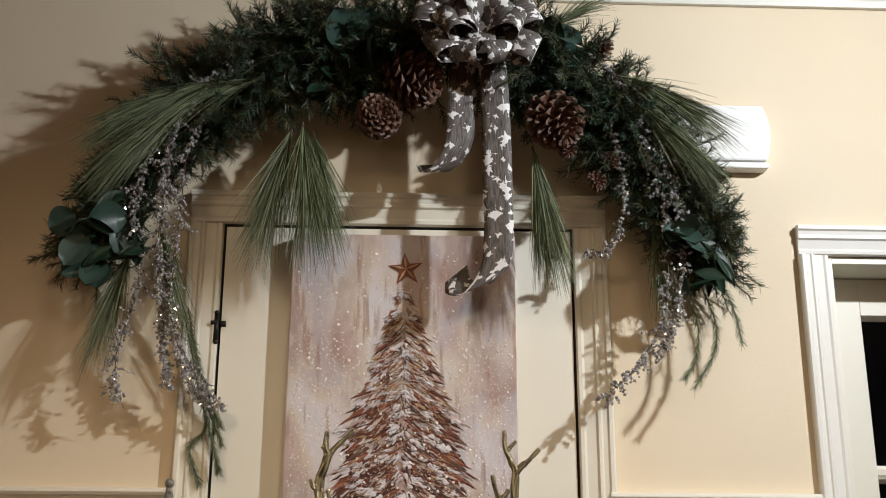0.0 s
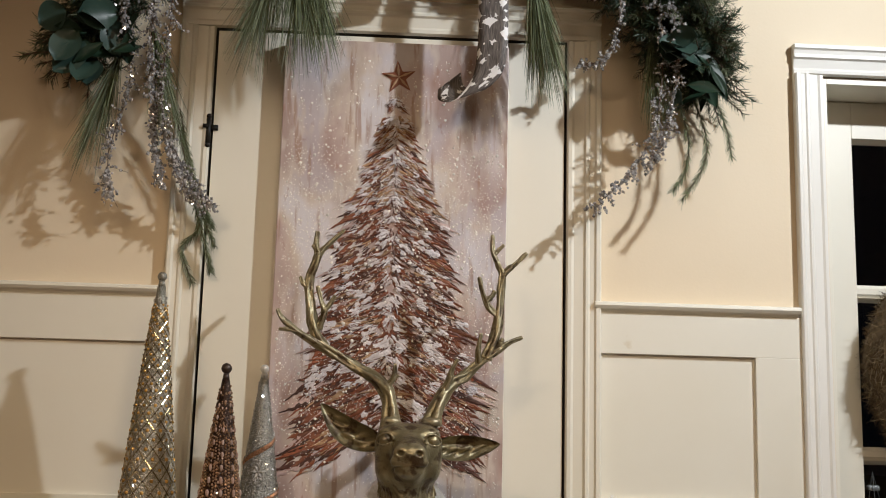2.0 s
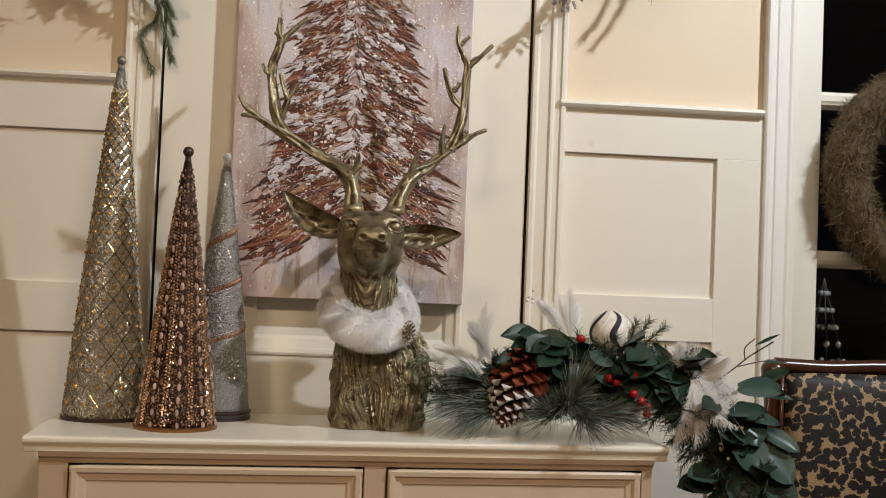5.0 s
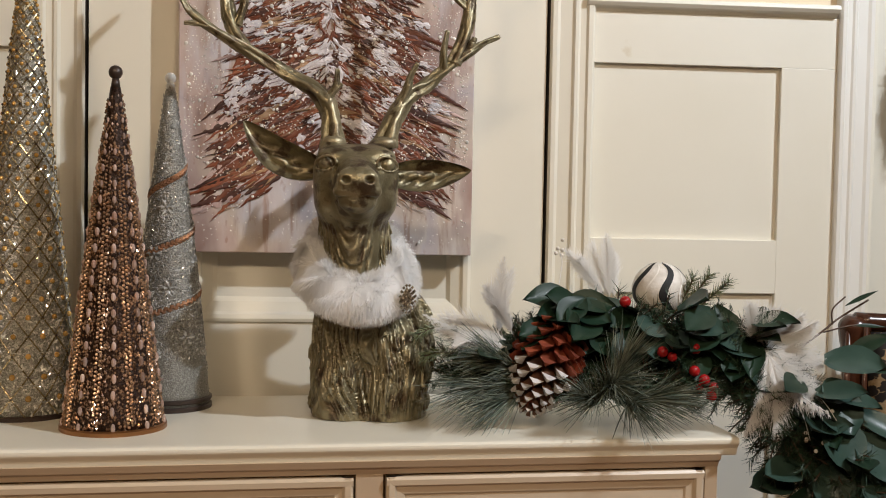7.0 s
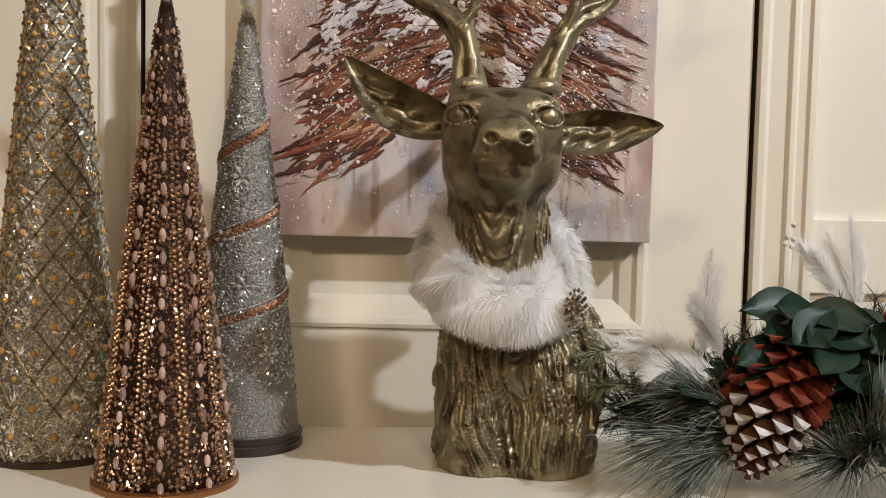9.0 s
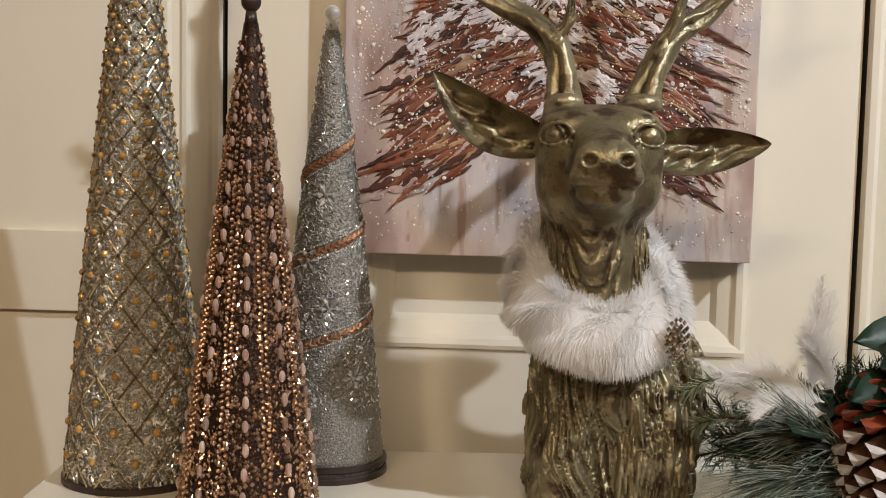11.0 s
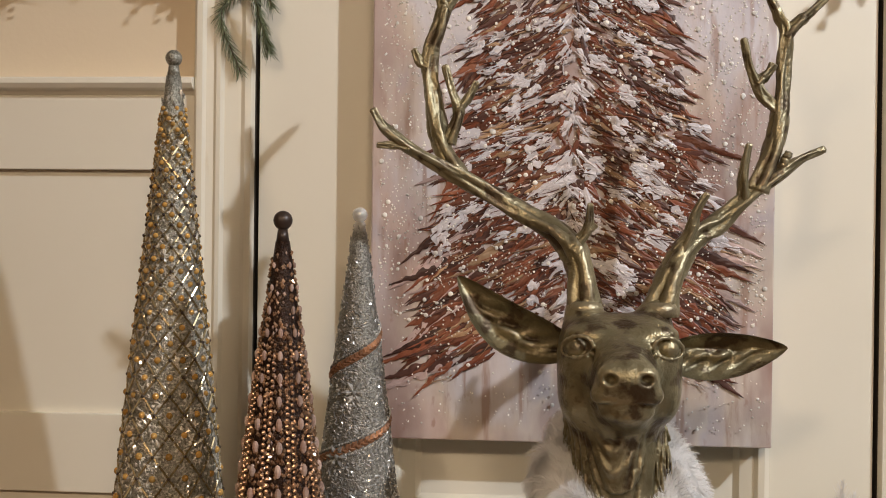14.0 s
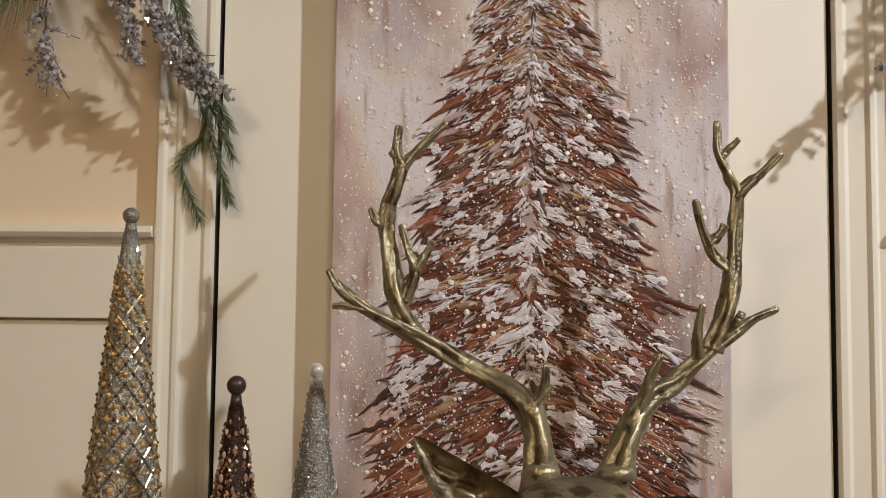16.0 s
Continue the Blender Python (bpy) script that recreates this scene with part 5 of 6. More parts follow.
def crystal_spray(beads, stem, pts, twigs, reach):
    """Icy beads on a branching wire that hangs along a line."""
    p = curve(pts, 46)
    stem.tube(p[::3], 0.0014, 4)
    for i in range(0, len(p)):
        for _ in range(twigs):
            if rnd(0, 1) < 0.15:
                continue
            d = (p[min(i + 1, len(p) - 1)] - p[max(i - 1, 0)]).normalized()
            e = (d * rnd(0.3, 1.0) + scatter((0, -0.2, -0.2), 0.8)).normalized()
            ln = reach * rnd(0.4, 1.0)
            if rnd(0, 1) < 0.4:
                stem.tube([p[i], p[i] + e * ln], 0.0006, 3, cap=False)
            for k in range(random.randint(3, 5)):
                q = p[i] + e * ln * (k + 1) / 5 + scatter((0, 0, 0), 0.003)
                r = rnd(0.0022, 0.0052)
                m = Matrix.Rotation(rnd(0, 6.28), 3, Vector((rnd(-1, 1), rnd(-1, 1), rnd(0.1, 1))))
                beads.gem(q, m @ Vector((r, 0, 0)), m @ Vector((0, r, 0)), m @ Vector((0, 0, r * rnd(1, 1.5))))


def pine_cone(name, parent, base, aim, length, radius, body, tip, label, turns=9, two_tone=False):
    """A cone of overlapping scales wound round a core; each scale has a paler lip."""
    base, aim = Vector(base), Vector(aim).normalized()
    s = aim.orthogonal().normalized()
    t = aim.cross(s)
    core, tips = Build(), Build()
    prof = lambda u: radius * (0.55 + 0.55 * math.sin(math.pi * (0.12 + 0.80 * u) ** 0.85)) * (1 - 0.55 * u ** 3)
    core.tube([base + aim * length * k / 8 for k in range(9)], [prof(k / 8) * 0.42 for k in range(9)], 10)
    n = int(turns * (11 if two_tone else 8))
    for i in range(n):
        u = i / n
        a = i * 2.39996
        r = prof(u)
        o = s * math.cos(a) + t * math.sin(a)
        w = o.cross(aim)
        p = base + aim * (length * u) + o * r * 0.35
        out = (o * (0.95 - 0.25 * u) + aim * (0.30 + 0.75 * u)).normalized()
        up = (aim - out * aim.dot(out)).normalized()
        ln, wd, th = (r * 0.68, r * 0.25, r * 0.13) if two_tone else (r * 0.85, r * 0.30, r * 0.10)
        e = p + out * ln
        core.add([p - w * wd * 0.4 - up * th, p + w * wd * 0.4 - up * th, p + up * th, e - w * wd - up * th * 0.6, e + w * wd - up * th * 0.6, e + up * th * 0.8],
                 [(0, 3, 4, 1), (1, 4, 5, 2), (2, 5, 3, 0)], 1 if two_tone and u >= 0.42 else 0)
        f = e + out * r * (0.20 if two_tone else 0.16)
        tips.add([e - w * wd * 1.04 - up * th * 0.8, e + w * wd * 1.04 - up * th * 0.8, e + up * th * 1.1, f - up * th * 0.4 - w * wd * 0.3, f - up * th * 0.4 + w * wd * 0.3, f + up * th * 0.5],
                 [(0, 3, 4, 1), (1, 4, 5, 2), (2, 5, 3, 0), (3, 5, 4)], 1 if (two_tone and u < 0.42) else 0)
    c = part(name, core, [body, CONE_BROWN], parent, label)
    part("scale_tips", tips, [tip, body] if two_tone else tip, c, kind="stuff")
    return c


def strip(b, path, sides, width, uvs, v0=0.0):
    """A ribbon along a path; sides gives its crosswise direction at each point."""
    k = len(b.v)
    run = v0
    for i, p in enumerate(path):
        if i:
            run += (path[i] - path[i - 1]).length
        for j in range(5):
            q = (j / 4 - 0.5)
            b.v.append(tuple(p + sides[i] * (width * q)))
            uvs.append((q * width, run))
    for i in range(len(path) - 1):
        for j in range(4):
            a = k + i * 5 + j
            b.f.append((a, a + 1, a + 6, a + 5))
            b.m.append(0)
    return run


def cloth_part(name, b, uvs, material, parent, label="", thick=0.0006):
    ob = part(name, b, material, parent, label, smooth=True)
    layer = ob.data.uv_layers.new(name="UVMap")
    for lp in ob.data.loops:
        layer.data[lp.index].uv = uvs[lp.vertex_index]
    so = ob.modifiers.new("thickness", "SOLIDIFY")
    so.thickness = thick
    return ob


# ---------------------------------------------------------------- the garland over the door
gar = thing("door_garland", (0.28, 2.52, 2.25), "evergreen garland with cones, icy beads and printed bow over door", "garland")
SPINE = curve([(-0.44, 2.50, 1.98), (-0.36, 2.49, 2.17), (-0.22, 2.47, 2.35), (-0.03, 2.46, 2.48), (0.20, 2.455, 2.52), (0.45, 2.455, 2.51), (0.65, 2.46, 2.45), (0.82, 2.47, 2.31), (0.94, 2.48, 2.13), (1.00, 2.49, 1.97)], 60)
b = Build()
b.tube(SPINE, 0.012, 7)
for k in range(3):
    b.tube([p + Vector((0.012 * math.sin(i * 0.7 + 2 * k), 0.012 * math.cos(i * 0.7 + 2 * k), 0.012 * math.sin(i * 0.7 + 1 + 2 * k))) for i, p in enumerate(SPINE)], 0.005, 5)
part("vine_core", b, BARK, gar, "twisted brown vine core", smooth=True)

stem, fir, cedar, pine = Build(), Build(), Build(), Build()
# dense short-needled filling along the core
for i, p in enumerate(SPINE):
    t = (SPINE[min(i + 1, 60)] - SPINE[max(i - 1, 0)]).normalized()
    lump = (0.95 + 0.30 * math.sin(i * 1.9) * math.sin(i * 0.53 + 1)) * (0.62 + 0.38 * min(1, i / 12, (60 - i) / 12))
    for k in range(36):
        out = scatter((0, -0.30, 0), 1.0)
        out = (out - t * out.dot(t) * 0.4).normalized()
        if out.y > 0.35:
            out.y *= -1
        ln = rnd(0.07, 0.165) * lump
        q0 = p + out * 0.008
        tgt = fir if rnd(0, 1) < 0.62 else cedar
        fir_sprig(tgt, stem, [q0, q0 + out * ln * 0.5 + t * rnd(-0.02, 0.02), q0 + out * ln + t * rnd(-0.03, 0.03) + Vector((0, 0, -0.012))], rnd(0.018, 0.028), 0.0040, 0.0021, 0.8, 3)
# filling that hangs over the door casing
for p in curve([(-0.24, 2.47, 2.24), (-0.14, 2.46, 2.33), (-0.02, 2.45, 2.385), (0.12, 2.45, 2.40), (0.24, 2.45, 2.40)], 26) + curve([(0.50, 2.45, 2.40), (0.62, 2.45, 2.36), (0.74, 2.46, 2.28), (0.83, 2.47, 2.17), (0.90, 2.48, 2.05)], 26):
    for k in range(15):
        out = scatter((0, -0.35, -0.25), 0.9).normalized()
        if out.y > 0.3:
            out.y *= -1
        ln = rnd(0.05, 0.11)
        fir_sprig(fir if k % 3 else cedar, stem, [p, p + out * ln * 0.5, p + out * ln + Vector((0, 0, -0.012))], rnd(0.018, 0.026), 0.0040, 0.0022, 0.8, 3)
# twigs that hang from both ends
for pts in ([(-0.26, 2.47, 1.98), (-0.19, 2.49, 1.80), (-0.155, 2.515, 1.66), (-0.115, 2.532, 1.56)],
            [(-0.20, 2.48, 1.86), (-0.17, 2.51, 1.70), (-0.150, 2.525, 1.60), (-0.185, 2.535, 1.55), (-0.160, 2.540, 1.475)],
            [(-0.20, 2.47, 1.82), (-0.165, 2.50, 1.67), (-0.13, 2.52, 1.55), (-0.118, 2.53, 1.50)],
            [(-0.24, 2.46, 2.02), (-0.215, 2.48, 1.86), (-0.15, 2.51, 1.67), (-0.12, 2.53, 1.60)]):
    fir_sprig(pine, stem, pts, 0.020, 0.0016, 0.0014, 1.25, 3)
for pts in ([(0.96, 2.48, 1.99), (1.01, 2.47, 1.93), (1.035, 2.46, 1.86), (1.045, 2.455, 1.79)],
            [(0.95, 2.47, 1.96), (0.985, 2.45, 1.84), (0.975, 2.44, 1.76), (0.925, 2.43, 1.68)],
            [(0.92, 2.47, 1.95), (0.945, 2.45, 1.83), (0.935, 2.44, 1.75), (0.905, 2.43, 1.70)],
            [(0.88, 2.46, 2.35), (0.96, 2.44, 2.22), (1.00, 2.44, 2.10), (1.02, 2.45, 1.98)],
            [(0.84, 2.45, 2.38), (0.93, 2.43, 2.26), (0.965, 2.43, 2.14), (0.985, 2.43, 2.06)]):
    fir_sprig(pine, stem, pts, 0.021, 0.0018, 0.0014, 1.2, 3)
# long-needled boughs
for origin, aim, ln, cnt, spr, dr in (
        ((-0.12, 2.36, 2.365), (-0.9, -0.1, -0.35), 0.36, 330, 0.22, 0.30), ((-0.17, 2.36, 2.33), (-0.75, -0.1, -0.62), 0.34, 300, 0.20, 0.25),
        ((-0.05, 2.36, 2.37), (-1, 0, -0.30), 0.30, 120, 0.2, 0.3),
        ((0.045, 2.41, 2.285), (0.10, -0.12, -1), 0.37, 300, 0.32, 0.08), ((0.02, 2.42, 2.27), (-0.22, -0.1, -1), 0.36, 260, 0.28, 0.05), ((0.07, 2.42, 2.27), (0.2, -0.05, -1), 0.33, 200, 0.26, 0.05),
        ((0.575, 2.41, 2.235), (0.17, -0.08, -1), 0.36, 300, 0.22, 0.06), ((0.585, 2.42, 2.22), (0.02, -0.05, -1), 0.33, 120, 0.15, 0.05),
        ((0.77, 2.37, 2.40), (0.95, -0.1, -0.45), 0.31, 240, 0.28, 0.25), ((0.80, 2.37, 2.34), (0.75, -0.1, -0.75), 0.30, 240, 0.25, 0.2),
        ((-0.33, 2.45, 1.99), (-0.25, -0.05, -1), 0.30, 150, 0.26, 0.1), ((-0.27, 2.44, 2.06), (0.25, -0.05, -1), 0.30, 110, 0.22, 0.1),
        ((0.86, 2.45, 2.08), (0.05, -0.1, -1), 0.26, 90, 0.25, 0.1), ((0.30, 2.42, 2.58), (-0.5, -0.1, 0.8), 0.22, 110, 0.35, 0.2), ((0.62, 2.43, 2.54), (0.7, -0.1, 0.5), 0.2, 90, 0.35, 0.2)):
    pine_spray(pine, stem, origin, aim, ln, cnt, spr, dr)
part("twigs", stem, BARK, gar, "thin brown twigs", kind="stuff")
part("fir_needles", fir, FIR, gar, "dark green short fir needles", kind="stuff")
part("cedar_needles", cedar, CEDAR, gar, "olive cedar foliage", kind="stuff")
part("long_pine_needles", pine, PINE, gar, "pale green long pine needles", kind="stuff")
# eucalyptus and laurel leaves
for cx, cy, cz, n, sp, size, aim, mt in (
        (-0.36, 2.40, 2.02, 16, 0.085, 0.075, (-0.5, -0.4, -0.4), DEEP_LEAF), (-0.385, 2.385, 1.975, 8, 0.06, 0.085, (-0.4, -0.6, -0.6), SAGE), (0.165, 2.39, 2.455, 6, 0.05, 0.105, (0.3, -0.6, 0.3), SAGE),
        (0.10, 2.40, 2.44, 13, 0.08, 0.085, (0.0, -0.5, -0.4), DEEP_LEAF), (0.62, 2.40, 2.49, 6, 0.045, 0.10, (0.2, -0.6, 0.2), SAGE), (0.60, 2.41, 2.43, 9, 0.06, 0.08, (0.2, -0.6, -0.5), DEEP_LEAF),
        (0.925, 2.39, 2.04, 8, 0.05, 0.075, (0.3, -0.5, -0.2), SAGE), (0.95, 2.40, 1.96, 11, 0.06, 0.08, (0.3, -0.4, -0.7), DEEP_LEAF), (0.40, 2.42, 2.60, 10, 0.12, 0.08, (0, -0.4, 0.8), DEEP_LEAF),
        (0.22, 2.40, 2.42, 8, 0.07, 0.08, (0.3, -0.5, -0.5), DEEP_LEAF)):
    for _ in range(n):
        lb = Build()
        p = scatter((cx, cy, cz), sp)
        p.y = cy + rnd(-0.03, 0.03)
        d = scatter(aim, 0.7)
        round_ = mt is SAGE
        lb.leaf(p, d, scatter((0, -1, 0.3), 0.5), size * rnd(0.75, 1.1), size * (0.80 if round_ else 0.42) * rnd(0.85, 1.1), 0.25, 0.18, 0.1 if round_ else 0.9)
        part("leaf", lb, mt, gar, smooth=True)
# cones
for base, aim, ln, r in (((0.255, 2.395, 2.400), (0.75, -0.55, -0.45), 0.125, 0.052), ((0.215, 2.415, 2.300), (0.10, -0.9, -0.25), 0.080, 0.042), ((0.605, 2.395, 2.325), (0.30, -0.55, -0.75), 0.125, 0.052)):
    pine_cone("pine_cone", gar, base, aim, ln, r, CONE_BROWN, CONE_TIP, "brown open pine cone with pale scale tips")
for base, aim in (((0.735, 2.41, 2.475), (0.5, -0.6, 0.2)), ((0.715, 2.40, 2.155), (0.1, -0.8, -0.6)), ((0.745, 2.41, 2.20), (0.3, -0.8, -0.2)), ((0.655, 2.40, 2.235), (-0.1, -0.7, -0.7))):
    pine_cone("small_pine_cone", gar, base, aim, 0.045, 0.018, CONE_BROWN, CONE_TIP, "small brown pine cone", 5)
# icy bead sprays
beads, wire = Build(), Build()
for pts, tw, rc in (([(-0.07, 2.39, 2.425), (-0.17, 2.37, 2.36), (-0.235, 2.37, 2.24), (-0.25, 2.38, 2.10), (-0.255, 2.40, 1.95), (-0.235, 2.43, 1.82)], 6, 0.052),
                    ([(-0.10, 2.39, 2.40), (-0.215, 2.37, 2.30), (-0.285, 2.37, 2.18), (-0.315, 2.39, 2.04), (-0.30, 2.42, 1.90), (-0.34, 2.44, 1.75), (-0.335, 2.45, 1.66)], 5, 0.048),
                    ([(-0.12, 2.40, 2.38), (-0.20, 2.38, 2.23), (-0.215, 2.39, 2.04), (-0.23, 2.42, 1.85), (-0.18, 2.45, 1.72), (-0.12, 2.47, 1.64)], 4, 0.042),
                    ([(-0.25, 2.43, 1.85), (-0.24, 2.44, 1.76), (-0.225, 2.45, 1.68)], 2, 0.030), ([(-0.22, 2.43, 1.80), (-0.19, 2.45, 1.71), (-0.16, 2.47, 1.65)], 2, 0.030),
                    ([(0.735, 2.40, 2.45), (0.81, 2.38, 2.33), (0.845, 2.38, 2.18), (0.875, 2.39, 2.03), (0.86, 2.40, 1.85), (0.81, 2.42, 1.74), (0.735, 2.44, 1.665)], 4, 0.042),
                    ([(0.75, 2.40, 2.44), (0.84, 2.38, 2.30), (0.89, 2.38, 2.14), (0.905, 2.39, 1.98), (0.885, 2.40, 1.83), (0.85, 2.42, 1.76)], 4, 0.042),
                    ([(0.70, 2.41, 2.41), (0.755, 2.39, 2.28), (0.78, 2.39, 2.12), (0.755, 2.41, 2.00), (0.70, 2.43, 1.985)], 2, 0.026)):
    crystal_spray(beads, wire, pts, tw, rc)
part("bead_wires", wire, BARK, gar, "dark bead wires", kind="stuff")
part("icy_beads", beads, CRYSTAL, gar, "clear icy acrylic beads", kind="stuff")
# bow: loops all round a knot, and two tails
RC = Vector((0.448, 2.325, 2.462))
WID = 0.066
for k, (an, ln, tilt) in enumerate(((25, 0.115, 0.2), (75, 0.12, 0.1), (125, 0.12, 0.15), (165, 0.125, 0.3), (205, 0.11, 0.5), (-25, 0.115, 0.5), (-60, 0.085, 0.8), (240, 0.085, 0.8), (50, 0.09, 1.1), (110, 0.09, 1.2), (5, 0.095, 1.0), (180, 0.095, 1.1), (270, 0.06, 1.4), (150, 0.08, 1.5))):
    d = (Vector((math.cos(radians(an)), 0, math.sin(radians(an)))) + Vector((0, -tilt, 0))).normalized()
    s = d.cross(Vector((0, -1, 0.2))).normalized()
    s = (s + d.cross(s) * rnd(-0.5, 0.5)).normalized()
    n = d.cross(s)
    path, sides = [], []
    for i in range(19):
        a = math.pi * 2 * i / 18
        path.append(RC + d * (1.3 * ln * 0.5 * (1 - math.cos(a))) + n * (0.034 * math.sin(a) * (0.35 + 0.65 * (1 - math.cos(a)) / 2)))
        g = 0.45 + 0.55 * min(1, (1 - math.cos(a)) / 1.0)
        sides.append(s * g)
    rb, uvs = Build(), []
    strip(rb, path, sides, WID, uvs, k * 0.37)
    cloth_part("bow_loop", rb, uvs, RIBBON, gar, "loop of grey printed ribbon with white motifs")
rb, uvs = Build(), []
strip(rb, [RC + Vector((0.03 * math.cos(a), -0.035 + 0.022 * math.sin(a), 0)) for a in [0.35 * i for i in range(19)]], [Vector((0.1, 0, 1))] * 19, 0.05, uvs, 3.0)
cloth_part("bow_knot", rb, uvs, RIBBON, gar)
for pts, tw, v0 in (([(0.43, 2.36, 2.49), (0.415, 2.365, 2.41), (0.410, 2.37, 2.32), (0.405, 2.365, 2.235), (0.385, 2.375, 2.185), (0.350, 2.39, 2.160), (0.335, 2.41, 2.185)], ((1, 0.1, 0.06), (1, 0.2, 0.1), (0.8, 0.5, 0.25)), 0.1),
                    ([(0.460, 2.36, 2.49), (0.480, 2.36, 2.41), (0.487, 2.36, 2.28), (0.490, 2.36, 2.12), (0.490, 2.362, 1.985), (0.478, 2.37, 1.925), (0.440, 2.38, 1.885), (0.405, 2.40, 1.895), (0.40, 2.42, 1.93)], ((1, 0.05, 0.0), (1, -0.1, 0.03), (0.75, 0.1, 0.65)), 0.9)):
    path = curve(pts, 40)
    sides = []
    for i in range(41):
        u = i / 40 * 2
        a, c = Vector(tw[min(int(u), 1)]), Vector(tw[min(int(u), 1) + 1])
        sides.append(a.lerp(c, u - min(int(u), 1)).normalized())
    rb, uvs = Build(), []
    strip(rb, path, sides, WID, uvs, v0)
    cloth_part("bow_tail", rb, uvs, RIBBON, gar, "hanging tail of grey printed ribbon")


# ---------------------------------------------------------------- the winter swag on the sideboard
swag = thing("winter_swag", (0.78, 2.28, TOPZ), "frosted pine swag with leaves, feathers, berries and a striped bauble", "swag")
stem, frost, fir, pine = Build(), Build(), Build(), Build()
core = curve([(0.50, 2.34, 0.80), (0.62, 2.33, 0.80), (0.75, 2.32, 0.82), (0.88, 2.29, 0.83), (0.98, 2.24, 0.80), (1.05, 2.19, 0.72), (1.09, 2.16, 0.64)], 30)
stem.tube(core, 0.007, 6)
for i, p in enumerate(core):
    for k in range(30):
        o = scatter((0, -0.35, 0.15 if p.z > 0.78 else -0.3), 0.9).normalized()
        if p.x < 0.93 and o.z < -0.2:
            o.z *= -0.4
        ln = rnd(0.05, 0.10)
        fir_sprig(fir, stem, [p, p + o * ln * 0.5, p + o * ln + Vector((0, 0, -0.01 if p.x > 0.93 else 0.002))], rnd(0.014, 0.022), 0.0036, 0.0014, 0.8, 3)
for p in curve([(0.58, 2.27, 0.775), (0.68, 2.25, 0.785), (0.78, 2.235, 0.80), (0.88, 2.22, 0.81), (0.96, 2.20, 0.79), (1.01, 2.17, 0.72)], 26):
    for k in range(16):
        o = scatter((0, -0.4, 0.25), 0.9).normalized()
        if p.x < 0.92 and o.z < 0:
            o.z *= -0.3
        ln = rnd(0.03, 0.075)
        fir_sprig(fir, stem, [p, p + o * ln * 0.5, p + o * ln], rnd(0.014, 0.02), 0.0036, 0.0015, 0.8, 3)
for origin, aim, ln, cnt, spr, dr in (
        ((0.60, 2.25, 0.815), (-0.85, -0.35, 0.45), 0.17, 150, 0.5, 0.25), ((0.60, 2.24, 0.80), (-1, -0.4, 0.05), 0.19, 150, 0.42, 0.2), ((0.60, 2.24, 0.79), (-0.75, -0.6, -0.12), 0.15, 120, 0.4, 0.1),
        ((0.57, 2.27, 0.83), (-0.7, -0.4, 0.6), 0.12, 60, 0.5, 0.2),
        ((0.71, 2.20, 0.795), (0.2, -0.8, 0.45), 0.13, 170, 0.85, 0.25), ((0.71, 2.19, 0.785), (-0.6, -0.6, 0.25), 0.12, 140, 0.7, 0.1), ((0.73, 2.19, 0.785), (0.8, -0.45, 0.15), 0.14, 160, 0.6, 0.1),
        ((0.72, 2.20, 0.79), (0.25, -0.4, 0.9), 0.16, 130, 0.5, 0.15), ((0.78, 2.19, 0.79), (0.9, -0.35, 0.12), 0.12, 120, 0.6, 0.1), ((0.74, 2.17, 0.785), (0.15, -0.9, 0.12), 0.10, 120, 0.8, 0.3)):
    pine_spray(frost, stem, origin, aim, ln, cnt, spr, dr, 0.0019)
for pts in ([(0.86, 2.30, 0.90), (0.885, 2.29, 0.945), (0.905, 2.285, 0.975)], [(0.86, 2.30, 0.89), (0.90, 2.29, 0.93), (0.935, 2.28, 0.965)], [(0.85, 2.31, 0.90), (0.87, 2.30, 0.94), (0.88, 2.29, 0.97)],
            [(1.04, 2.19, 0.76), (1.10, 2.16, 0.755), (1.15, 2.14, 0.72)], [(1.04, 2.18, 0.72), (1.10, 2.15, 0.70), (1.14, 2.13, 0.67)], [(0.50, 2.31, 0.86), (0.46, 2.28, 0.885), (0.43, 2.27, 0.875)],
            [(0.52, 2.29, 0.84), (0.47, 2.26, 0.85), (0.44, 2.25, 0.845)]):
    fir_sprig(pine, stem, pts, 0.020, 0.0017, 0.0014, 0.9, 4)
for p in curve([(0.58, 2.32, 0.84), (0.66, 2.31, 0.875), (0.74, 2.31, 0.89), (0.84, 2.28, 0.88), (0.93, 2.25, 0.87), (1.00, 2.21, 0.82), (1.04, 2.18, 0.74)], 30):
    for k in range(22):
        o = scatter((0, -0.55, 0.05), 0.9).normalized()
        ln = rnd(0.03, 0.065)
        fir_sprig(fir, stem, [p, p + o * ln * 0.5, p + o * ln], rnd(0.014, 0.02), 0.0038, 0.0016, 0.8, 3)
part("twigs", stem, BARK, swag, "thin brown twigs", kind="stuff")
part("frosted_needles", frost, FROST_PINE, swag, "frosted blue-green pine needles", kind="stuff")
part("fir_needles", fir, FIR, swag, "dark green fir needles", kind="stuff")
part("pine_tips", pine, PINE, swag, "pale green fir tips", kind="stuff")
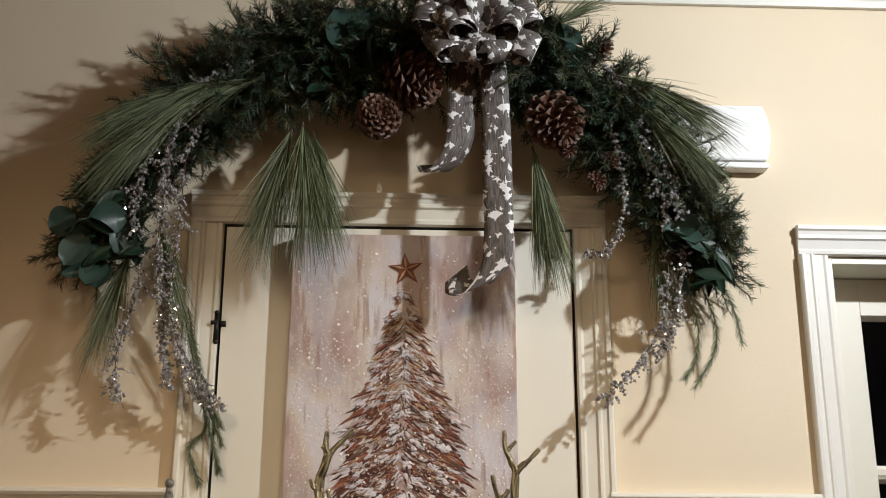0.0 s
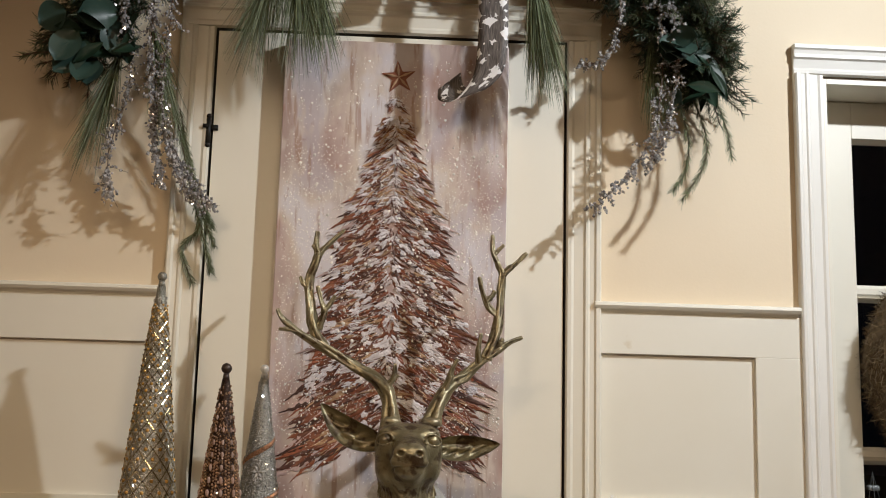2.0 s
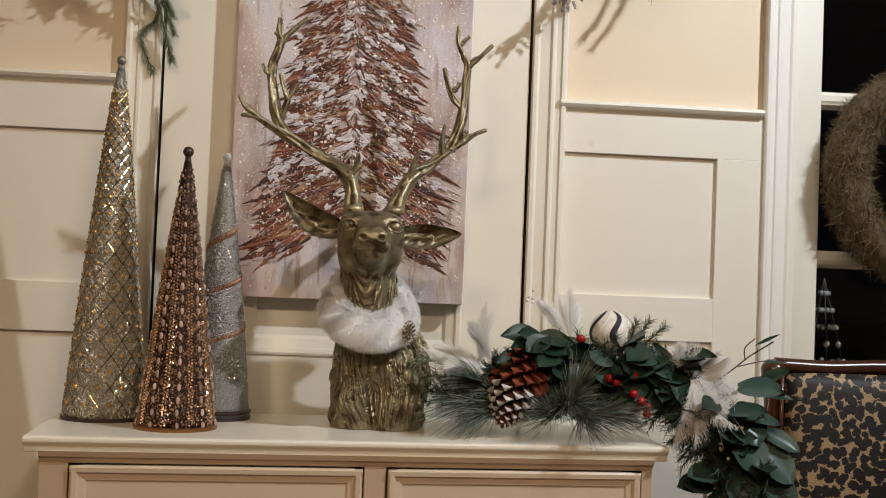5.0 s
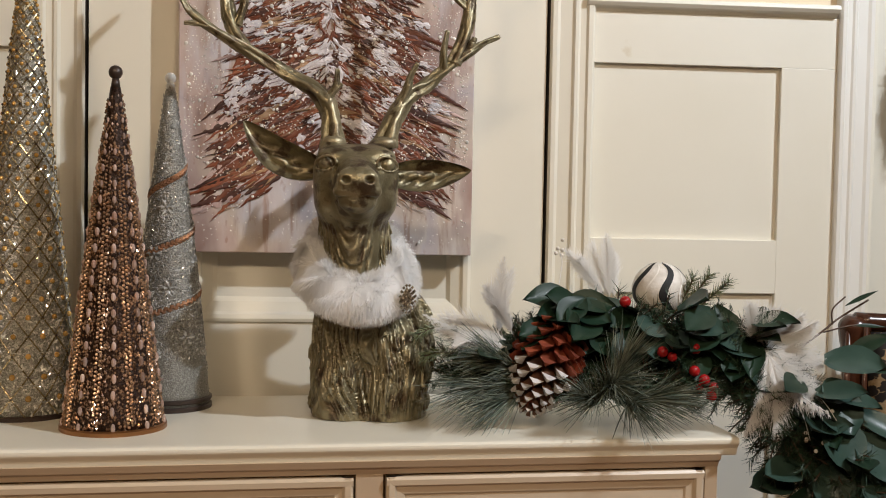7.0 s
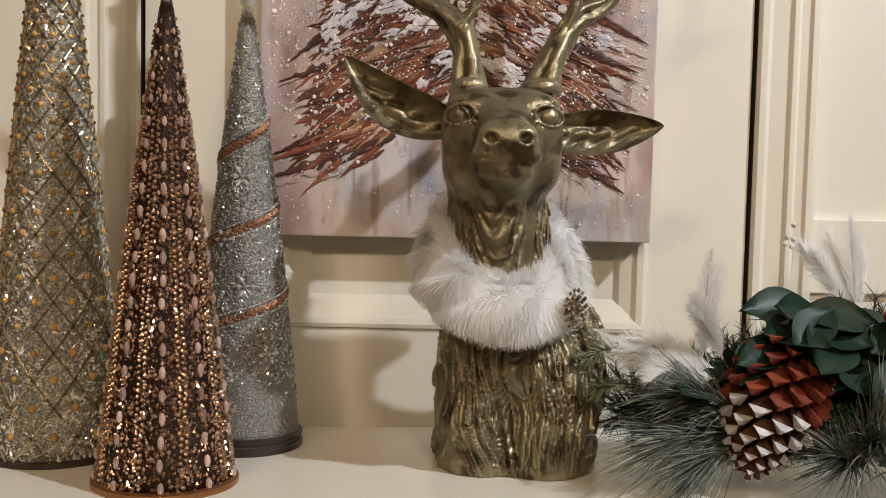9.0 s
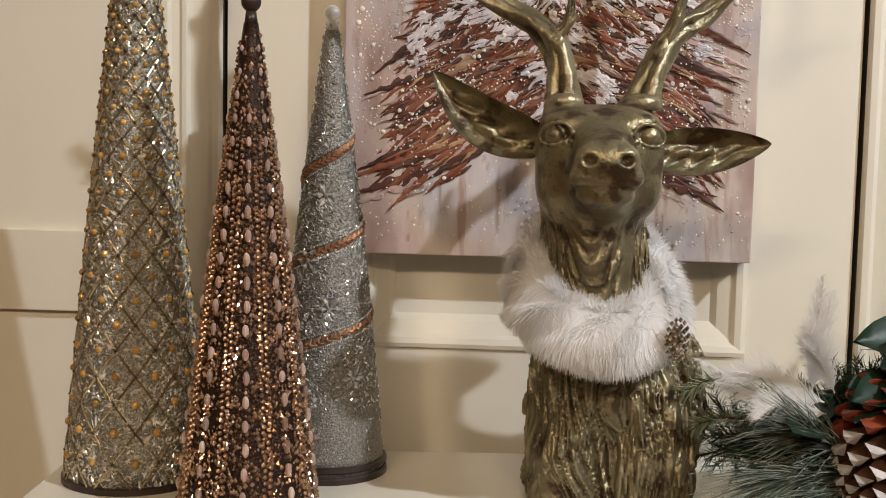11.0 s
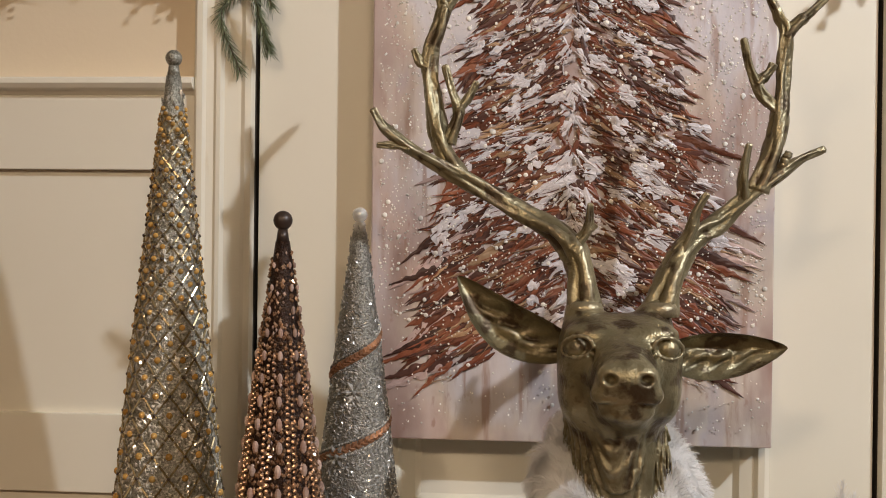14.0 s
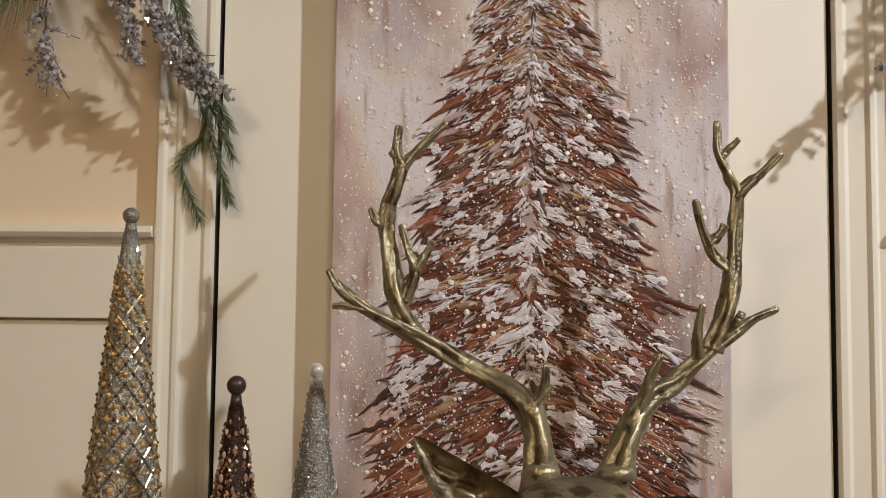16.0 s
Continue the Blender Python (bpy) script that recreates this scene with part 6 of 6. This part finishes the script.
LEAVES = [((0.68, 2.28, 0.935), (-0.9, -0.35, 0.10), 0.085, 0.05, DEEP_LEAF), ((0.66, 2.27, 0.925), (0.75, -0.4, 0.1), 0.085, 0.05, DEEP_LEAF), ((0.70, 2.26, 0.915), (-0.3, -0.8, -0.2), 0.10, 0.065, DEEP_LEAF),
          ((0.71, 2.28, 0.93), (0.8, -0.3, -0.35), 0.085, 0.05, DEEP_LEAF), ((0.64, 2.27, 0.905), (-0.5, -0.6, -0.3), 0.09, 0.05, DEEP_LEAF), ((0.80, 2.24, 0.90), (-0.35, -0.8, -0.1), 0.055, 0.055, SAGE),
          ((0.80, 2.23, 0.885), (0.1, -0.8, -0.55), 0.06, 0.06, SAGE), ((0.84, 2.24, 0.915), (0.2, -0.7, 0.45), 0.075, 0.072, SAGE), ((0.90, 2.24, 0.93), (0.35, -0.6, -0.8), 0.115, 0.05, DEEP_LEAF),
          ((0.88, 2.23, 0.90), (0.5, -0.7, -0.3), 0.08, 0.06, SAGE), ((0.86, 2.22, 0.865), (-0.1, -0.7, -0.5), 0.07, 0.05, DEEP_LEAF), ((0.99, 2.19, 0.84), (-0.6, -0.6, -0.25), 0.075, 0.075, SAGE),
          ((1.00, 2.18, 0.83), (0.1, -0.7, -0.7), 0.08, 0.078, SAGE), ((1.05, 2.17, 0.85), (0.6, -0.5, 0.1), 0.09, 0.075, SAGE), ((1.04, 2.16, 0.81), (0.4, -0.6, -0.6), 0.085, 0.085, SAGE),
          ((1.05, 2.14, 0.77), (0.2, -0.6, -0.8), 0.085, 0.082, SAGE), ((1.09, 2.14, 0.74), (0.6, -0.5, -0.6), 0.085, 0.070, SAGE), ((1.06, 2.14, 0.70), (-0.3, -0.5, -0.7), 0.075, 0.065, SAGE),
          ((1.10, 2.13, 0.69), (0.5, -0.5, -0.7), 0.08, 0.065, SAGE), ((1.09, 2.18, 0.86), (0.55, -0.4, 0.45), 0.075, 0.03, DEEP_LEAF), ((1.10, 2.19, 0.84), (1.0, -0.3, 0.05), 0.07, 0.025, DEEP_LEAF),
          ((1.06, 2.14, 0.65), (0.2, -0.5, -0.9), 0.09, 0.06, DEEP_LEAF), ((1.02, 2.15, 0.66), (-0.3, -0.5, -0.8), 0.08, 0.06, DEEP_LEAF), ((0.94, 2.21, 0.88), (0.3, -0.7, 0.2), 0.07, 0.05, DEEP_LEAF)]
for _ in range(16):
    u = rnd(0.15, 0.95)
    q = core[int(u * 30)]
    LEAVES.append(((q.x + rnd(-0.02, 0.02), q.y - rnd(0.03, 0.07), q.z + rnd(0.02, 0.07)), (rnd(-1, 1), -0.6, rnd(-0.7, 0.5)), rnd(0.06, 0.10), rnd(0.035, 0.055), DEEP_LEAF))
for x0, x1, z0, z1, y, cnt, mt in ((0.63, 0.78, 0.88, 0.945, 2.25, 18, DEEP_LEAF), (0.86, 0.96, 0.85, 0.93, 2.22, 12, DEEP_LEAF), (0.80, 0.93, 0.85, 0.91, 2.21, 6, SAGE), (0.98, 1.10, 0.66, 0.82, 2.15, 12, SAGE), (0.52, 0.60, 0.83, 0.87, 2.26, 5, DEEP_LEAF)):
    for _ in range(cnt):
        LEAVES.append(((rnd(x0, x1), y + rnd(-0.02, 0.03), rnd(z0, z1)), (rnd(-1, 1), -0.6, rnd(-0.6, 0.35)), rnd(0.055, 0.085), rnd(0.035, 0.055), mt))
for p, d, ln, w, mt in LEAVES:
    lb = Build()
    lb.leaf(p, d, scatter((0, -0.75, 0.75), 0.25), ln, w, 0.25, 0.22, 0.1 if mt is SAGE else 0.8)
    part("leaf", lb, mt, swag, smooth=True)
c = pine_cone("pine_cone", swag, (0.655, 2.255, 0.895), (-0.42, -0.35, -0.95), 0.145, 0.050, CONE_RED, CONE_SNOW, "red-brown pine cone with frosted white scale tips", 9, True)
# bauble: white glitter with black waved stripes
bau = Vector((0.838, 2.335, 0.945))
b = Build()
b.ball(bau, 0.046, 40, 26)
ball = part("bauble", b, PEARL, swag, "white glitter bauble with black waved stripes", smooth=True)
for k in range(5):
    for half, lift, mt, nm in ((0.15, 0.0008, BLACK_FLOCK, "black_stripe"), (0.035, 0.0011, GLITTER, "silver_stripe")):
        b = Build()
        a0 = k * 2 * math.pi / 5 + (0.0 if nm == "black_stripe" else 0.63) + 0.35
        vs, fs = [], []
        for i in range(25):
            th = math.pi * (0.06 + 0.88 * i / 24)
            ph = a0 + 0.55 * math.sin(2.2 * th + 0.6) + 0.55 * th
            for e in (-1, 0, 1):
                f = ph + e * half * (0.55 + 0.45 * math.sin(th)) / max(0.35, math.sin(th)) * math.sin(th) ** 0.5
                vs.append(bau + Vector((math.sin(th) * math.cos(f), math.sin(th) * math.sin(f), math.cos(th))) * (0.046 + lift))
            if i:
                q = 3 * i
                fs += [(q - 3, q - 2, q + 1, q), (q - 2, q - 1, q + 2, q + 1)]
        b.add(vs, fs)
        part(nm, b, mt, ball, smooth=True)
for p in ((0.838, 2.215, 0.835), (0.852, 2.21, 0.822), (0.846, 2.212, 0.808), (0.866, 2.208, 0.812), (0.862, 2.205, 0.798), (0.792, 2.23, 0.862), (0.806, 2.226, 0.855), (0.842, 2.225, 0.868), (0.742, 2.27, 0.935)):
    b = Build()
    b.ball((p[0] + 0.01, p[1] - 0.04, p[2]), rnd(0.0075, 0.0095), 12, 8)
    part("berry", b, BERRY, swag, "glossy red berry", smooth=True)


def feather(base, d, length, width, curl):
    b = Build()
    base, d = Vector(base), Vector(d).normalized()
    s = d.cross(Vector((0, -1, 0.2))).normalized()
    n = d.cross(s)
    line = [base + d * length * u + n * curl * length * u * u + s * curl * 0.5 * length * u * u for u in [k / 14 for k in range(15)]]
    b.tube(line, [0.0008] * 14 + [0.0003], 4)
    for i in range(1, 15):
        for sg in (-1, 1):
            for _ in range(24):
                u = (i + rnd(-0.5, 0.5)) / 14
                w = width * math.sin(math.pi * min(1, 0.12 + 0.86 * u)) ** 0.8
                out = d * rnd(0.9, 1.6) + s * sg * rnd(0.2, 0.8) + n * rnd(-0.35, 0.35)
                b.needle(line[i] + d * rnd(-0.5, 0.5) * length / 14, out, w * rnd(1.0, 2.0), 0.0008, rnd(-0.2, 0.5), seg=3, face=n)
    part("feather", b, FEATHER, swag, "soft white feather")


for base, d, ln, w, cu in (((0.58, 2.26, 0.88), (-0.5, -0.2, 0.8), 0.13, 0.022, -0.25), ((0.57, 2.26, 0.87), (-0.9, -0.2, 0.45), 0.12, 0.022, -0.2), ((0.56, 2.27, 0.88), (-0.1, -0.2, 0.9), 0.11, 0.02, 0.2), ((0.57, 2.25, 0.86), (-1, -0.3, 0.15), 0.12, 0.018, 0.2),
                           ((0.76, 2.36, 0.93), (-0.15, 0.1, 0.95), 0.10, 0.022, 0.2), ((0.75, 2.36, 0.93), (-0.6, 0.0, 0.75), 0.10, 0.022, -0.2), ((0.77, 2.37, 0.93), (0.1, 0.1, 1), 0.085, 0.018, 0.1),
                           ((0.95, 2.19, 0.875), (0.75, -0.3, 0.25), 0.09, 0.026, -0.2), ((0.95, 2.18, 0.87), (0.5, -0.4, -0.55), 0.12, 0.026, 0.2), ((0.96, 2.17, 0.865), (0.1, -0.5, -0.85), 0.13, 0.024, 0.15),
                           ((0.95, 2.20, 0.875), (-0.3, -0.2, 0.75), 0.06, 0.022, 0.2), ((0.96, 2.18, 0.87), (0.35, -0.4, -0.9), 0.14, 0.018, -0.2), ((0.96, 2.18, 0.87), (0.9, -0.3, -0.2), 0.09, 0.024, 0.2), ((0.95, 2.19, 0.875), (0.3, -0.3, 0.6), 0.065, 0.024, 0.2)):
    for _ in range(2):
        feather(base, scatter(d, 0.25), ln * rnd(0.8, 1.05), w * 0.85, 2.2 * cu * rnd(0.6, 1.2))
b = Build()
b.tube(curve([(1.02, 2.21, 0.86), (1.06, 2.20, 0.895), (1.085, 2.20, 0.915), (1.13, 2.195, 0.945)], 14), 0.0016, 5)
b.tube(curve([(1.075, 2.20, 0.905), (1.07, 2.19, 0.93), (1.09, 2.19, 0.95)], 8), 0.0013, 5)
b.tube(curve([(1.06, 2.20, 0.893), (1.10, 2.19, 0.905), (1.12, 2.19, 0.905)], 8), 0.0013, 5)
part("twig", b, BARK, swag, "dark curled twig")
for p, d in (((1.09, 2.19, 0.935), (0.8, -0.2, 0.5)), ((1.10, 2.19, 0.905), (1, -0.2, 0.05))):
    lb = Build()
    lb.leaf(p, d, (0, -0.6, 0.8), 0.055, 0.009, 0.2, 0.1, 1.0)
    part("leaf", lb, DEEP_LEAF, swag, smooth=True)
beads, wire = Build(), Build()
for pts in ([(0.99, 2.16, 0.84), (1.03, 2.13, 0.80), (1.05, 2.12, 0.77)], [(0.98, 2.16, 0.83), (1.00, 2.13, 0.78), (1.01, 2.12, 0.74)], [(0.66, 2.30, 0.95), (0.665, 2.30, 0.99), (0.66, 2.30, 1.01)]):
    wire.tube(curve(pts, 10), 0.0008, 4)
    for k in range(5):
        beads.ball(scatter(pts[-1], 0.018), 0.0032, 8, 6)
part("bead_wires", wire, FEATHER, swag, kind="stuff")
part("pearl_beads", beads, PEARL, swag, "pearly white beads", smooth=True, kind="stuff")

# ---------------------------------------------------------------- the straw wreath on the glazed door
wr = thing("straw_wreath", (1.692, 2.655, 1.34), "brown straw and moss wreath hung on the glazed door", "wreath")
b = Build()
WC, WR, WT = Vector((1.692, 2.635, 1.34)), 0.223, 0.050
NA, NQ = 72, 14
for i in range(NA):
    for j in range(NQ):
        a, q = 2 * math.pi * i / NA, 2 * math.pi * j / NQ
        o = Vector((math.cos(a), 0, math.sin(a)))
        r = WT * (1 + 0.07 * math.sin(3 * a + 2 * q) + 0.05 * math.sin(11 * a + q))
        b.v.append(tuple(WC + o * (WR + r * math.cos(q)) + Vector((0, -r * math.sin(q), 0))))
for i in range(NA):
    for j in range(NQ):
        b.f.append((i * NQ + j, i * NQ + (j + 1) % NQ, ((i + 1) % NA) * NQ + (j + 1) % NQ, ((i + 1) % NA) * NQ + j))
        b.m.append(0)
part("straw_ring", b, MOSS, wr, smooth=True)
b = Build()
for _ in range(16000):
    a, q = rnd(0, 6.283), rnd(0, 6.283)
    o = Vector((math.cos(a), 0, math.sin(a)))
    n = o * math.cos(q) + Vector((0, -math.sin(q), 0))
    t = Vector((-math.sin(a), 0, math.cos(a)))
    b.needle(WC + o * WR + n * (WT - 0.003), t * rnd(-1, 1) + n * rnd(0.10, 0.55) + n.cross(t) * rnd(-0.8, 0.8), rnd(0.014, 0.04), 0.0022, 0.1)
part("straw_fibres", b, MOSS, wr, "loose straw and moss fibres", kind="stuff")
b = Build()
b.tube([WC + Vector((0, 0.0, WR + WT * 0.6)), WC + Vector((0, 0.03, WR + 0.16)), WC + Vector((0, 0.052, 0.60))], 0.002, 5)
part("hanging_wire", b, BLACK, wr)

# ---------------------------------------------------------------- the dining chair by the glazed door
chair = thing("dining_chair", (1.50, 2.2, 0), "dark mahogany dining chair with black and gold damask upholstery", "chair")
CM = Matrix.Translation((1.462, 2.40, 0)) @ Matrix.Rotation(radians(-7), 4, "Z")


def ch(b):
    b.v = [tuple(CM @ Vector(p)) for p in b.v]
    return b


for sg in (-1, 1):
    b = Build()
    b.tube(curve([(sg * 0.225, 0.05, 0), (sg * 0.222, 0.02, 0.25), (sg * 0.222, 0.0, 0.46), (sg * 0.228, 0.01, 0.70), (sg * 0.236, 0.015, 0.84), (sg * 0.236, 0.012, 0.895)], 24), [0.023] * 20 + [0.026, 0.028, 0.029, 0.026, 0.016], 14)
    part("back_post", ch(b), MAHOGANY, chair, smooth=True)
    b = Build()
    b.tube([(sg * 0.236 - 0.016, 0.0, 0.60), (sg * 0.236 - 0.016, -0.002, 0.88)], 0.006, 8)
    b.tube([(sg * 0.236 + 0.010, -0.016, 0.60), (sg * 0.236 + 0.010, -0.016, 0.88)], 0.005, 8)
    part("post_reeding", ch(b), MAHOGANY, chair, smooth=True)
    b = Build()
    b.tube(curve([(sg * 0.225, -0.42, 0), (sg * 0.22, -0.425, 0.2), (sg * 0.225, -0.43, 0.42)], 10), [0.014] * 4 + [0.018] * 4 + [0.024] * 3, 12)
    part("front_leg", ch(b), MAHOGANY, chair, smooth=True)
b = Build()
b.tube(curve([(-0.236, 0.012, 0.885), (-0.12, 0.016, 0.882), (0, 0.02, 0.888), (0.12, 0.016, 0.882), (0.236, 0.012, 0.885)], 20), 0.017, 12)
part("crest_rail", ch(b), MAHOGANY, chair, smooth=True)
part("lower_back_rail", ch(plank(-0.22, 0.22, -0.012, 0.02, 0.50, 0.54)), MAHOGANY, chair, bevel=0.004)
part("seat_frame", ch(plank(-0.235, 0.235, -0.44, 0.015, 0.38, 0.44)), MAHOGANY, chair, bevel=0.006)


def cushion(name, grid_u, grid_v, place):
    b, uvs = Build(), []
    n = 16
    for i in range(n + 1):
        for j in range(n + 1):
            u, v = i / n, j / n
            b.v.append(tuple(CM @ Vector(place(u, v, (math.sin(math.pi * u) * math.sin(math.pi * v)) ** 0.35))))
            uvs.append((u * grid_u, v * grid_v))
    for i in range(n):
        for j in range(n):
            k = i * (n + 1) + j
            b.f.append((k, k + 1, k + n + 2, k + n + 1))
            b.m.append(0)
    cloth_part(name, b, uvs, DAMASK, chair, "black and gold damask upholstery", 0.012)


cushion("back_cushion", 0.43, 0.33, lambda u, v, h: (-0.214 + 0.428 * u, -0.004 - 0.022 * h, 0.542 + 0.325 * v))
cushion("back_cover", 0.43, 0.33, lambda u, v, h: (0.214 - 0.428 * u, 0.016 + 0.010 * h, 0.542 + 0.325 * v))
cushion("seat_cushion", 0.46, 0.44, lambda u, v, h: (-0.232 + 0.464 * u, -0.44 + 0.45 * v, 0.445 + 0.05 * h))

# ---------------------------------------------------------------- a wire tree added behind the glass for the tree reflected in it
ot = thing("reflection_bead_tree", (1.545, 2.92, 0.72), "small dark beaded wire tree, added for a reflection in the window", "tree ornament")
b, g = Build(), Build()
for k in range(7):
    a = 2 * math.pi * k / 7
    b.tube([(1.545, 2.92, 1.09), (1.545 + 0.085 * math.cos(a), 2.92 + 0.085 * math.sin(a), 0.75)], 0.0015, 5)
    for j in range(7):
        u = 0.12 + 0.13 * j
        g.ball((1.545 + 0.085 * u * math.cos(a + j * 0.3), 2.92 + 0.085 * u * math.sin(a + j * 0.3), 1.09 - 0.34 * u), 0.008, 8, 6)
b.lathe([(0.09, 0), (0.09, 0.02), (0.03, 0.03)], (1.545, 2.92, 0.72), 20)
part("wire_frame", b, BLACK, ot)
part("glass_beads", g, CRYSTAL, ot, "round glass beads", smooth=True, kind="stuff")
# stand added only to hold that tree up
st = thing("added_stand", (1.545, 2.92, -0.06), "dark stand added to hold up the reflection tree", "stand")
b = Build()
b.lathe([(0.14, 0.74), (0.15, 0.745), (0.15, 0.775), (0.14, 0.78)], (1.545, 2.92, -0.06), 24)
part("stand_top", b, MAHOGANY, st)
b = Build()
b.lathe([(0.12, 0.0), (0.11, 0.03), (0.025, 0.06), (0.02, 0.74)], (1.545, 2.92, -0.06), 20)
part("stand_foot", b, MAHOGANY, st, smooth=True)
